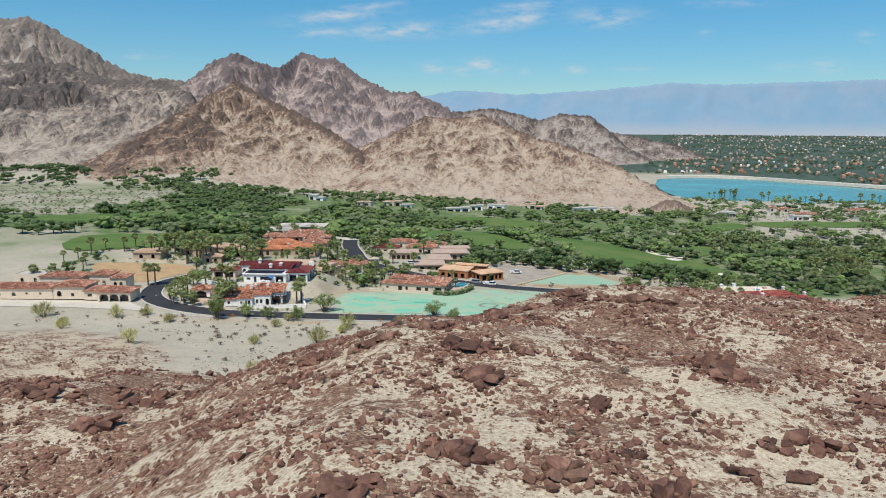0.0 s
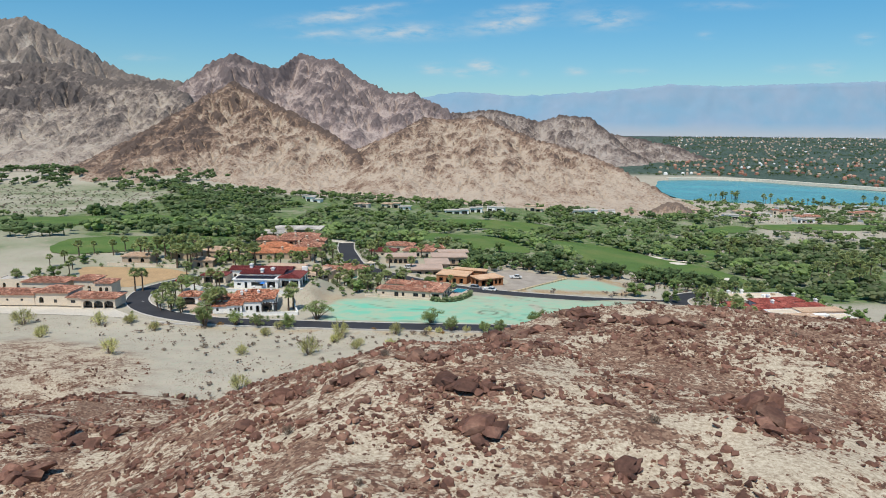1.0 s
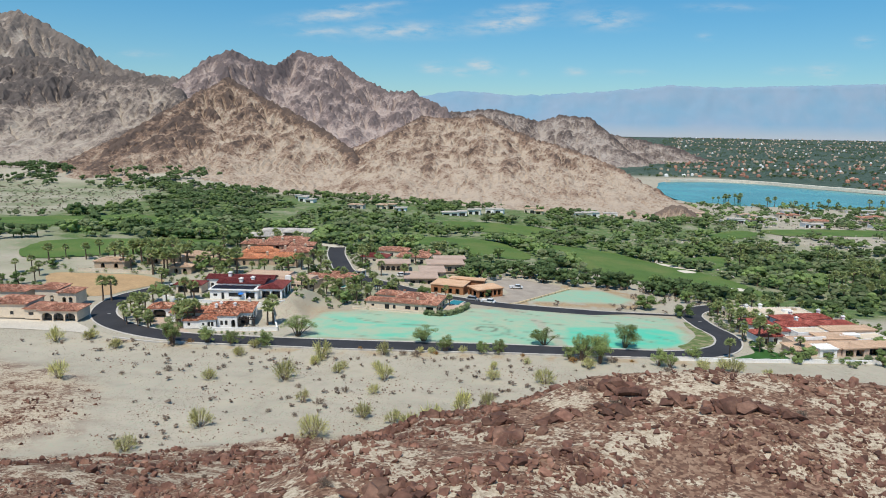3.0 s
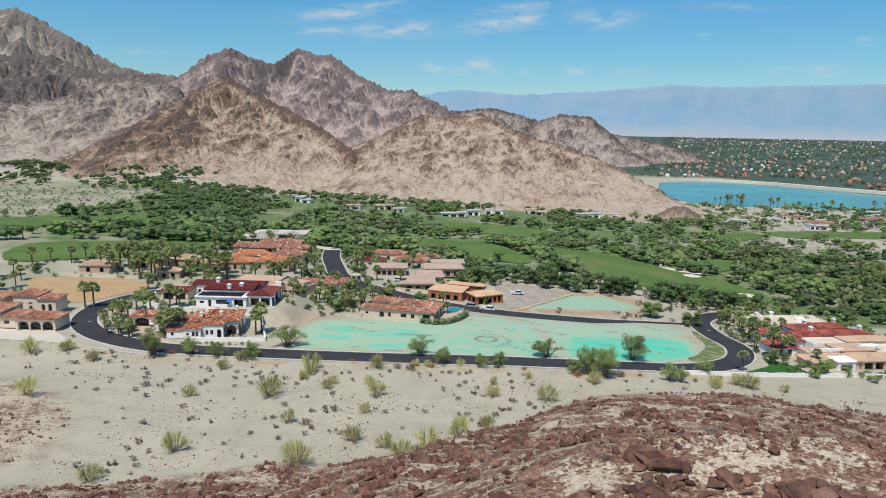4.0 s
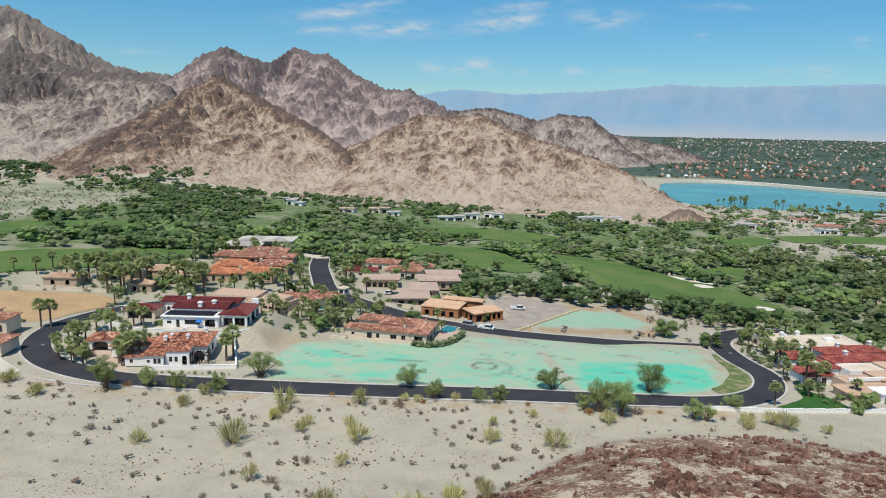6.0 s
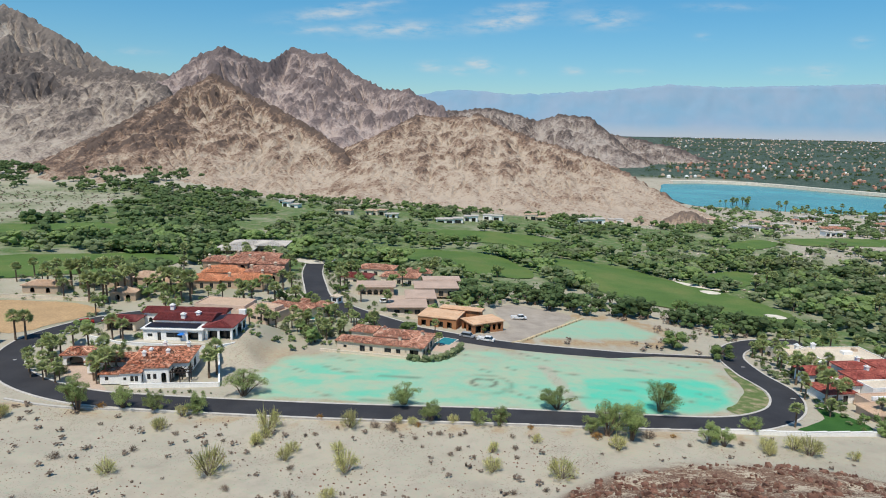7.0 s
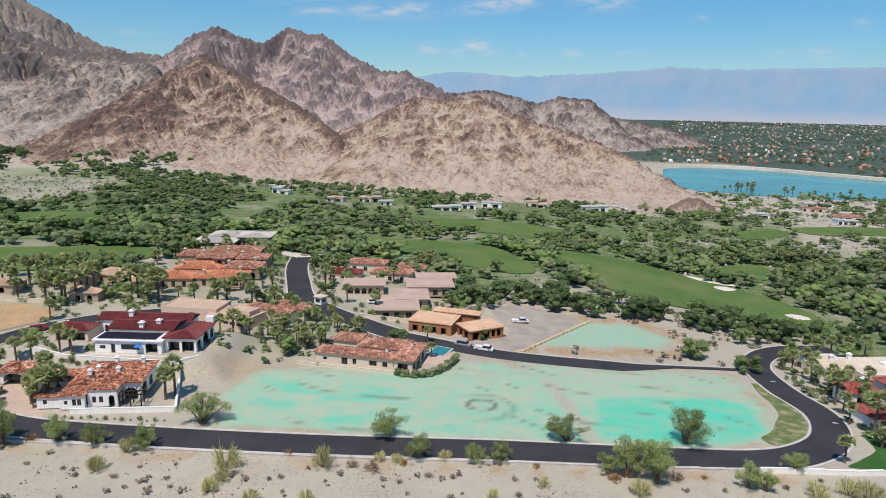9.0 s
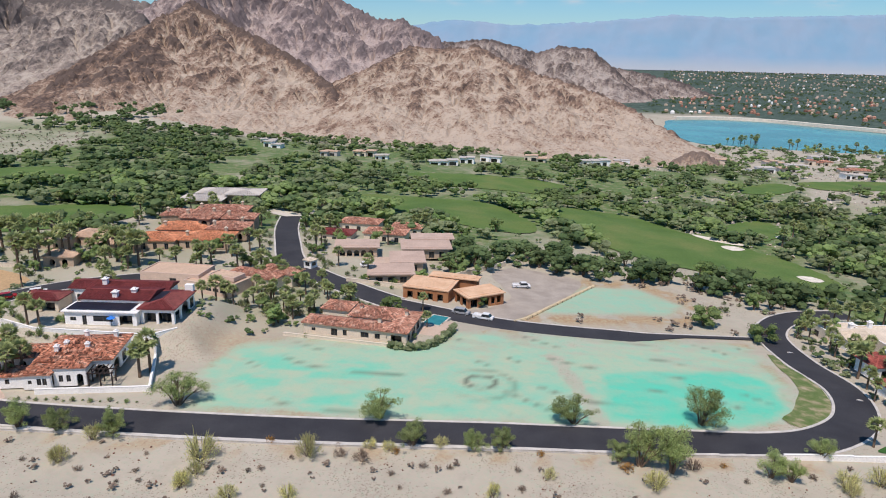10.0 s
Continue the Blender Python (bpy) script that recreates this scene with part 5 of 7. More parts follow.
BANK_PALMS = scatter_spots(26, (-85, -36, 158, 200), road_bank, (3.2, 6.0), 61)
strew(_palms, BANK_PALMS, "small fan palm in the planted bank below the road", "palm", "bank palms", 1.25, 23)
_oliveshrub = [bush(111 + i, M_OLIVE, "garden_shrub", 230, 0.06, 0.8) for i in range(2)]
strew(_oliveshrub, scatter_spots(60, (-85, -36, 158, 200), road_bank, (1.6, 3.4), 62) + scatter_spots(40, (-100, -55, 200, 280), lambda x, y: off_ways(x, y, 0.8) * (way_distance(ROAD_CUL[::3], x, y) < 14), (1.4, 3.0), 63), "pale olive desert shrub planted beside the road", "shrub", "roadside shrubs", 1.0, 24)
forest("undergrowth", 6, scatter_spots(300, (-200, -20, 150, 290), garden, (1.0, 2.4), 54) + scatter_spots(130, (76, 135, 116, 205), lambda x, y: off_ways(x, y, 1.0) * (np.hypot(x - 99, y - 146) > 14) * (np.hypot(x - 101, y - 175) > 10), (1.2, 2.6), 56), [M_LEAF, M_OLIVE, M_DARKLEAF], "low green planting between the houses", "bushes", 65, 60, 0.07)
forest("low_brush", 6, SMALL, M_DRY, "small grey-brown brush scattered over sand", "bushes", 55, 60, 0.09)
forest("woodland", 8, scatter_spots(280, (-250, 180, 262, 360), course, (5.5, 9.5), 37), [M_LEAF, M_DARKLEAF, M_LEAF, M_OLIVE], "green desert trees across the golf course", "trees", 5, 150, 0.055)
forest("woodland", 8, scatter_spots(900, (-420, 420, 345, 640), far_course, (4.5, 9.5), 41), [M_LEAF, M_DARKLEAF, M_LEAF, M_OLIVE], "far green desert trees across the golf course", "trees", 25, 56, 0.07)
forest("woodland", 6, scatter_spots(300, (105, 350, 196, 420), lambda x, y: clear_of(x, y, 3.0) * smooth(-0.35, 0.1, fbm(x / 25, y / 25, 2, 79)), (4, 8.5), 50), [M_DARKLEAF, M_DARKLEAF, M_OLIVE], "dark mesquite thicket below the houses", "trees", 35, 130, 0.055)
forest("woodland", 6, scatter_spots(150, (-250, 200, 262, 420), course, (4, 8), 39) + scatter_spots(170, (90, 320, 215, 420), lambda x, y: clear_of(x, y, 2.0) * smooth(-0.2, 0.3, fbm(x / 30, y / 30, 2, 78)), (4, 8), 40), [M_DARKLEAF, M_DARKLEAF, M_LEAF, M_OLIVE], "dark mesquite trees beside the fairways", "trees", 15, 130, 0.055)
forest("woodland", 6, scatter_spots(430, (-620, -120, 230, 640), left_woods, (5, 10), 42), M_DARKLEAF, "dark green trees along the mountain foot", "trees", 6, 56, 0.07)
forest("woodland", 6, scatter_spots(780, (70, 700, 300, 900), lake_side, (4, 9), 43), [M_DARKLEAF, M_DARKLEAF, M_LEAF, M_OLIVE], "dark scattered trees between golf course and lake", "trees", 7, 50, 0.08)
forest("scrub", 5, scatter_spots(1700, (-60, 700, 230, 930), lambda x, y: clear_of(x, y, 1.0) * (x > -0.05 * y + 10) * smooth(-0.3, 0.2, fbm(x / 30, y / 30, 3, 75)), (0.9, 2.6), 44), M_DARKLEAF, "low dark scrub on sandy ground", "bushes", 8, 22, 0.12)
forest("woodland", 6, scatter_spots(170, (-820, -330, 625, 735), lambda x, y: smooth(-0.3, 0.1, fbm(x / 50, y / 50, 2, 77)), (7, 12), 57), M_DARKLEAF, "dark trees in a row under the mountain", "trees", 66, 56, 0.07)
forest("scrub", 5, scatter_spots(1000, (-620, -296, 346, 620), lambda x, y: 1.0 * (poly_distance(GREY_FLAT, x, y) < 0), (0.9, 2.4), 58), [M_DRY, M_OLIVE], "low grey scrub on the stony flat", "bushes", 67, 22, 0.12)
forest("woodland", 6, scatter_spots(300, (320, 720, 540, 885), lambda x, y: clear_of(x, y, 2.0) * smooth(-0.35, 0.1, fbm(x / 45, y / 30, 3, 80)), (4, 8), 64), M_DARKLEAF, "dark trees along the near lake shore", "trees", 68, 50, 0.08)
forest("town_trees", 5, scatter_spots(5200, (300, 3600, 1250, 4700), lambda x, y: (poly_distance(LAKE, x, y) > 40) * ((y > 1520) | (x > 0.5 * y)) * (smooth(-0.3, 0.3, fbm(x / 160, y / 160, 2, 76))) * (x > 0.24 * y - 60) * (x < 0.8 * y + 200), (4, 9), 45), M_DARKLEAF, "far dark trees of the valley town", "trees", 9, 8, 0.2)


# ---- building kit ----
def add_box(bm, x0, y0, z0, x1, y1, z1):
    v = [bm.verts.new(p) for p in ((x0, y0, z0), (x1, y0, z0), (x1, y1, z0), (x0, y1, z0), (x0, y0, z1), (x1, y0, z1), (x1, y1, z1), (x0, y1, z1))]
    for f in ((3, 2, 1, 0), (4, 5, 6, 7), (0, 1, 5, 4), (1, 2, 6, 5), (2, 3, 7, 6), (3, 0, 4, 7)):
        bm.faces.new([v[i] for i in f])


def box_part(name, parent, mat, *boxes, label=""):
    bm = bmesh.new()
    for b in boxes:
        add_box(bm, *b)
    return part(name, bm, mat, parent, label)


def building(name, x, y, z, turn, label, category="house", group=""):
    ob = new(name)
    ob.matrix_basis = pose(x, y, z, 0, 0, turn)
    return tagged(ob, label, category, group)


def side_frame(side, x0, y0, x1, y1):
    """The pose of a wall's face: x along it as seen from outside, y inwards, origin at its left foot."""
    return {"s": (pose(x0, y0, 0), x1 - x0), "e": (pose(x1, y0, 0, 0, 0, 90), y1 - y0),
            "n": (pose(x1, y1, 0, 0, 0, 180), x1 - x0), "w": (pose(x0, y1, 0, 0, 0, 270), y1 - y0)}[side]


def walls(house, x0, y0, x1, y1, z0, z1, mat, openings=(), thick=0.3):
    """Four walls with real openings: openings are (side, from, to, sill, head, kind); kind is window, door, arch or gap."""
    for side in "senw":
        m, length = side_frame(side, x0, y0, x1, y1)
        holes = sorted([o[1:] for o in openings if o[0] == side])
        trim = thick if side in "ew" else 0.0
        bm = bmesh.new()
        cut_x = sorted({trim, length - trim, *(v for o in holes for v in o[:2])})
        cut_z = sorted({z0, z1, *(z0 + v for o in holes for v in o[2:4])})
        cut_x, cut_z = [v for v in cut_x if trim <= v <= length - trim], [v for v in cut_z if z0 <= v <= z1]
        nodes = {}

        def node(i, j, k):
            if (i, j, k) not in nodes:
                nodes[i, j, k] = bm.verts.new((cut_x[i], k * thick, cut_z[j]))
            return nodes[i, j, k]

        def solid(i, j):
            if not (0 <= i < len(cut_x) - 1 and 0 <= j < len(cut_z) - 1):
                return False
            u, w = (cut_x[i] + cut_x[i + 1]) / 2, (cut_z[j] + cut_z[j + 1]) / 2
            return not any(a < u < b and z0 + lo < w < z0 + hi for a, b, lo, hi, _ in holes)
        for i in range(len(cut_x) - 1):
            for j in range(len(cut_z) - 1):
                if solid(i, j):
                    bm.faces.new([node(i, j, 0), node(i + 1, j, 0), node(i + 1, j + 1, 0), node(i, j + 1, 0)])
                    bm.faces.new([node(i, j + 1, 1), node(i + 1, j + 1, 1), node(i + 1, j, 1), node(i, j, 1)])
                    for di, dj, p, q in ((-1, 0, (i, j), (i, j + 1)), (1, 0, (i + 1, j + 1), (i + 1, j)), (0, -1, (i + 1, j), (i, j)), (0, 1, (i, j + 1), (i + 1, j + 1))):
                        if not solid(i + di, j + dj):
                            bm.faces.new([node(*p, 0), node(*q, 0), node(*q, 1), node(*p, 1)])
        for a, b, sill, head, kind in holes:
            if kind == "arch":
                r, mid = (b - a) / 2, (a + b) / 2
                rise = min(r, head * 0.4)
                n = 8
                for k in range(n):
                    t0, t1 = math.pi * k / n, math.pi * (k + 1) / n
                    p = [(mid - r * math.cos(t0), z0 + head - rise + rise * math.sin(t0)), (mid - r * math.cos(t1), z0 + head - rise + rise * math.sin(t1))]
                    q = [bm.verts.new((u, w, v)) for w in (0.004, thick - 0.004) for u, v in (p[0], p[1], (p[1][0], z0 + head), (p[0][0], z0 + head))]
                    for f in ((0, 1, 2, 3), (7, 6, 5, 4), (0, 4, 5, 1)):
                        bm.faces.new([q[e] for e in f])
        bmesh.ops.remove_doubles(bm, verts=bm.verts, dist=0.005)
        bmesh.ops.transform(bm, matrix=m, verts=bm.verts)
        part("wall", bm, mat, house)
        for a, b, sill, head, kind in holes:
            if kind in ("window", "door"):
                w = building_window(house, m, a, b, z0 + sill, z0 + head, kind, thick)
            elif kind in ("gap", "arch"):
                # dark glass panel set back behind every gap and arch
                bm = bmesh.new()
                add_box(bm, a, thick + 1.6, z0 + 0.02, b, thick + 1.7, z0 + head)
                bmesh.ops.transform(bm, matrix=m, verts=bm.verts)
                part("inner_door", bm, M_GLASS, house)


def building_window(house, m, a, b, low, high, kind, thick):
    bm = bmesh.new()
    e = 0.07
    for bx in ((a, low, a + e, high), (b - e, low, b, high), (a + e, low, b - e, low + e), (a + e, high - e, b - e, high), ((a + b) / 2 - e / 2, low + e, (a + b) / 2 + e / 2, high - e)):
        add_box(bm, bx[0], 0.08, bx[1], bx[2], 0.18, bx[3])
    bmesh.ops.transform(bm, matrix=m, verts=bm.verts)
    w = part(kind, bm, M_FRAME, house)
    bm = bmesh.new()
    add_box(bm, a + e, 0.12, low + e, b - e, 0.15, high - e)
    bmesh.ops.transform(bm, matrix=m, verts=bm.verts)
    part("pane", bm, M_GLASS, w)
    return w


M_FRAME = plain("window_frame_paint", (0.10, 0.085, 0.075), 0.5, 2.0, 0.1, bump=0)
M_CAP = plain("chimney_cap_stucco", (0.72, 0.62, 0.5), 0.85, 0.6, 0.06)
M_TIMBER = plain("dark_stained_timber", (0.045, 0.032, 0.028), 0.6, 1.0, 0.2)
M_PAVING = plain("pink_paving", (0.52, 0.40, 0.32), 0.85, 0.15, 0.08, fine=20)
M_CONCRETE = plain("pale_concrete", (0.60, 0.55, 0.47), 0.85, 0.12, 0.08, fine=20)
M_POOL = plain("pool_water", (0.03, 0.22, 0.23), 0.08, 0.5, 0.15, bump=0.05, spec=0.5)
M_STONE = material("warm_stone", [(0.3, (0.24, 0.17, 0.12)), (0.7, (0.42, 0.31, 0.22))], scale=0.8, rough=0.9, fine=6, bump=0.6)


M_PALEROOF = plain("pale_membrane_roof", (0.68, 0.58, 0.46), 0.85, 0.2, 0.1)


def flat_roof(house, x0, y0, x1, y1, z, mat, wall_mat, parapet=0.5):
    box_part("roof", house, mat, (x0 + 0.29, y0 + 0.29, z - 0.6, x1 - 0.29, y1 - 0.29, z - 0.25))
    t = 0.32
    box_part("parapet", house, wall_mat, (x0 - 0.02, y0 - 0.02, z, x1 + 0.02, y0 + t, z + 0.02), (x0 - 0.02, y1 - t, z, x1 + 0.02, y1 + 0.02, z + 0.02),
             (x0 - 0.02, y0 + t, z, x0 + t, y1 - t, z + 0.02), (x1 - t, y0 + t, z, x1 + 0.02, y1 - t, z + 0.02))


def eave_roof(house, x0, y0, x1, y1, z, mat, over=0.9, thick=0.35):
    """A flat slab roof with a wide overhang and a slightly raised middle."""
    bm = bmesh.new()
    add_box(bm, x0 - over, y0 - over, z, x1 + over, y1 + over, z + thick)
    add_box(bm, x0 + 0.6, y0 + 0.6, z + thick, x1 - 0.6, y1 - 0.6, z + thick + 0.12)
    return part("roof", bm, mat, house)


def tile_roof(house, x0, y0, x1, y1, z, mat, pitch=0.36, kind="hip", over=0.5, tile=0.36, gable_mat=None):
    """A pitched roof of barrel tiles over a boarded core; the ridge runs along the longer side."""
    x0, y0, x1, y1 = x0 - over, y0 - over, x1 + over, y1 + over
    along = (x1 - x0) >= (y1 - y0)
    length, width = (x1 - x0, y1 - y0) if along else (y1 - y0, x1 - x0)
    m = pose((x0 + x1) / 2, (y0 + y1) / 2, z, 0, 0, 0 if along else 90)
    hl, hw = length / 2, width / 2
    top = hw * pitch
    run = hl - hw if kind == "hip" else hl
    pts = [(-hl, -hw, 0), (hl, -hw, 0), (hl, hw, 0), (-hl, hw, 0), (-run, 0, top), (run, 0, top)]
    bm = bmesh.new()
    lo = [bm.verts.new((p[0], p[1], p[2] - 0.14)) for p in pts[:4]]
    hi = [bm.verts.new(p) for p in pts]
    bm.faces.new(lo[::-1])
    for i in range(4):
        bm.faces.new((lo[i], lo[(i + 1) % 4], hi[(i + 1) % 4], hi[i]))
    for f in ((0, 1, 5, 4), (1, 2, 5), (2, 3, 4, 5), (3, 0, 4)):
        bm.faces.new([hi[i] for i in f])
    bmesh.ops.transform(bm, matrix=m, verts=bm.verts)
    roof = part("roof", bm, gable_mat or mat, house)
    # tiles
    verts, faces = [], []
    slope = math.hypot(hw, top)
    planes = [(Vector((-hl, -hw, 0)), Vector((1, 0, 0)), Vector((0, hw, top)) / slope, length, slope), (Vector((hl, hw, 0)), Vector((-1, 0, 0)), Vector((0, -hw, top)) / slope, length, slope)]
    cut = (hl - run) / slope
    if kind == "hip":
        planes += [(Vector((hl, -hw, 0)), Vector((0, 1, 0)), Vector((-hw, 0, top)) / slope, width, slope), (Vector((-hl, hw, 0)), Vector((0, -1, 0)), Vector((hw, 0, top)) / slope, width, slope)]
    rng = random.Random(int(abs(x0 * 7 + y0 * 3)) + 1)
    for k, (a, u, v, lng, slp) in enumerate(planes):
        n = u.cross(v)
        c = cut if k < 2 else hw / slope
        rows = int(slp / (tile * 1.25))
        for r in range(rows):
            s0, s1 = slp * r / rows, slp * (r + 1.12) / rows
            lo_u, hi_u = s0 * c, lng - s0 * c
            num = int((hi_u - lo_u) / tile)
            if num < 1:
                continue
            st = (hi_u - lo_u) / num
            for j in range(num):
                w0, w1 = lo_u + st * j, lo_u + st * (j + 0.86)
                lift = rng.uniform(0.0, 0.025)
                i = len(verts)
                for s, h in ((s0, 0.05 + lift), (min(s1, slp), 0.01)):
                    for w, hh in ((w0, 0.01), ((w0 + w1) / 2, tile * 0.32), (w1, 0.01)):
                        verts.append(tuple(m @ (a + u * w + v * s + n * (h + hh))))
                faces += [(i, i + 1, i + 4, i + 3), (i + 1, i + 2, i + 5, i + 4), (i, i + 2, i + 1)]
    caps = [(pts[4], pts[5])] + ([(pts[0], pts[4]), (pts[3], pts[4]), (pts[1], pts[5]), (pts[2], pts[5])] if kind == "hip" else [])
    for p, q in caps:
        cv, cf = [], []
        limb(cv, cf, Vector(p) + Vector((0, 0, 0.04)), Vector(q) + Vector((0, 0, 0.04)), 0.13, 0.13, 6)
        i = len(verts)
        verts += [tuple(m @ Vector(w)) for w in cv]
        faces += [tuple(i + e for e in f) for f in cf]
    tagged(mesh_object("roof_tiles", verts, faces, mat, roof), kind="stuff")
    return roof


def chimney(house, x, y, z, h, mat, cap, w=0.7):
    c = box_part("chimney", house, mat, (x - w / 2, y - w / 2, z, x + w / 2, y + w / 2, z + h))
    box_part("cap", c, cap, (x - w * 0.7, y - w * 0.7, z + h, x + w * 0.7, y + w * 0.7, z + h + 0.15), (x - w * 0.35, y - w * 0.35, z + h + 0.15, x + w * 0.35, y + w * 0.35, z + h + 0.45))


def windows_row(side, start, end, n, width, sill, head, kind="window"):
    step = (end - start) / n
    return [(side, start + step * (i + 0.5) - width / 2, start + step * (i + 0.5) + width / 2, sill, head, kind) for i in range(n)]


# ---- white hacienda ----
h = building("house", -85.2, 127.2, 0.0, 12, "white stucco hacienda with mottled clay tile roofs")
walls(h, -7.5, -5, 6.5, 7, 0, 4.0, M_WHITE, [("s", 10.6, 13.4, 0, 2.7, "arch"), ("e", 1, 4.5, 0, 2.9, "arch"), ("e", 6, 8.5, 0.3, 2.6, "window"), ("w", 3, 5, 0.9, 2.2, "window")])
tile_roof(h, -7.5, -5, 6.5, 7, 4.0, M_MOTTLED, 0.3)
walls(h, -8.4, -9.4, -3.4, -5.2, 0, 3.1, M_WHITE, [("s", 0.9, 1.6, 1.1, 1.9, "window"), ("s", 2.5, 3.3, 0.8, 2.2, "window"), ("s", 3.5, 4.3, 0.8, 2.2, "window"), ("e", 0.8, 1.8, 0.3, 2.3, "window")])
tile_roof(h, -8.4, -9.4, -3.4, -4.2, 3.1, M_MOTTLED, 0.3, over=0.35)
walls(h, -3.2, -8.4, 2.8, -5.2, 0, 3.9, M_WHITE, [("s", 0.9, 1.7, 0.9, 2.3, "window"), ("s", 2.3, 3.1, 0.9, 2.3, "window"), ("s", 4.2, 5.4, 0, 2.5, "arch"), ("e", 0.8, 2.4, 0, 2.6, "arch")])
tile_roof(h, -3.2, -8.4, 2.8, -1.0, 3.9, M_MOTTLED, 0.3, "hip", over=0.3)
walls(h, -13.2, -8.6, -8.6, -4.4, 0, 2.6, M_WHITE, [("s", 1.2, 2.0, 0.9, 1.9, "window"), ("w", 1.4, 2.4, 0.9, 1.9, "window")])
tile_roof(h, -13.2, -8.6, -8.6, -4.4, 2.6, M_MOTTLED, 0.3, over=0.35)
walls(h, -19, -1, -7.7, 5, 0, 3.1, M_WHITE, windows_row("s", 0.8, 10.5, 4, 1.4, 0.1, 2.3, "arch"))
tile_roof(h, -19, -1, -7.7, 5, 3.1, M_MOTTLED)
for cx, cy in ((-4.5, -2.5), (-3.4, -0.5), (-1.5, 5), (4.5, 4.5), (1.0, -1.5)):
    chimney(h, cx, cy, 4.2, 1.7, M_WHITE, M_WHITE, 0.75)
box_part("pergola", h, M_TIMBER, (3.1, -9, 2.6, 8.1, -8.8, 2.8), (3.1, -7, 2.6, 8.1, -6.8, 2.8), *[(3.2 + 0.9 * k, -9.4, 2.8, 3.35 + 0.9 * k, -5.2, 2.95) for k in range(6)],
         *[(px, py, 0, px + 0.22, py + 0.22, 2.6) for px in (3.2, 5.4, 7.6) for py in (-9, -7)])
h = building("garage", -110.8, 130.5, 0.0, 12, "white stucco garage with clay tile roof", "garage")
walls(h, -3.2, -3, 3.2, 3, 0, 2.8, M_WHITE, [("s", 1.0, 5.2, 0, 2.3, "arch")])
tile_roof(h, -3.2, -3, 3.2, 3, 2.8, M_MOTTLED, kind="hip")


def garden_wall(points, z0, height, mat, label, thick=0.35):
    """A low wall along plan points, stepped down the ground."""
    ob = new("garden_wall")
    for (ax, ay), (bx, by) in zip(points, points[1:]):
        n = max(1, int(math.hypot(bx - ax, by - ay) / 5))
        for k in range(n):
            p, q = Vector((ax + (bx - ax) * k / n, ay + (by - ay) * k / n, 0)), Vector((ax + (bx - ax) * (k + 1) / n, ay + (by - ay) * (k + 1) / n, 0))
            g = z0 if z0 is not None else max(ground_z(p.x, p.y), ground_z(q.x, q.y))
            low = min(ground_z(p.x, p.y), ground_z(q.x, q.y), g) - 0.4
            bm = bmesh.new()
            ln = (q - p).length
            add_box(bm, 0, -thick / 2, low, ln - 0.01, thick / 2, g + height)
            add_box(bm, 0, -thick / 2 - 0.05, g + height, ln - 0.01, thick / 2 + 0.05, g + height + 0.07)
            bmesh.ops.transform(bm, matrix=pose(p.x, p.y, 0, 0, 0, math.degrees(math.atan2(q.y - p.y, q.x - p.x))), verts=bm.verts)
            part("wall_panel", bm, mat, ob)
    return tagged(ob, label, "wall")


garden_wall([(-88.5, 115.2), (-68, 119.5), (-76.5, 139)], None, 1.1, M_WHITE, "white stucco garden wall round the hacienda terrace")

# ---- white house with dark red roofs, on its raised plot ----
h = building("house", -90, 150, 2.75, 4, "large white stucco house with dark red roofs")
walls(h, -10, -7.5, 6.5, -2.2, 0, 3.2, M_WHITE, [("s", 1.2, 2.6, 1.0, 1.9, "window"), ("s", 4, 5, 0, 2.3, "door"), ("s", 6.5, 11, 0.9, 2.3, "window"), ("s", 12.5, 15.5, 0, 2.5, "gap")])
h_solar = eave_roof(h, -10, -7.5, 6.5, -2.2, 3.2, M_WHITE, 0.5, 0.25)
sp = new("solar_array")
sp.parent = h
for i in range(12):
    for j in range(3):
        box_part("solar_panel", sp, M_SOLAR, (-9.6 + 1.22 * i, -7.2 + 1.55 * j, 3.66, -9.6 + 1.22 * i + 1.18, -7.2 + 1.55 * j + 1.5, 3.72))
walls(h, -9, -2.0, 7, 6, 0, 4.4, M_WHITE, [("w", 2, 3, 1, 2, "window")])
tile_roof(h, -9, -2.0, 7, 6, 4.4, M_REDTILE, 0.22, "gable", gable_mat=M_REDTILE)
walls(h, 6.7, -6, 14.5, 6.5, 0, 3.8, M_WHITE, [("s", 0.8, 3.6, 0, 2.7, "gap"), ("s", 4.2, 7.2, 0, 2.8, "gap"), ("e", 0.8, 3.6, 0, 2.7, "gap"), ("e", 4.6, 8.6, 0, 3.2, "arch"), ("e", 9.6, 11.8, 0.3, 2.8, "window")])
tile_roof(h, 6.7, -6, 14.5, 6.5, 3.8, M_REDTILE, 0.22, "hip")
wing = [(7.2, -3.2, 4.04), (10.2, -1.6, 4.68), (10.2, 3.4, 4.68), (7.2, 4.6, 4.04)]
mesh_object("solar_panel", [(x, y, z + up) for up in (0.1, 0.18) for x, y, z in wing], [(3, 2, 1, 0), (4, 5, 6, 7), (0, 1, 5, 4), (1, 2, 6, 5), (2, 3, 7, 6), (3, 0, 4, 7)], M_SOLAR, sp)
box_part("pillar", h, M_WHITE, (12.6, 5.8, 3.0, 14.6, 7.0, 5.6))
walls(h, -16, 6.3, 8, 12.5, 0, 4.0, M_WHITE, windows_row("s", 0.5, 6, 2, 1.1, 0.4, 2.4, "arch"))
tile_roof(h, -16, 6.3, 8, 12.5, 4.0, M_REDTILE, 0.26, "gable", gable_mat=M_REDTILE)
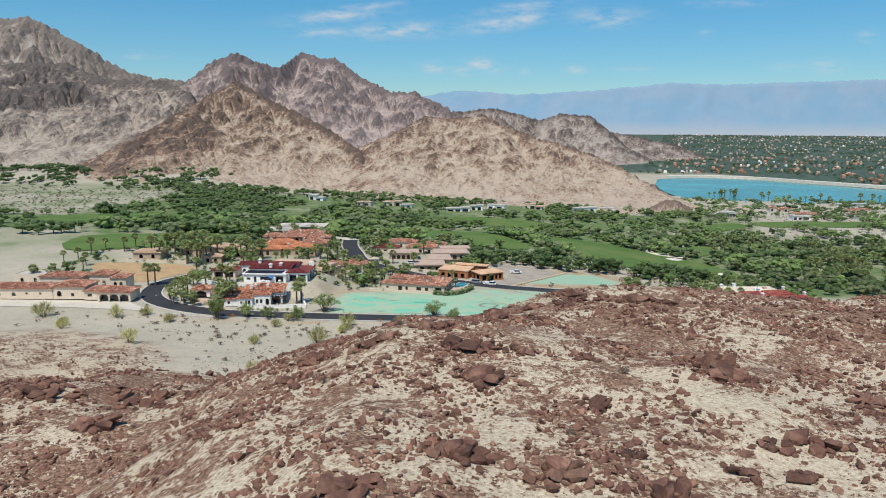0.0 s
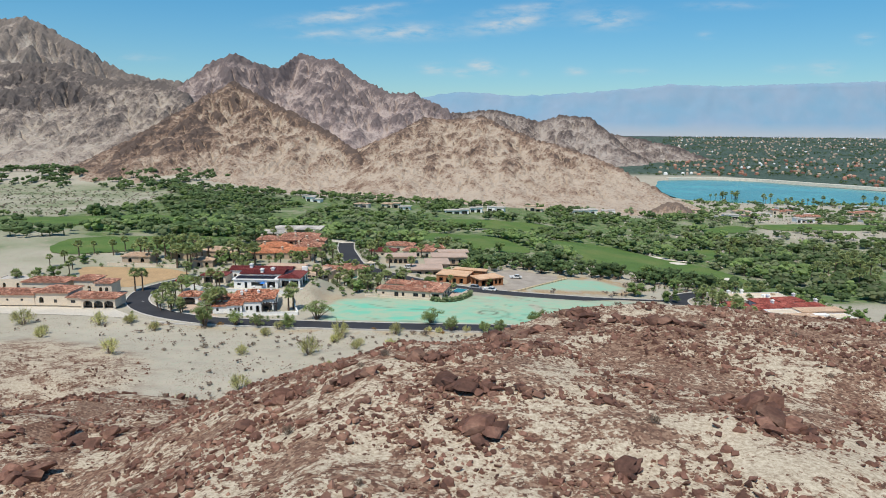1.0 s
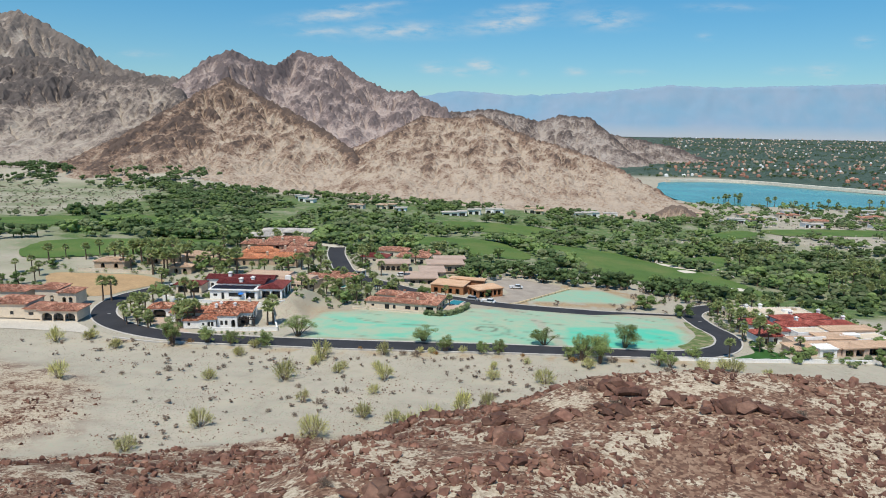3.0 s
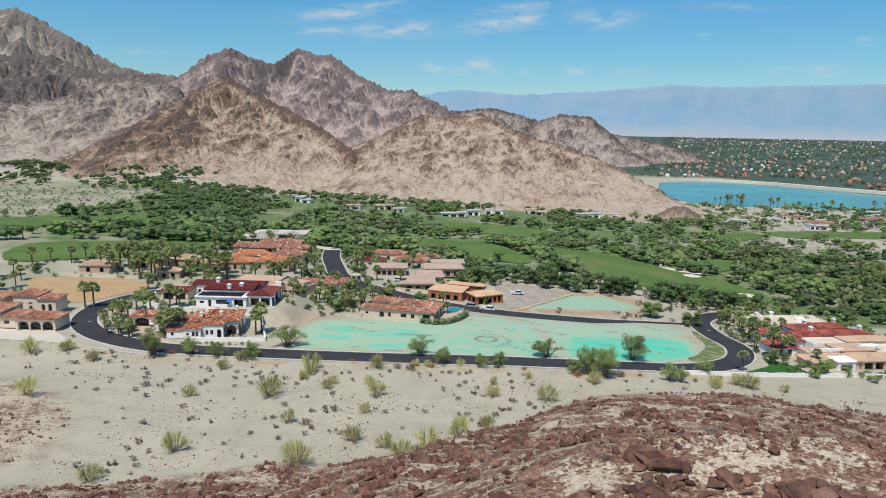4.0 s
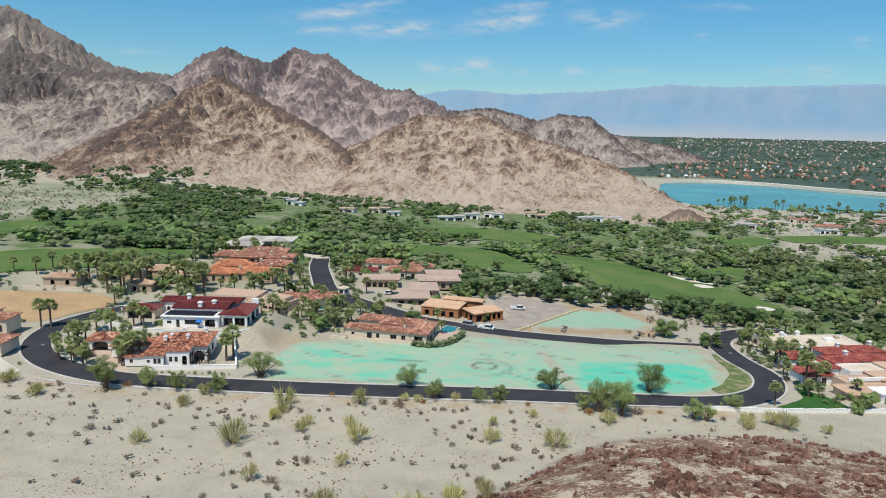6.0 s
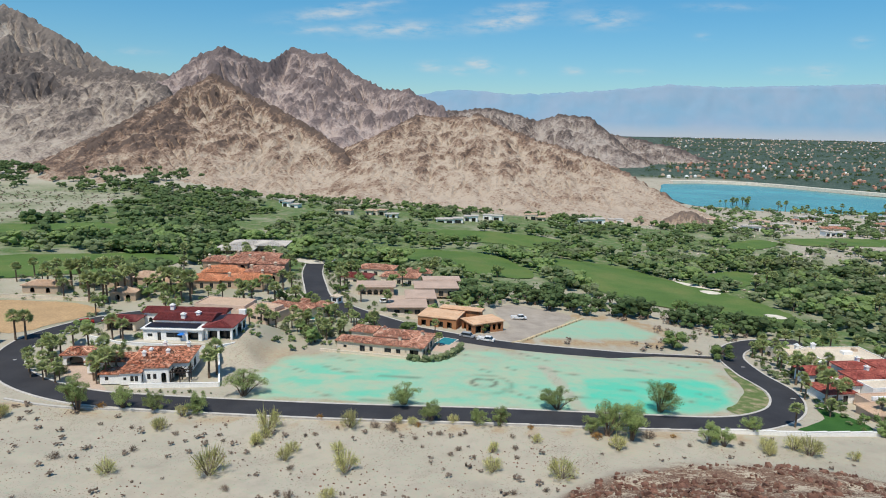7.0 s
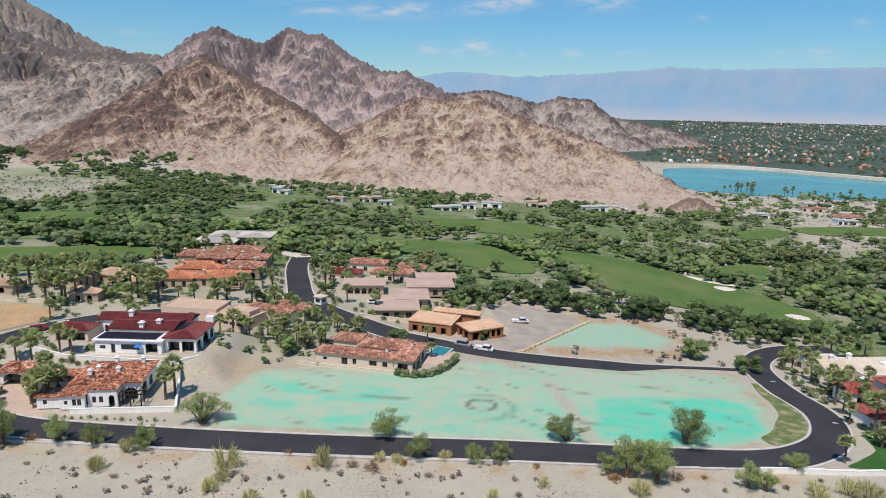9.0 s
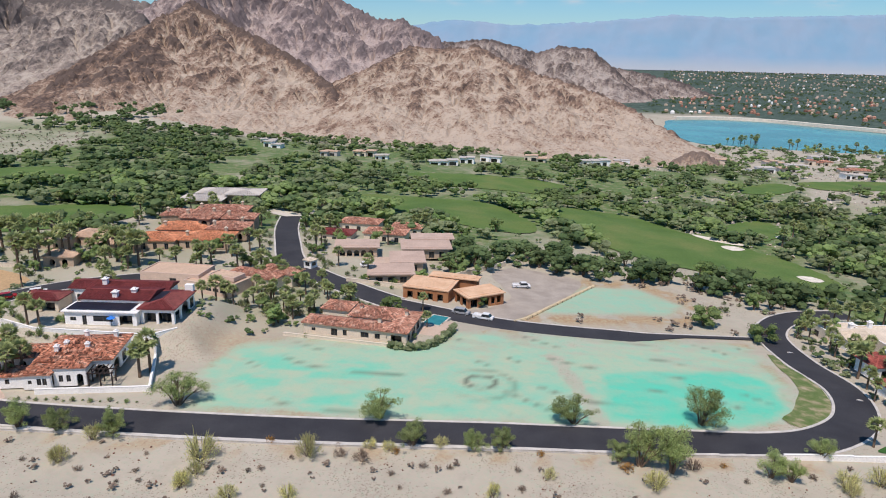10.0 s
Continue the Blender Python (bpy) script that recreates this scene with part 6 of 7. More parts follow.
for cx, cy in ((-1, -1.2), (2.5, 1), (-8, 8)):
    chimney(h, cx, cy, 4.4, 1.5, M_WHITE, M_WHITE, 1.1)
walls(h, -25, 0, -15.8, 6, 0, 3.0, M_CREAM, [("s", 0.8, 4.2, 0, 2.3, "gap"), ("s", 5.0, 8.4, 0, 2.3, "gap")])
tile_roof(h, -25, 0, -15.8, 6, 3.0, M_REDTILE, 0.25, "hip")
garden_wall([(-117, 143.0), (-105, 138.6), (-77.5, 138.4), (-73.5, 143)], 2.0, 1.0, M_WHITE, "white stucco retaining wall below the house")
box_part("terrace", h, M_CONCRETE, (-14, -9.4, -0.6, 15.5, -7.7, 0.03))
umbrella = building("sun_umbrella", -88.5, 141.95, 2.78, 10, "folded-out blue sun umbrella on a white terrace", "umbrella")
bm = bmesh.new()
bmesh.ops.create_cone(bm, cap_ends=True, segments=8, radius1=1.0, radius2=0.05, depth=0.5, matrix=Matrix.Translation((0, 0, 2.3)))
part("canopy", bm, plain("blue_canvas", (0.03, 0.2, 0.65), 0.8), umbrella)
bm = bmesh.new()
bmesh.ops.create_cone(bm, cap_ends=True, segments=6, radius1=0.04, radius2=0.04, depth=2.2, matrix=Matrix.Translation((0, 0, 1.1)))
part("pole", bm, M_FRAME, umbrella)

# ---- cream house with clay tiles beside the plot ----
h = building("house", -35.5, 158.5, -2.0, -8, "cream stucco house with weathered clay tile roofs")
walls(h, -11.5, -5.5, 9.5, -0.5, 0, 3.2, M_CREAM, [("s", 2, 3, 1.2, 2.0, "window"), ("s", 7, 8.6, 0.5, 2.3, "window"), ("s", 10, 11, 0.8, 2.2, "window"), ("s", 14.5, 16.5, 0.9, 2.2, "window"), ("s", 18, 19.3, 0.9, 2.2, "window")])
tile_roof(h, -11.5, -5.5, 9.5, -0.5, 3.2, M_TILE, 0.3)
walls(h, 9.7, -6, 14.5, 7.5, 0, 3.4, M_CREAM, [("s", 1, 3.6, 0, 2.5, "gap"), ("e", 1, 3, 0, 2.4, "door"), ("e", 4.5, 7.5, 0.3, 2.4, "window"), ("e", 9, 11.5, 0.3, 2.4, "window")])
tile_roof(h, 9.7, -6, 14.5, 7.5, 3.4, M_TILE, 0.3)
walls(h, -2, 0.8, 9.4, 8, 0, 3.6, M_CREAM, [])
tile_roof(h, -2, 0.8, 9.4, 8, 3.6, M_TILE, 0.3)
walls(h, -11, 5, -4, 11, 0, 3.0, M_CREAM, [])
tile_roof(h, -11, 5, -4, 11, 3.0, M_TILE, 0.3)
for cx, cy in ((7, -3), (0, 4), (12, 3)):
    chimney(h, cx, cy, 3.6, 1.7, M_CREAM, M_TILE, 0.8)
garden_wall([(-52, 152.2), (-24, 148.8)], None, 0.7, M_CREAM, "low cream wall in front of the tiled house")
box_part("pool_deck", h, M_PAVING, (15, -4, -0.4, 22, 12, 0.02))
pool = building("swimming_pool", -16.6, 168.2, -2.6, -20, "small turquoise swimming pool beside the cream house", "pool")
box_part("basin", pool, M_CONCRETE, (-2.6, -3.4, -0.4, 2.6, 3.4, 0.62))
box_part("pool_surface", pool, M_POOL, (-2.2, -3.0, 0.3, 2.2, 3.0, 0.66))

# ---- unfinished timber house ----
h = building("unfinished_house", -20, 190.5, -3.4, -12, "unfinished house clad in orange sheathing boards")
walls(h, -7, -5.5, 6.5, 5, 0, 3.7, M_OSB, windows_row("s", 0.6, 12.6, 4, 1.6, 0.2, 2.6, "gap"))
eave_roof(h, -7, -5.5, 6.5, 5, 3.7, M_DECK, 0.25, 0.3)
walls(h, -2, 5.2, 12, 8.5, 0, 4.3, M_OSB, [])
eave_roof(h, -2, 5.2, 12, 8.5, 4.3, M_DECK, 0.6, 0.3)
h = building("unfinished_house", -6.6, 186.4, -3.5, 33, "open timber wing with orange sheathing and flat decking")
walls(h, -5.5, -4.2, 6, 3.5, 0, 3.5, M_OSB, [("s", 0.8, 3.0, 0, 2.9, "gap"), ("s", 4.0, 6.6, 0, 2.9, "gap"), ("s", 7.4, 8.6, 0.8, 2.9, "gap"), ("s", 9.3, 10.6, 0.8, 2.9, "gap"), ("w", 1, 3, 0, 2.8, "gap"), ("w", 4, 6.4, 0, 2.8, "gap")])
eave_roof(h, -5.5, -4.2, 6, 3.5, 3.5, M_DECK, 0.4, 0.3)
garden_wall([(-16, 207.5), (1.5, 229)], None, 1.4, M_CREAM, "cream boundary wall behind the building plot")


def silt_fence():
    ob = new("straw_barrier")
    pts = [(3.5, 171.9), (6.5, 174.4), (29.8, 214)]
    for (ax, ay), (bx, by) in zip(pts, pts[1:]):
        n = max(1, int(math.hypot(bx - ax, by - ay) / 3))
        for k in range(n):
            p, q = (ax + (bx - ax) * k / n, ay + (by - ay) * k / n), (ax + (bx - ax) * (k + 1) / n, ay + (by - ay) * (k + 1) / n)
            z = (ground_z(*p) + ground_z(*q)) / 2
            ln = math.hypot(q[0] - p[0], q[1] - p[1])
            m = pose(p[0], p[1], z, 0, 0, math.degrees(math.atan2(q[1] - p[1], q[0] - p[0])))
            bm = bmesh.new()
            add_box(bm, 0, -0.5, -0.4, ln, 0.5, 0.3)
            add_box(bm, 0, -0.3, 0.3, ln, 0.3, 0.5)
            bmesh.ops.transform(bm, matrix=m, verts=bm.verts)
            part("straw_roll", bm, M_CLOTH, ob)
            bm = bmesh.new()
            add_box(bm, -0.05, -0.62, -0.4, 0.05, -0.505, 0.7)
            bmesh.ops.transform(bm, matrix=m, verts=bm.verts)
            part("stake", bm, M_TRUNK, ob)
    return tagged(ob, "staked straw rolls along the edge of the sprayed plot", "straw barrier")


M_CLOTH = plain("straw", (0.60, 0.49, 0.32), 0.9, 0.6)
silt_fence()

# ---- tan flat-roofed house ----
h = building("house", -94, 187, -2.0, -3, "tan flat-roofed modern house with stepped parapets")
walls(h, -10, -4.5, 8, 5.5, 0, 4.2, M_PINK, [("s", 9, 11, 1.8, 2.8, "window")])
flat_roof(h, -10, -4.5, 8, 5.5, 4.2, M_TANROOF, M_PINK)
h = building("house", -79.5, 182.5, -2.2, -18, "tan flat-roofed wing with a band of windows")
walls(h, -9, -5.5, 6.5, 5, 0, 3.6, M_PINK, windows_row("s", 7.5, 15, 3, 2.0, 1.6, 2.6) + [("e", 1, 4, 1.4, 2.6, "window")])
flat_roof(h, -9, -5.5, 6.5, 5, 3.6, M_TANROOF, M_PINK)
walls(h, -4, -1, 5, 4, 3.62, 4.8, M_PINK, [])
flat_roof(h, -4, -1, 5, 4, 4.8, M_TANROOF, M_PINK)
walls(h, -3, 6, 13, 12, 0, 3.4, M_CREAM, [])
tile_roof(h, -3, 6, 13, 12, 3.4, M_TILE, 0.3)
walls(h, 4, 11, 16, 17, 0, 3.8, M_CREAM, [])
tile_roof(h, 4, 11, 16, 17, 3.8, M_TILE, 0.3)

# ---- villa with orange tile roofs ----
h = building("villa", -110, 240, -1.8, 8, "rambling villa with orange tile roofs and many chimneys", "villa")
for x0, y0, x1, y1, hh, mat, roof in ((-17, -22, -4, -11, 3.6, M_TAN, M_ORANGE), (-3, -20, 14, -9, 3.4, M_TAN, M_ORANGE), (-14, -9, 2, 2, 4.2, M_TAN, M_ORANGE), (3, -8, 17, 3, 4.2, M_STONE, M_TILE),
                                      (-10, 4, 4, 13, 5.5, M_STONE, M_TILE), (5, 5, 17, 14, 5.0, M_STONE, M_TILE), (-20, 12, -9, 22, 4.5, M_STONE, M_TILE), (-8, 15, 12, 25, 5.6, M_STONE, M_TILE)):
    walls(h, x0, y0, x1, y1, 0, hh, mat, windows_row("s", 0.8, x1 - x0 - 0.8, max(2, int((x1 - x0) / 3.5)), 1.3, 0.5, 2.6, "arch" if mat is M_STONE else "window"))
    tile_roof(h, x0, y0, x1, y1, hh, roof, 0.3, tile=0.45)
    chimney(h, x0 + 2.2, y0 + 2.6, hh + 0.4, 1.9, M_TAN, M_CAP, 0.9)
    if x1 - x0 > 13:
        chimney(h, x1 - 3, y1 - 3, hh + 0.4, 1.9, M_TAN, M_CAP, 0.9)
walls(h, -1, -3.8, 3.0, -0.6, 0, 7.0, M_STONE, [("s", 1.0, 3.0, 3.6, 6.3, "arch")])
tile_roof(h, -1, -3.8, 3.0, -0.6, 7.0, M_TILE, 0.3, tile=0.45)

# ---- grey low-slung house ----
h = building("house", -131, 309, -4.2, 6, "wide low house with pale grey roofs and stone walls")
for x0, y0, x1, y1, hh in ((-16, -14, 2, -2, 3.4), (-12, -1, 6, 12, 4.0), (3, -6, 17, 8, 4.6)):
    walls(h, x0, y0, x1, y1, 0, hh, M_STONE, windows_row("s", 0.8, x1 - x0 - 0.8, 3, 2.4, 0.2, 2.6))
    tile_roof(h, x0, y0, x1, y1, hh, M_GREYROOF, 0.12, tile=0.8, over=1.3)

# ---- brown flat-roofed compound ----
h = building("house", -41, 222, -3.6, 10, "low house with brown flat roofs round a paved court")
for x0, y0, x1, y1, hh, ops in ((-15, 6, -1, 15, 3.4, windows_row("s", 0.8, 13, 5, 1.8, 0, 2.4, "arch")), (-3, -24, 10, -14, 3.2, windows_row("s", 1, 12, 3, 2.0, 0.6, 2.4)), (8, 3, 24, 14, 3.6, windows_row("s", 1, 15, 4, 1.8, 0.4, 2.5)),
                                (4, -12, 14, 0, 3.3, windows_row("s", 1, 9, 2, 2.0, 0.4, 2.5)), (12, 15, 26, 22, 3.8, [])):
    walls(h, x0, y0, x1, y1, 0, hh, M_TAN, ops)
    eave_roof(h, x0, y0, x1, y1, hh, M_BROWNROOF, 0.9, 0.35)
box_part("court", h, M_PAVING, (-13, -13, -0.5, 3.5, 5.7, 0.03))
garden_wall([(-47, 197.5), (-27, 194.5)], None, 1.2, M_CREAM, "cream garden wall below the brown-roofed house")

# ---- red-tiled house behind the compound ----
h = building("house", -52, 262, -5.2, -4, "cream house with red-brown tile roofs and white gable")
for x0, y0, x1, y1, hh in ((-17, -14, -4, -6, 3.4), (-14, 4, 2, 13, 3.6), (0, -10, 16, -1, 3.6), (8, 2, 20, 10, 3.4)):
    walls(h, x0, y0, x1, y1, 0, hh, M_CREAM, windows_row("s", 0.8, x1 - x0 - 0.8, 3, 1.6, 0.5, 2.4))
    tile_roof(h, x0, y0, x1, y1, hh, M_REDTILE if x0 < -10 and y0 < 0 else M_TILE, 0.3, tile=0.45)

# ---- small tan houses among the palms ----
for x, y, w, d, turn in ((-169, 199, 13, 8, 5), (-152, 213, 16, 8, 8), (-141, 221, 12, 10, -5), (-136.5, 197, 9, 8, 10), (-128, 214, 9, 8, 0)):
    z = ground_z(x, y) - 0.2
    h = building("house", x, y, z, turn, "small tan stucco house among palm trees", "house", "tan houses")
    walls(h, -w / 2, -d / 2, w / 2, d / 2, 0, 3.2, M_TAN, windows_row("s", 0.8, w - 0.8, 2, 1.6, 0.4, 2.4, "arch"))
    tile_roof(h, -w / 2, -d / 2, w / 2, d / 2, 3.2, M_TANROOF, 0.28, tile=0.45)

garden_wall([(-178, 187.2), (-146, 189.4)], None, 1.3, M_CREAM, "long cream wall behind the bare building plot")

# ---- cream house with arched garage on the bend ----
h = building("house", -160, 124, 0.2, 6, "long cream stucco house with clay tile roofs and arched garage")
walls(h, -26, -6, -2.2, 2, 0, 3.9, M_CREAM, [("s", 4, 5, 1.2, 2.2, "window"), ("s", 9, 10.4, 1.0, 2.4, "arch"), ("s", 14, 14.8, 1.6, 2.4, "window"), ("s", 19, 19.8, 1.6, 2.4, "window")])
tile_roof(h, -26, -6, -2.2, 2, 3.9, M_TILE, 0.3)
walls(h, -2, -6, 9.5, 4, 0, 4.6, M_CREAM, [("s", 1.4, 3.0, 0.9, 3.0, "arch"), ("s", 6.5, 7.6, 1.0, 2.2, "window")])
tile_roof(h, -2, -6, 9.5, 4, 4.6, M_TILE, 0.3)
walls(h, 9.7, -7, 15, 1, 0, 3.3, M_CREAM, [("s", 1.2, 2.8, 1.2, 2.2, "window")])
tile_roof(h, 9.7, -7, 15, 1, 3.3, M_TILE, 0.3)
walls(h, 15.2, -8.5, 27, -0.5, 0, 3.3, M_CREAM, [("s", 0.7, 3.9, 0, 2.4, "arch"), ("s", 4.3, 7.5, 0, 2.4, "arch"), ("s", 7.9, 11.1, 0, 2.4, "arch")])
tile_roof(h, 15.2, -8.5, 27, -0.5, 3.3, M_TILE, 0.3)
for x0, y0, x1, y1, hh in ((-16, 10, 0, 18, 4.6), (2, 12, 10, 20, 5.0), (11, 10, 17, 17, 4.4), (-30, 16, -18, 24, 4.2)):
    walls(h, x0, y0, x1, y1, 0, hh, M_CREAM, windows_row("s", 0.8, x1 - x0 - 0.8, 2, 1.2, 0.5, 2.8, "arch"))
    if x0 > -25:
        tile_roof(h, x0, y0, x1, y1, hh, M_TILE, 0.3)
    else:
        flat_roof(h, x0, y0, x1, y1, hh, M_GREYROOF, M_CREAM)
drape("forecourt", [(-205, 104), (-180, 106), (-150, 108), (-131, 108), (-119, 107.5), (-124, 112), (-131, 117), (-134, 121), (-150, 119), (-200, 118)], 0.12, M_CONCRETE, "pale concrete forecourt of the cream house", "driveway", 3.0, 0.2)

# ---- houses on the outer bend ----
h = building("house", 97, 143.5, -4.0, 13, "pink stucco house with broad terraces and red tile roofs")
for x0, y0, x1, y1, hh, roof, ops in ((-13, -15, 2, -8.5, 2.9, "tan", windows_row("s", 8, 14.5, 1, 4.6, 0, 2.5, "gap")), (2.2, -15.6, 10, -8.5, 3.1, "tan", windows_row("s", 0.5, 7.4, 2, 2.6, 0, 2.5, "gap")),
                                      (10.2, -14.6, 24, -8.5, 2.9, "tan", windows_row("s", 1, 13, 3, 2.8, 0, 2.4, "gap")), (-9, -8.3, 1, -3, 3.3, "pink", windows_row("s", 1, 9, 2, 3.0, 2.2, 2.9)),
                                      (1.2, -8.3, 12, -2, 3.7, "tan", []), (12.2, -8.3, 24, -2, 3.4, "white", []), (-3, -1.8, 8, 4, 3.9, "white", []), (8.2, -1.8, 24, 3, 4.2, "tan", []),
                                      (-16, -2, -8, 5, 3.0, "red", windows_row("s", 0.8, 7, 2, 1.4, 0.5, 2.3)), (-7.8, 2, -3.3, 8, 3.4, "red", []), (-3, 4.5, 5, 10, 4.0, "red", windows_row("s", 1, 7, 2, 1.4, 2.0, 3.2)),
                                      (5.2, 4.2, 12, 9.5, 4.4, "red", windows_row("s", 1, 6, 2, 1.4, 2.0, 3.4)), (12.4, 4, 22, 10, 4.0, "red", windows_row("s", 1, 9, 3, 1.4, 2.0, 3.2)), (-1, 10.5, 7, 16, 4.4, "red", []),
                                      (8, 10, 17, 15.5, 4.8, "red", []), (-12, 10, -4, 16, 3.4, "red", windows_row("s", 0.8, 7, 2, 1.4, 0.5, 2.3))):
    walls(h, x0, y0, x1, y1, 0, hh, M_PINK if roof in ("pink", "tan") else M_WHITE, ops)
    if roof == "red":
        tile_roof(h, x0, y0, x1, y1, hh, M_CRIMSON, 0.32)
        if x1 - x0 > 7.5:
            chimney(h, x1 - 2, y1 - 2, hh + 0.3, 1.6, M_WHITE, M_WHITE, 0.9)
    elif roof == "tan":
        tile_roof(h, x0, y0, x1, y1, hh, M_TANROOF, 0.16, "hip", 0.5, 0.6)
    else:
        flat_roof(h, x0, y0, x1, y1, hh, M_TANROOF if roof == "pink" else M_PALEROOF, M_PINK if roof == "pink" else M_WHITE)
walls(h, -6, -16.5, -0.5, -15.2, 0, 3.4, M_WHITE, [("s", 1, 4.5, 0, 2.5, "gap")])
tile_roof(h, -6, -16.5, -0.5, -12, 3.4, M_WHITE, 0.3, "hip", 0.3, 0.5)
box_part("light_court", h, M_WHITE, (8, -6.5, 3.55, 15, -4, 4.3))
box_part("raised_wall", h, M_WHITE, (-8.5, -8.2, 3.55, 2, -7.6, 4.4))
h = building("house", 98, 176, -7.6, 10, "tan flat-roofed house with white upper storey")
walls(h, -4, -7, 16, 6, 0, 5.0, M_CREAM, windows_row("s", 1.0, 9, 3, 1.8, 1.6, 3.2))
flat_roof(h, -4, -7, 16, 6, 5.0, M_PALEROOF, M_WHITE)
box_part("roof_unit", h, M_WHITE, (6, -1, 4.76, 9, 1, 5.7))
box_part("roof_unit", h, M_TAN, (11.5, 2, 4.76, 12.7, 3.6, 5.5))
walls(h, -11, -2, -4.3, 4.5, 0, 4.6, M_WHITE, [("s", 0.8, 2.6, 1.8, 3.6, "window"), ("s", 3.4, 6, 1.0, 3.6, "gap")])
tile_roof(h, -11, -2, -4.3, 4.5, 4.6, M_PALEROOF, 0.3, "gable", tile=0.5)
walls(h, -12, 4.8, -1, 10.5, 0, 4.2, M_CREAM, [("w", 1, 3, 1.2, 2.8, "window")])
flat_roof(h, -12, 4.8, -1, 10.5, 4.2, M_PALEROOF, M_WHITE)
for cx, cy in ((-6, 4.0), (0, 5), (-1.5, -5)):
    chimney(h, cx, cy, 4.5, 1.8, M_WHITE, M_WHITE, 1.0)
walls(h, -9, -13, 0, -8, 0, 3.6, M_WHITE, windows_row("s", 0.8, 8, 3, 1.2, 1.2, 2.8))
tile_roof(h, -9, -13, 0, -8, 3.6, M_CRIMSON, 0.3)
garden_wall([(48, 111.2), (66, 113.2), (82, 116.6), (102, 121), (130, 127)], None, 0.9, M_WHITE, "long white stucco boundary wall beside the wash")
drape("lawn", [(66.5, 116.5), (73, 117), (84, 120), (83, 128), (78, 133), (76, 126), (71, 121)], 0.1, M_LAWN, "bright green garden lawn by the road bend", "lawn", 1.5, 0.3)
def beside(way, near, far):
    """The outline of a strip on the left of a way, from near to far metres off its middle, tapering at both ends."""
    pts = [Vector(p) for p in way]
    inner, outer = [], []
    for i, p in enumerate(pts):
        d = (pts[min(i + 1, len(pts) - 1)] - pts[max(i - 1, 0)]).normalized()
        k = 0.25 + 0.75 * math.sin(math.pi * min(1.0, 0.12 + 0.88 * i / (len(pts) - 1)) ** 0.8)
        inner.append(tuple(p + Vector((-d.y, d.x)) * near))
        outer.append(tuple(p + Vector((-d.y, d.x)) * (near + (far - near) * k)))
    return inner + outer[::-1]


drape("verge", beside([p for p in ROAD_LOOP if p[0] > 58 and 119 < p[1] < 167][::3], 4.35, 10.5), 0.1, M_VERGE, "rough green verge inside the road bend", "verge", 1.5, 0.4)
drape("bare_plot", BARE_PLOT, 0.1, plain("ochre_soil", (0.46, 0.31, 0.17), 0.95, 0.15, 0.12), "bare ochre building plot", "plot", 3.0, 0.8)
drape("driveway", [(-101, 112), (-93, 112.5), (-96, 116), (-103, 123), (-107, 128), (-113, 128.5), (-111, 123), (-104, 117)], 0.1, M_PAVING, "curved tan driveway to the hacienda", "driveway", 1.5, 0.2)
drape("gravel_yard", [(-12, 177), (3, 172.5), (26, 214), (12, 226), (2, 226), (-3, 214), (3, 195), (-3, 182)], 0.06, plain("grey_gravel", (0.38, 0.33, 0.28), 0.95, 0.2, 0.15, fine=20), "grey gravel yard of the building plot", "yard", 3.0, 0.6)


# ---- villas at the mountain foot ----
def far_villa(x, y, w, d, hh, mat):
    """Two or three joined blocks of uneven height, with deep terraces and a few wide windows."""
    rng = random.Random(int(x * 3 + y))
    h = building("villa", x, y, ground_z(x, y) - 0.3, (x * 7) % 24 - 12, "pale modern villa at the foot of the mountains", "villa", "far villas")
    x0 = -w / 2
    for k in range(3 if w > 15 else 2):
        ww = w / (3 if w > 15 else 2) * rng.uniform(0.8, 1.25)
        y0, up = -d / 2 + rng.uniform(-1.5, 2.0), hh * rng.uniform(0.75, 1.25)
        ops = [("s", ww * 0.12, ww * rng.uniform(0.45, 0.88), 0.1, up * 0.68, rng.choice(("gap", "window", "window")))] if ww > 3 else []
        walls(h, x0, y0, x0 + ww, d / 2, 0, up, mat, ops)
        if mat is M_CREAM and w > 20:
            tile_roof(h, x0, y0, x0 + ww, d / 2, up, M_TILE, 0.25, tile=0.8)
        else:
            eave_roof(h, x0, y0, x0 + ww, d / 2, up, M_GREYROOF if mat is M_WHITE else M_TANROOF, rng.uniform(0.3, 1.2), 0.3)
        x0 += ww + 0.1


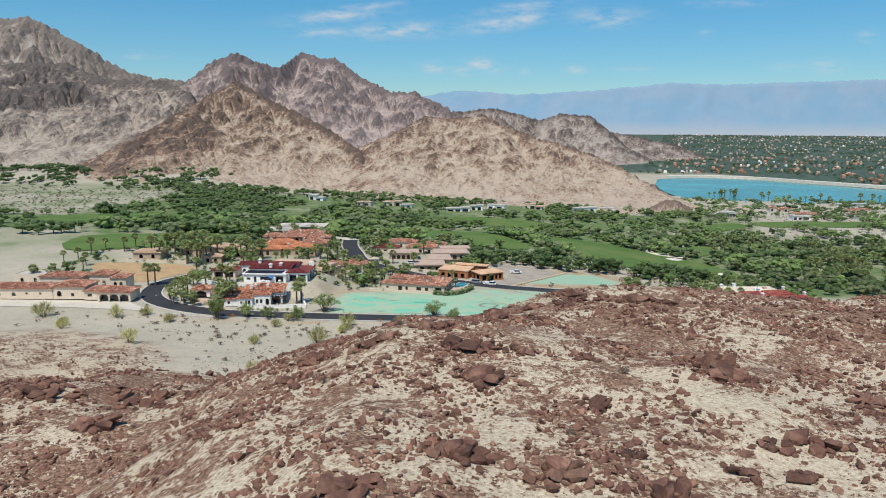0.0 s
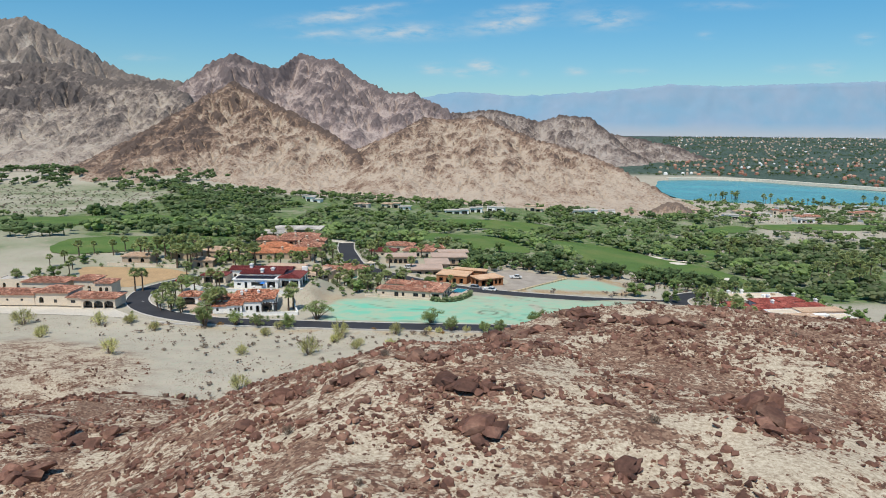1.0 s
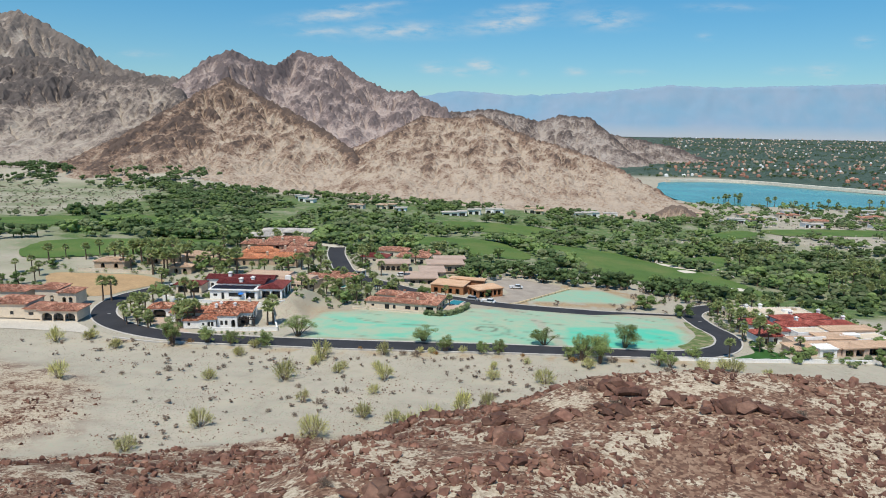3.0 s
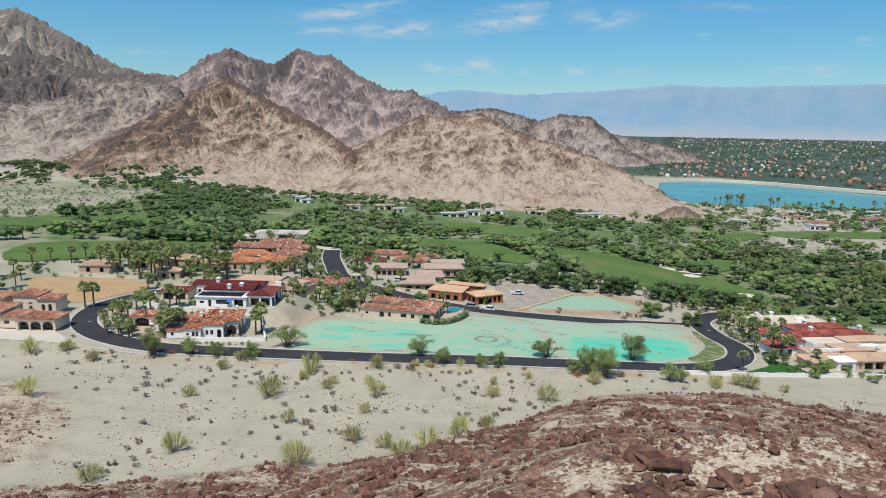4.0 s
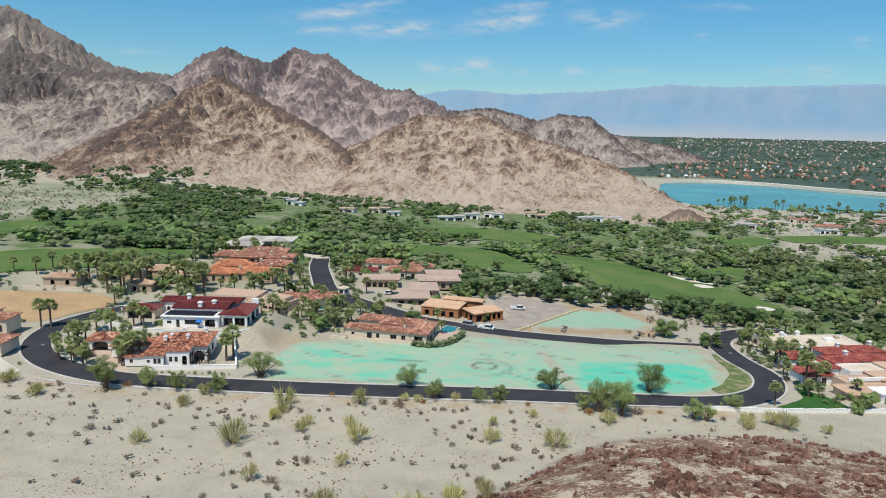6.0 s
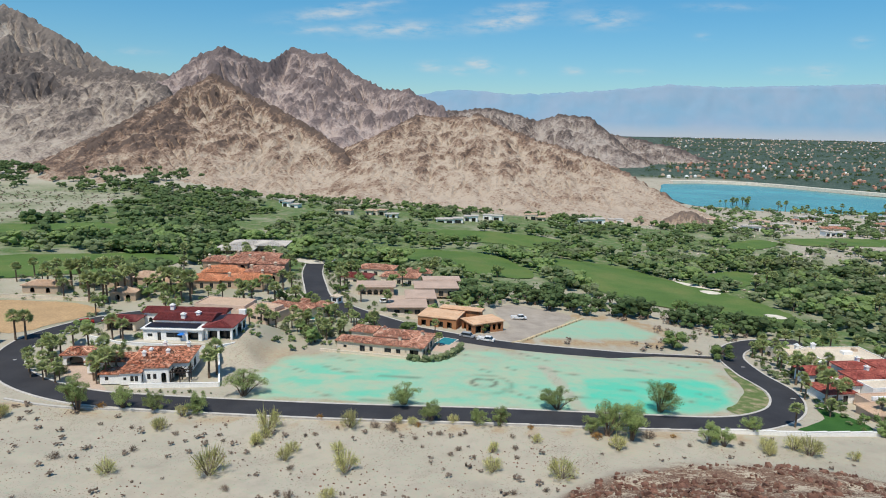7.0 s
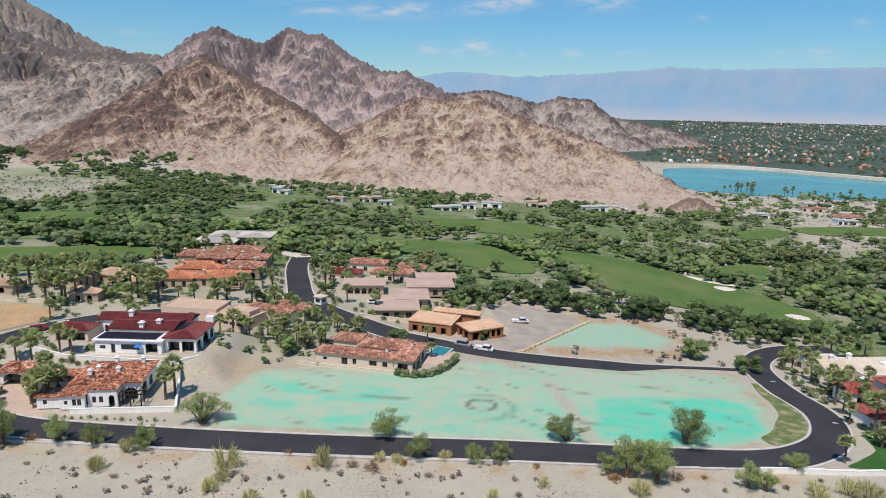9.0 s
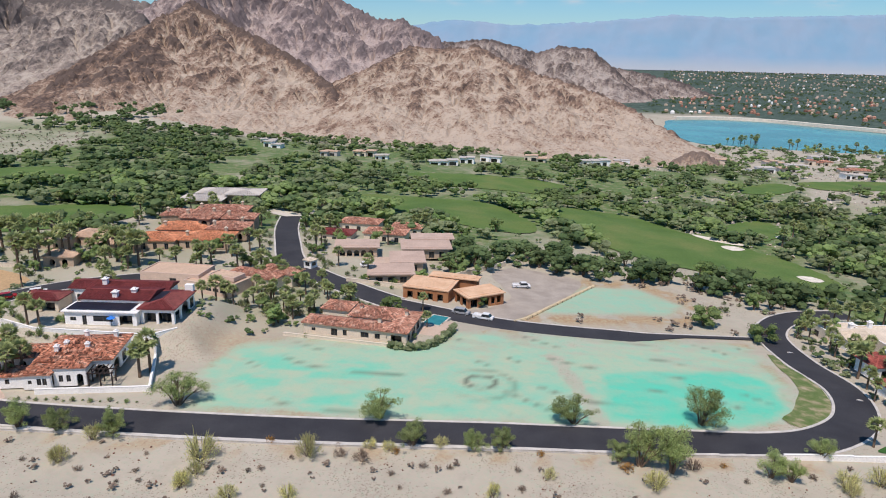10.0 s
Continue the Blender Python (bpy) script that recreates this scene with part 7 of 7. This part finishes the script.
for x, y, w, d, hh, mat in ((-45, 503, 18, 9, 4, M_WHITE), (-26, 519, 12, 8, 4, M_WHITE), (-10, 540, 14, 8, 4, M_WHITE), (78, 580, 22, 10, 4.5, M_WHITE), (108, 620, 14, 9, 4, M_WHITE), (186, 682, 30, 10, 4, M_WHITE),
                            (214, 682, 16, 8, 4, M_GREYROOF), (-196, 560, 12, 8, 3.6, M_WHITE), (-130, 507, 12, 8, 4, M_GREYROOF), (-106, 522, 16, 8, 4, M_CREAM), (270, 660, 26, 10, 3.6, M_WHITE), (314, 702, 22, 10, 4, M_CREAM),
                            (309, 622, 24, 12, 4.5, M_CREAM), (263, 683, 18, 9, 4, M_GREYROOF), (-184, 535, 14, 8, 4, M_WHITE), (28, 567, 18, 9, 4, M_CREAM), (-91, 512, 10, 7, 4, M_WHITE), (345, 760, 30, 10, 4, M_WHITE),
                            (400, 700, 26, 10, 4, M_CREAM), (440, 800, 34, 9, 4, M_WHITE), (222, 604, 20, 9, 4, M_WHITE), (252, 622, 16, 8, 4, M_GREYROOF), (330, 662, 22, 9, 4, M_WHITE), (284, 572, 18, 9, 4, M_WHITE), (372, 642, 20, 9, 4, M_GREYROOF), (425, 742, 24, 9, 4, M_WHITE), (482, 764, 22, 9, 4, M_CREAM), (356, 596, 18, 9, 4, M_WHITE)):
    far_villa(x, y, w, d, hh, mat)


def town(name, n, wall_mat, label, seed, back=4600):
    """Far roofs of the valley town in one mesh: small hipped blocks."""
    rng = np.random.RandomState(seed)
    spots = scatter_spots(n, (330, 3600, 1250, back), lambda x, y: smooth(-0.1, 0.2, fbm(x / 220, y / 120, 2, seed)) * (x > 0.25 * y - 40) * (x < 0.8 * y + 200) * (poly_distance(LAKE, x, y) > 45) * ((y > 1560) | (x > 0.5 * y)), (2.0, 4.3), seed)
    verts, faces = [], []
    zs = sheet(np.array([s[0] for s in spots]), np.array([s[1] for s in spots]))
    for (x, y, s), z in zip(spots, zs):
        w, d, hh = s, s * rng.uniform(0.5, 0.9), rng.uniform(3, 5)
        i = len(verts)
        verts += [(x - w, y - d, z - 2), (x + w, y - d, z - 2), (x + w, y + d, z - 2), (x - w, y + d, z - 2), (x - w, y - d, z + hh), (x + w, y - d, z + hh), (x + w, y + d, z + hh), (x - w, y + d, z + hh), (x - w * 0.5, y, z + hh * 1.5), (x + w * 0.5, y, z + hh * 1.5)]
        faces += [tuple(i + k for k in f) for f in ((0, 1, 5, 4), (1, 2, 6, 5), (2, 3, 7, 6), (3, 0, 4, 7), (4, 5, 9, 8), (5, 6, 9), (6, 7, 8, 9), (7, 4, 8))]
    return tagged(mesh_object(name, verts, faces, wall_mat), label, "houses", kind="stuff")


town("town_houses", 520, M_TAN, "far tan houses of the valley town", 81)
town("town_houses", 420, M_BROWNROOF, "far brown-roofed houses of the valley town", 82)
town("town_houses", 200, M_TILE, "far red-roofed houses of the valley town", 84, 2400)
town("town_halls", 120, M_WHITE, "far white buildings of the valley town", 83)

# ---- kerbs and the low wall beside the road ----
for way, hw, name in ((ROAD_LOOP, 3.7, "kerb_loop"), (ROAD_CUL, 4.3, "kerb_cul_de_sac")):
    ribbon(name, way, hw + 0.55, -hw, 0.16, M_KERB, "pale concrete kerb along the asphalt road", "kerb", 0.35)
    ribbon(name, way, -hw, hw + 0.55, 0.16, M_KERB, "pale concrete kerb along the asphalt road", "kerb", 0.35)
WALL_LINE = curve_through([(-112, 104.4), (-98, 102.0), (-79, 102.7), (-39, 103.9), (1.6, 106.7), (31.6, 109.5), (48, 111.6)], 4.0)
garden_wall(WALL_LINE, None, 0.35, M_KERB, "low pale concrete wall between road and wash", 0.5)


drape("apron", [(-104, 290), (-96, 284), (-86, 283), (-78, 288), (-76, 300), (-90, 304), (-103, 300)], 0.14, M_CONCRETE, "pale concrete apron at the head of the road", "driveway", 3.0, 0.3)

# ---- gatehouse, pool and covers in the road ----
h = building("gatehouse", -61.5, 209.5, ground_z(-61.5, 209.5), -25, "small white gatehouse with a tiled cap beside the road", "gatehouse")
walls(h, -1.5, -1.5, 1.5, 1.5, 0, 2.7, M_WHITE, [("s", 0.6, 2.4, 0.9, 2.2, "window"), ("e", 0.6, 2.4, 0.9, 2.2, "window")])
tile_roof(h, -1.5, -1.5, 1.5, 1.5, 2.7, M_PALEROOF, 0.45, "hip", 0.3, 0.4)
pool = building("swimming_pool", -66.5, 187.5, ground_z(-66.5, 187.5), -15, "small blue swimming pool among garden planting", "pool")
box_part("basin", pool, M_CONCRETE, (-4.2, -2.4, -0.4, 4.2, 2.4, 0.12))
box_part("pool_surface", pool, M_POOL, (-3.7, -1.9, 0.0, 3.7, 1.9, 0.15))


def road_cover(x, y):
    """A round concrete collar with its iron lid, flush with the asphalt."""
    z = ground_z(x, y)
    ob = building("utility_cover", x, y, z + 0.07, 0, "pale concrete utility cover set in the asphalt", "utility cover", "covers in the road")
    for name, r, up, mat in (("collar", 0.75, 0.012, M_KERB), ("lid", 0.36, 0.022, M_RIM)):
        bm = bmesh.new()
        bmesh.ops.create_cone(bm, cap_ends=True, segments=16, radius1=r, radius2=r, depth=0.06, matrix=Matrix.Translation((0, 0, up - 0.026)))
        part(name, bm, mat, ob)


M_RIM = plain("alloy_rim", (0.5, 0.5, 0.52), 0.35, metal=0.8, bump=0)
for cx, cy in ((71.5, 166), (73.5, 168.5), (74.5, 139), (-129, 130), (-78, 240), (-74, 228)):
    road_cover(cx, cy)

# ---- vehicles ----
def car(x, y, turn, paint, kind, label):
    z = float(sheet(np.array([x]), np.array([y]))[0])
    c = building("pickup" if kind == "pickup" else "car", x, y, z + 0.12, turn, label, "vehicle")
    ln, w = (5.6, 1.0) if kind == "pickup" else (4.8, 0.95)
    bm = bmesh.new()
    add_box(bm, -ln / 2, -w, 0.35, ln / 2, w, 0.95)
    if kind == "pickup":
        add_box(bm, -ln / 2, -w, 0.95, -0.4, -w + 0.12, 1.25), add_box(bm, -ln / 2, w - 0.12, 0.95, -0.4, w, 1.25), add_box(bm, -ln / 2, -w + 0.12, 0.95, -ln / 2 + 0.12, w - 0.12, 1.25)
    bmesh.ops.bevel(bm, geom=[e for e in bm.edges if e.is_boundary or len(e.link_faces) == 2], offset=0.06, segments=2, affect="EDGES")
    body = part("body", bm, paint, c)
    x0, x1 = (-0.4, 1.6) if kind == "pickup" else (-1.9, 1.0)
    verts = [(x0, -w + 0.05, 0.95), (x1 + 0.5, -w + 0.05, 0.95), (x1 + 0.5, w - 0.05, 0.95), (x0, w - 0.05, 0.95), (x0 + 0.25, -w + 0.22, 1.62), (x1, -w + 0.22, 1.62), (x1, w - 0.22, 1.62), (x0 + 0.25, w - 0.22, 1.62)]
    mesh_object("glasshouse", verts, [(0, 1, 5, 4), (1, 2, 6, 5), (2, 3, 7, 6), (3, 0, 4, 7)], M_GLASS, c)
    box_part("cab_roof", c, paint, (x0 + 0.22, -w + 0.2, 1.62, x1 + 0.04, w - 0.2, 1.68))
    for wx in (-ln * 0.3, ln * 0.32):
        for wy in (-w + 0.12, w - 0.12):
            bm = bmesh.new()
            bmesh.ops.create_cone(bm, cap_ends=True, segments=14, radius1=0.38, radius2=0.38, depth=0.24, matrix=pose(wx, wy, 0.36, 90, 0, 0))
            wheel = part("wheel", bm, M_TYRE, c)
            bm = bmesh.new()
            bmesh.ops.create_cone(bm, cap_ends=True, segments=10, radius1=0.22, radius2=0.22, depth=0.28, matrix=pose(wx, wy, 0.36, 90, 0, 0))
            part("rim", bm, M_RIM, wheel)
    return c


M_TYRE = plain("tyre_rubber", (0.02, 0.02, 0.02), 0.8, bump=0)
M_CARWHITE = plain("white_car_paint", (0.78, 0.78, 0.78), 0.25, 0.3, 0.03, bump=0, spec=0.5)
M_CARRED = plain("red_car_paint", (0.35, 0.015, 0.02), 0.25, 0.3, 0.05, bump=0, spec=0.5)
M_CARGREY = plain("grey_car_paint", (0.35, 0.36, 0.38), 0.25, 0.3, 0.05, bump=0, spec=0.5)
car(-10.6, 175.3, -18, M_CARGREY, "car", "silver car parked at the end of the stub road")
car(-4.6, 172.4, -16, M_CARWHITE, "pickup", "white pickup parked on the stub road")
car(6.2, 204.5, 10, M_CARWHITE, "pickup", "white pickup standing in the gravel yard")
car(-131.6, 164.8, 40, M_CARRED, "car", "dark red car parked on the bend")
car(-126.3, 169.6, 35, M_CARWHITE, "car", "white car parked on the bend")
car(-44, 215, 20, M_CARWHITE, "car", "white car in the paved court")
hedge_way = curve_through([(-25.5, 148.2), (-19.5, 148.0), (-15.5, 151.5), (-13.0, 157.5), (-11.8, 162)], 0.9)
hedge_rng = np.random.RandomState(5)
hedge_lobes = [(x + hedge_rng.uniform(-0.4, 0.4), y + hedge_rng.uniform(-0.4, 0.4), ground_z(x, y) + up, hedge_rng.uniform(0.8, 1.15)) for x, y in hedge_way for up in (0.5, 1.35)]
hedge_v, hedge_f = leaf_cloud(hedge_rng, hedge_lobes, 4200, 0.13)
heart(hedge_rng, hedge_lobes, hedge_v, hedge_f, 0.85)
hd = new("hedge")
mesh_object("hedge_foliage", hedge_v, hedge_f, M_OLIVE, hd)
tagged(hd, "clipped olive-green hedge curving round the garden", "hedge")

# ---- stones and boulders of the hill ----
def rock_shape(seed, corners=11):
    """An angular broken block, about one unit long: the hull of a few corners."""
    rng = np.random.RandomState(seed)
    bm = bmesh.new()
    for _ in range(corners):
        d = rng.normal(size=3)
        d /= np.linalg.norm(d)
        bm.verts.new(Vector(d * rng.uniform(0.38, 0.6)) * 1.0)
    hull = bmesh.ops.convex_hull(bm, input=bm.verts)
    bmesh.ops.delete(bm, geom=[v for v in hull["geom_interior"] if isinstance(v, bmesh.types.BMVert)], context="VERTS")
    bm.verts.index_update()
    v = np.array([p.co[:] for p in bm.verts]) * np.array([1.0, 1.0, 0.72])
    f = np.array([[q.index for q in t.verts] for t in bm.faces])
    bm.free()
    return v, f


def stones(name, spots, seed, label, mat=None):
    rng = np.random.RandomState(seed)
    shapes = [rock_shape(seed + k) for k in range(8)]
    x, y, s = np.array(spots).T
    z = sheet(x, y)
    vs, fs, base = [], [], 0
    for a, b, c, size in zip(x, y, z, s):
        v, f = shapes[rng.randint(8)]
        q = Euler(rng.uniform(0, 6.28, 3) * np.array([0.15, 0.15, 1])).to_matrix()
        w = (v * (size * rng.uniform(0.7, 1.3, 3))) @ np.array(q).T
        vs.append(w + np.array([a, b, c + size * 0.12]))
        fs.append(f + base)
        base += len(v)
    return tagged(mesh_object(name, np.concatenate(vs).tolist(), np.concatenate(fs).tolist(), mat or M_BOULDER), label, "stones", kind="stuff")


def stony(x, y):
    return (rocky(x, y) > 0.4) * smooth(-0.45, 0.35, fbm(x / 7, y / 7, 3, 91) + 0.3 * fbm(x / 25, y / 25, 2, 92))


def sizes_tail(spots, seed, low, high):
    rng = np.random.RandomState(seed)
    return [(x, y, low + (high - low) * rng.uniform() ** 3.5) for x, y, _ in spots]


stones("stones", sizes_tail(scatter_spots(26000, (-60, 62, -78, -18), stony, (0, 1), 95), 1, 0.13, 0.75), 201, "red-brown broken stones on the hilltop")
stones("stones", sizes_tail(scatter_spots(15000, (-75, 110, -18, 96), lambda x, y: (rocky(x, y) > 0.4) * smooth(-0.05, 0.3, fbm(x / 5.5, y / 5.5, 3, 91) + 0.3 * fbm(x / 20, y / 20, 2, 92)), (0, 1), 96), 2, 0.2, 1.5), 301, "red-brown broken stones on the hill slope")
stones("stones", sizes_tail(scatter_spots(1500, (-150, -60, 10, 60), stony, (0, 1), 97), 3, 0.25, 1.0), 401, "grey-brown stones on the low spur")

stones("stones", sizes_tail(scatter_spots(2600, (-150, 95, 20, 103), lambda x, y: in_wash(x, y) * smooth(-0.1, 0.35, fbm(x / 18, y / 12, 3, 93) + 0.25 * smooth(60, 40, y)), (0, 1), 98), 4, 0.1, 0.5), 601, "small grey-brown stones strewn over the wash")

M_PALEROCK = plain("pale_granite", (0.50, 0.43, 0.37), 0.9, 0.4, 0.2, fine=8, bump=0.5, island=0.3)
stones("stones", sizes_tail(scatter_spots(1500, (55, 340, 285, 600), lambda x, y: clear_of(x, y, 1.5) * smooth(-0.05, 0.3, fbm(x / 22, y / 14, 3, 94)) * (x > 0.18 * y), (0, 1), 99), 5, 0.7, 3.2), 701, "pale granite rocks between the golf course and the lake", M_PALEROCK)

# rocky outcrops of the hill: x, y, half width
OUTCROPS = [(0.8, -56.1, 2.1), (-0, -69.7, 2.3), (5.1, -70.5, 1.8), (19.4, -51.8, 2.7), (-5.6, -74.9, 1.9), (21.3, -63, 1.9), (19.5, -67.5, 1.5), (10.7, -70.6, 1.5), (29.6, -53.1, 1.8), (-4.4, -43.8, 1.9), (-0.9, -50.2, 2.1), (9.1, -25.4, 2.4),
            (4.3, -29.5, 1.9), (1.3, -39.3, 1.4), (-44.2, -43.6, 3.7), (-35.3, -41.4, 4.9), (-34.4, -50.3, 2.1), (9.5, -67.3, 1), (8.3, -58.9, 1.4), (-10.4, -48.2, 1.5), (-14.9, -46.8, 1.9), (-7.9, -47.9, 1.5), (18.8, -64.1, 1.2), (15.4, -67.5, 1.1),
            (3.3, -50.7, 1.4), (-16.6, -51.4, 1.5), (8.3, -29.3, 1.5), (10.3, -28, 1.3), (1.7, -33.2, 1.8), (20, -47.4, 2.5), (-11.6, -42.6, 1.2), (8.7, -50.9, 1), (-14.1, -42.3, 1.2), (16.2, -29, 2.2), (0.6, -29, 1.4), (-24.4, 19.2, 3),
            (-38.3, 24.8, 2.8), (13.5, -28.1, 1.6), (19.4, -29.9, 1.5), (39.2, 57.6, 2.9), (26, 53.5, 2.8), (-41.7, 17.4, 2.7), (-6.6, 0.8, 1.9), (24.1, 48.8, 4.3), (39.5, 48.6, 4), (56.9, 58.5, 4), (13.1, 32.2, 3.3), (27.2, 30.6, 3.7),
            (37.4, 27, 3.7), (1.9, 27.6, 2.7)]


def boulders():
    """The large blocks of each outcrop stand singly; the small ones between them are one heap of stones."""
    shapes, raw = [], []
    for k in range(9):
        v, f = rock_shape(500 + k, 18)
        me = bpy.data.meshes.new("boulder")
        me.from_pydata(v.tolist(), [], f.tolist())
        me.materials.append(M_BOULDER)
        shapes.append(me)
        raw.append((v, f))
    rng = random.Random(12)
    blocks = []
    for x, y, size in OUTCROPS:
        strike = rng.uniform(-35, 35)
        for k in range(13 + int(3 * size)):
            big = k < 5
            a, r = rng.uniform(0, 6.28), rng.uniform(0, 1.0) ** 0.6 * size * (0.7 if big else 1.1)
            s = min(2.4, size) * (rng.uniform(0.42, 0.72) if big else rng.uniform(0.16, 0.42))
            blocks.append((x + r * math.cos(a), y + r * math.sin(a) * 0.75, s, strike, big))
    zs = sheet(np.array([q[0] for q in blocks]), np.array([q[1] for q in blocks])).tolist()
    vs, fs, base = [], [], 0
    for (px, py, s, strike, big), z in zip(blocks, zs):
        m = pose(px, py, z + s * 0.2, rng.uniform(-20, 20), rng.uniform(-30, 30), strike + rng.uniform(-40, 40)) @ Matrix.Diagonal((s * rng.uniform(1.1, 1.9), s * rng.uniform(0.8, 1.2), s * rng.uniform(0.75, 1.15), 1))
        pick = rng.randrange(9)
        if big:
            ob = new("boulder", shapes[pick])
            ob.matrix_basis = m
            tagged(ob, "angular red-brown desert boulder in a rocky outcrop", "boulder", "boulders")
        else:
            v, f = raw[pick]
            vs.append((np.c_[v, np.ones(len(v))] @ np.array(m).T)[:, :3])
            fs.append(f + base)
            base += len(v)
    tagged(mesh_object("stones", np.concatenate(vs).tolist(), np.concatenate(fs).tolist(), M_BOULDER), "broken red-brown blocks between the boulders of the outcrops", "stones", kind="stuff")


boulders()
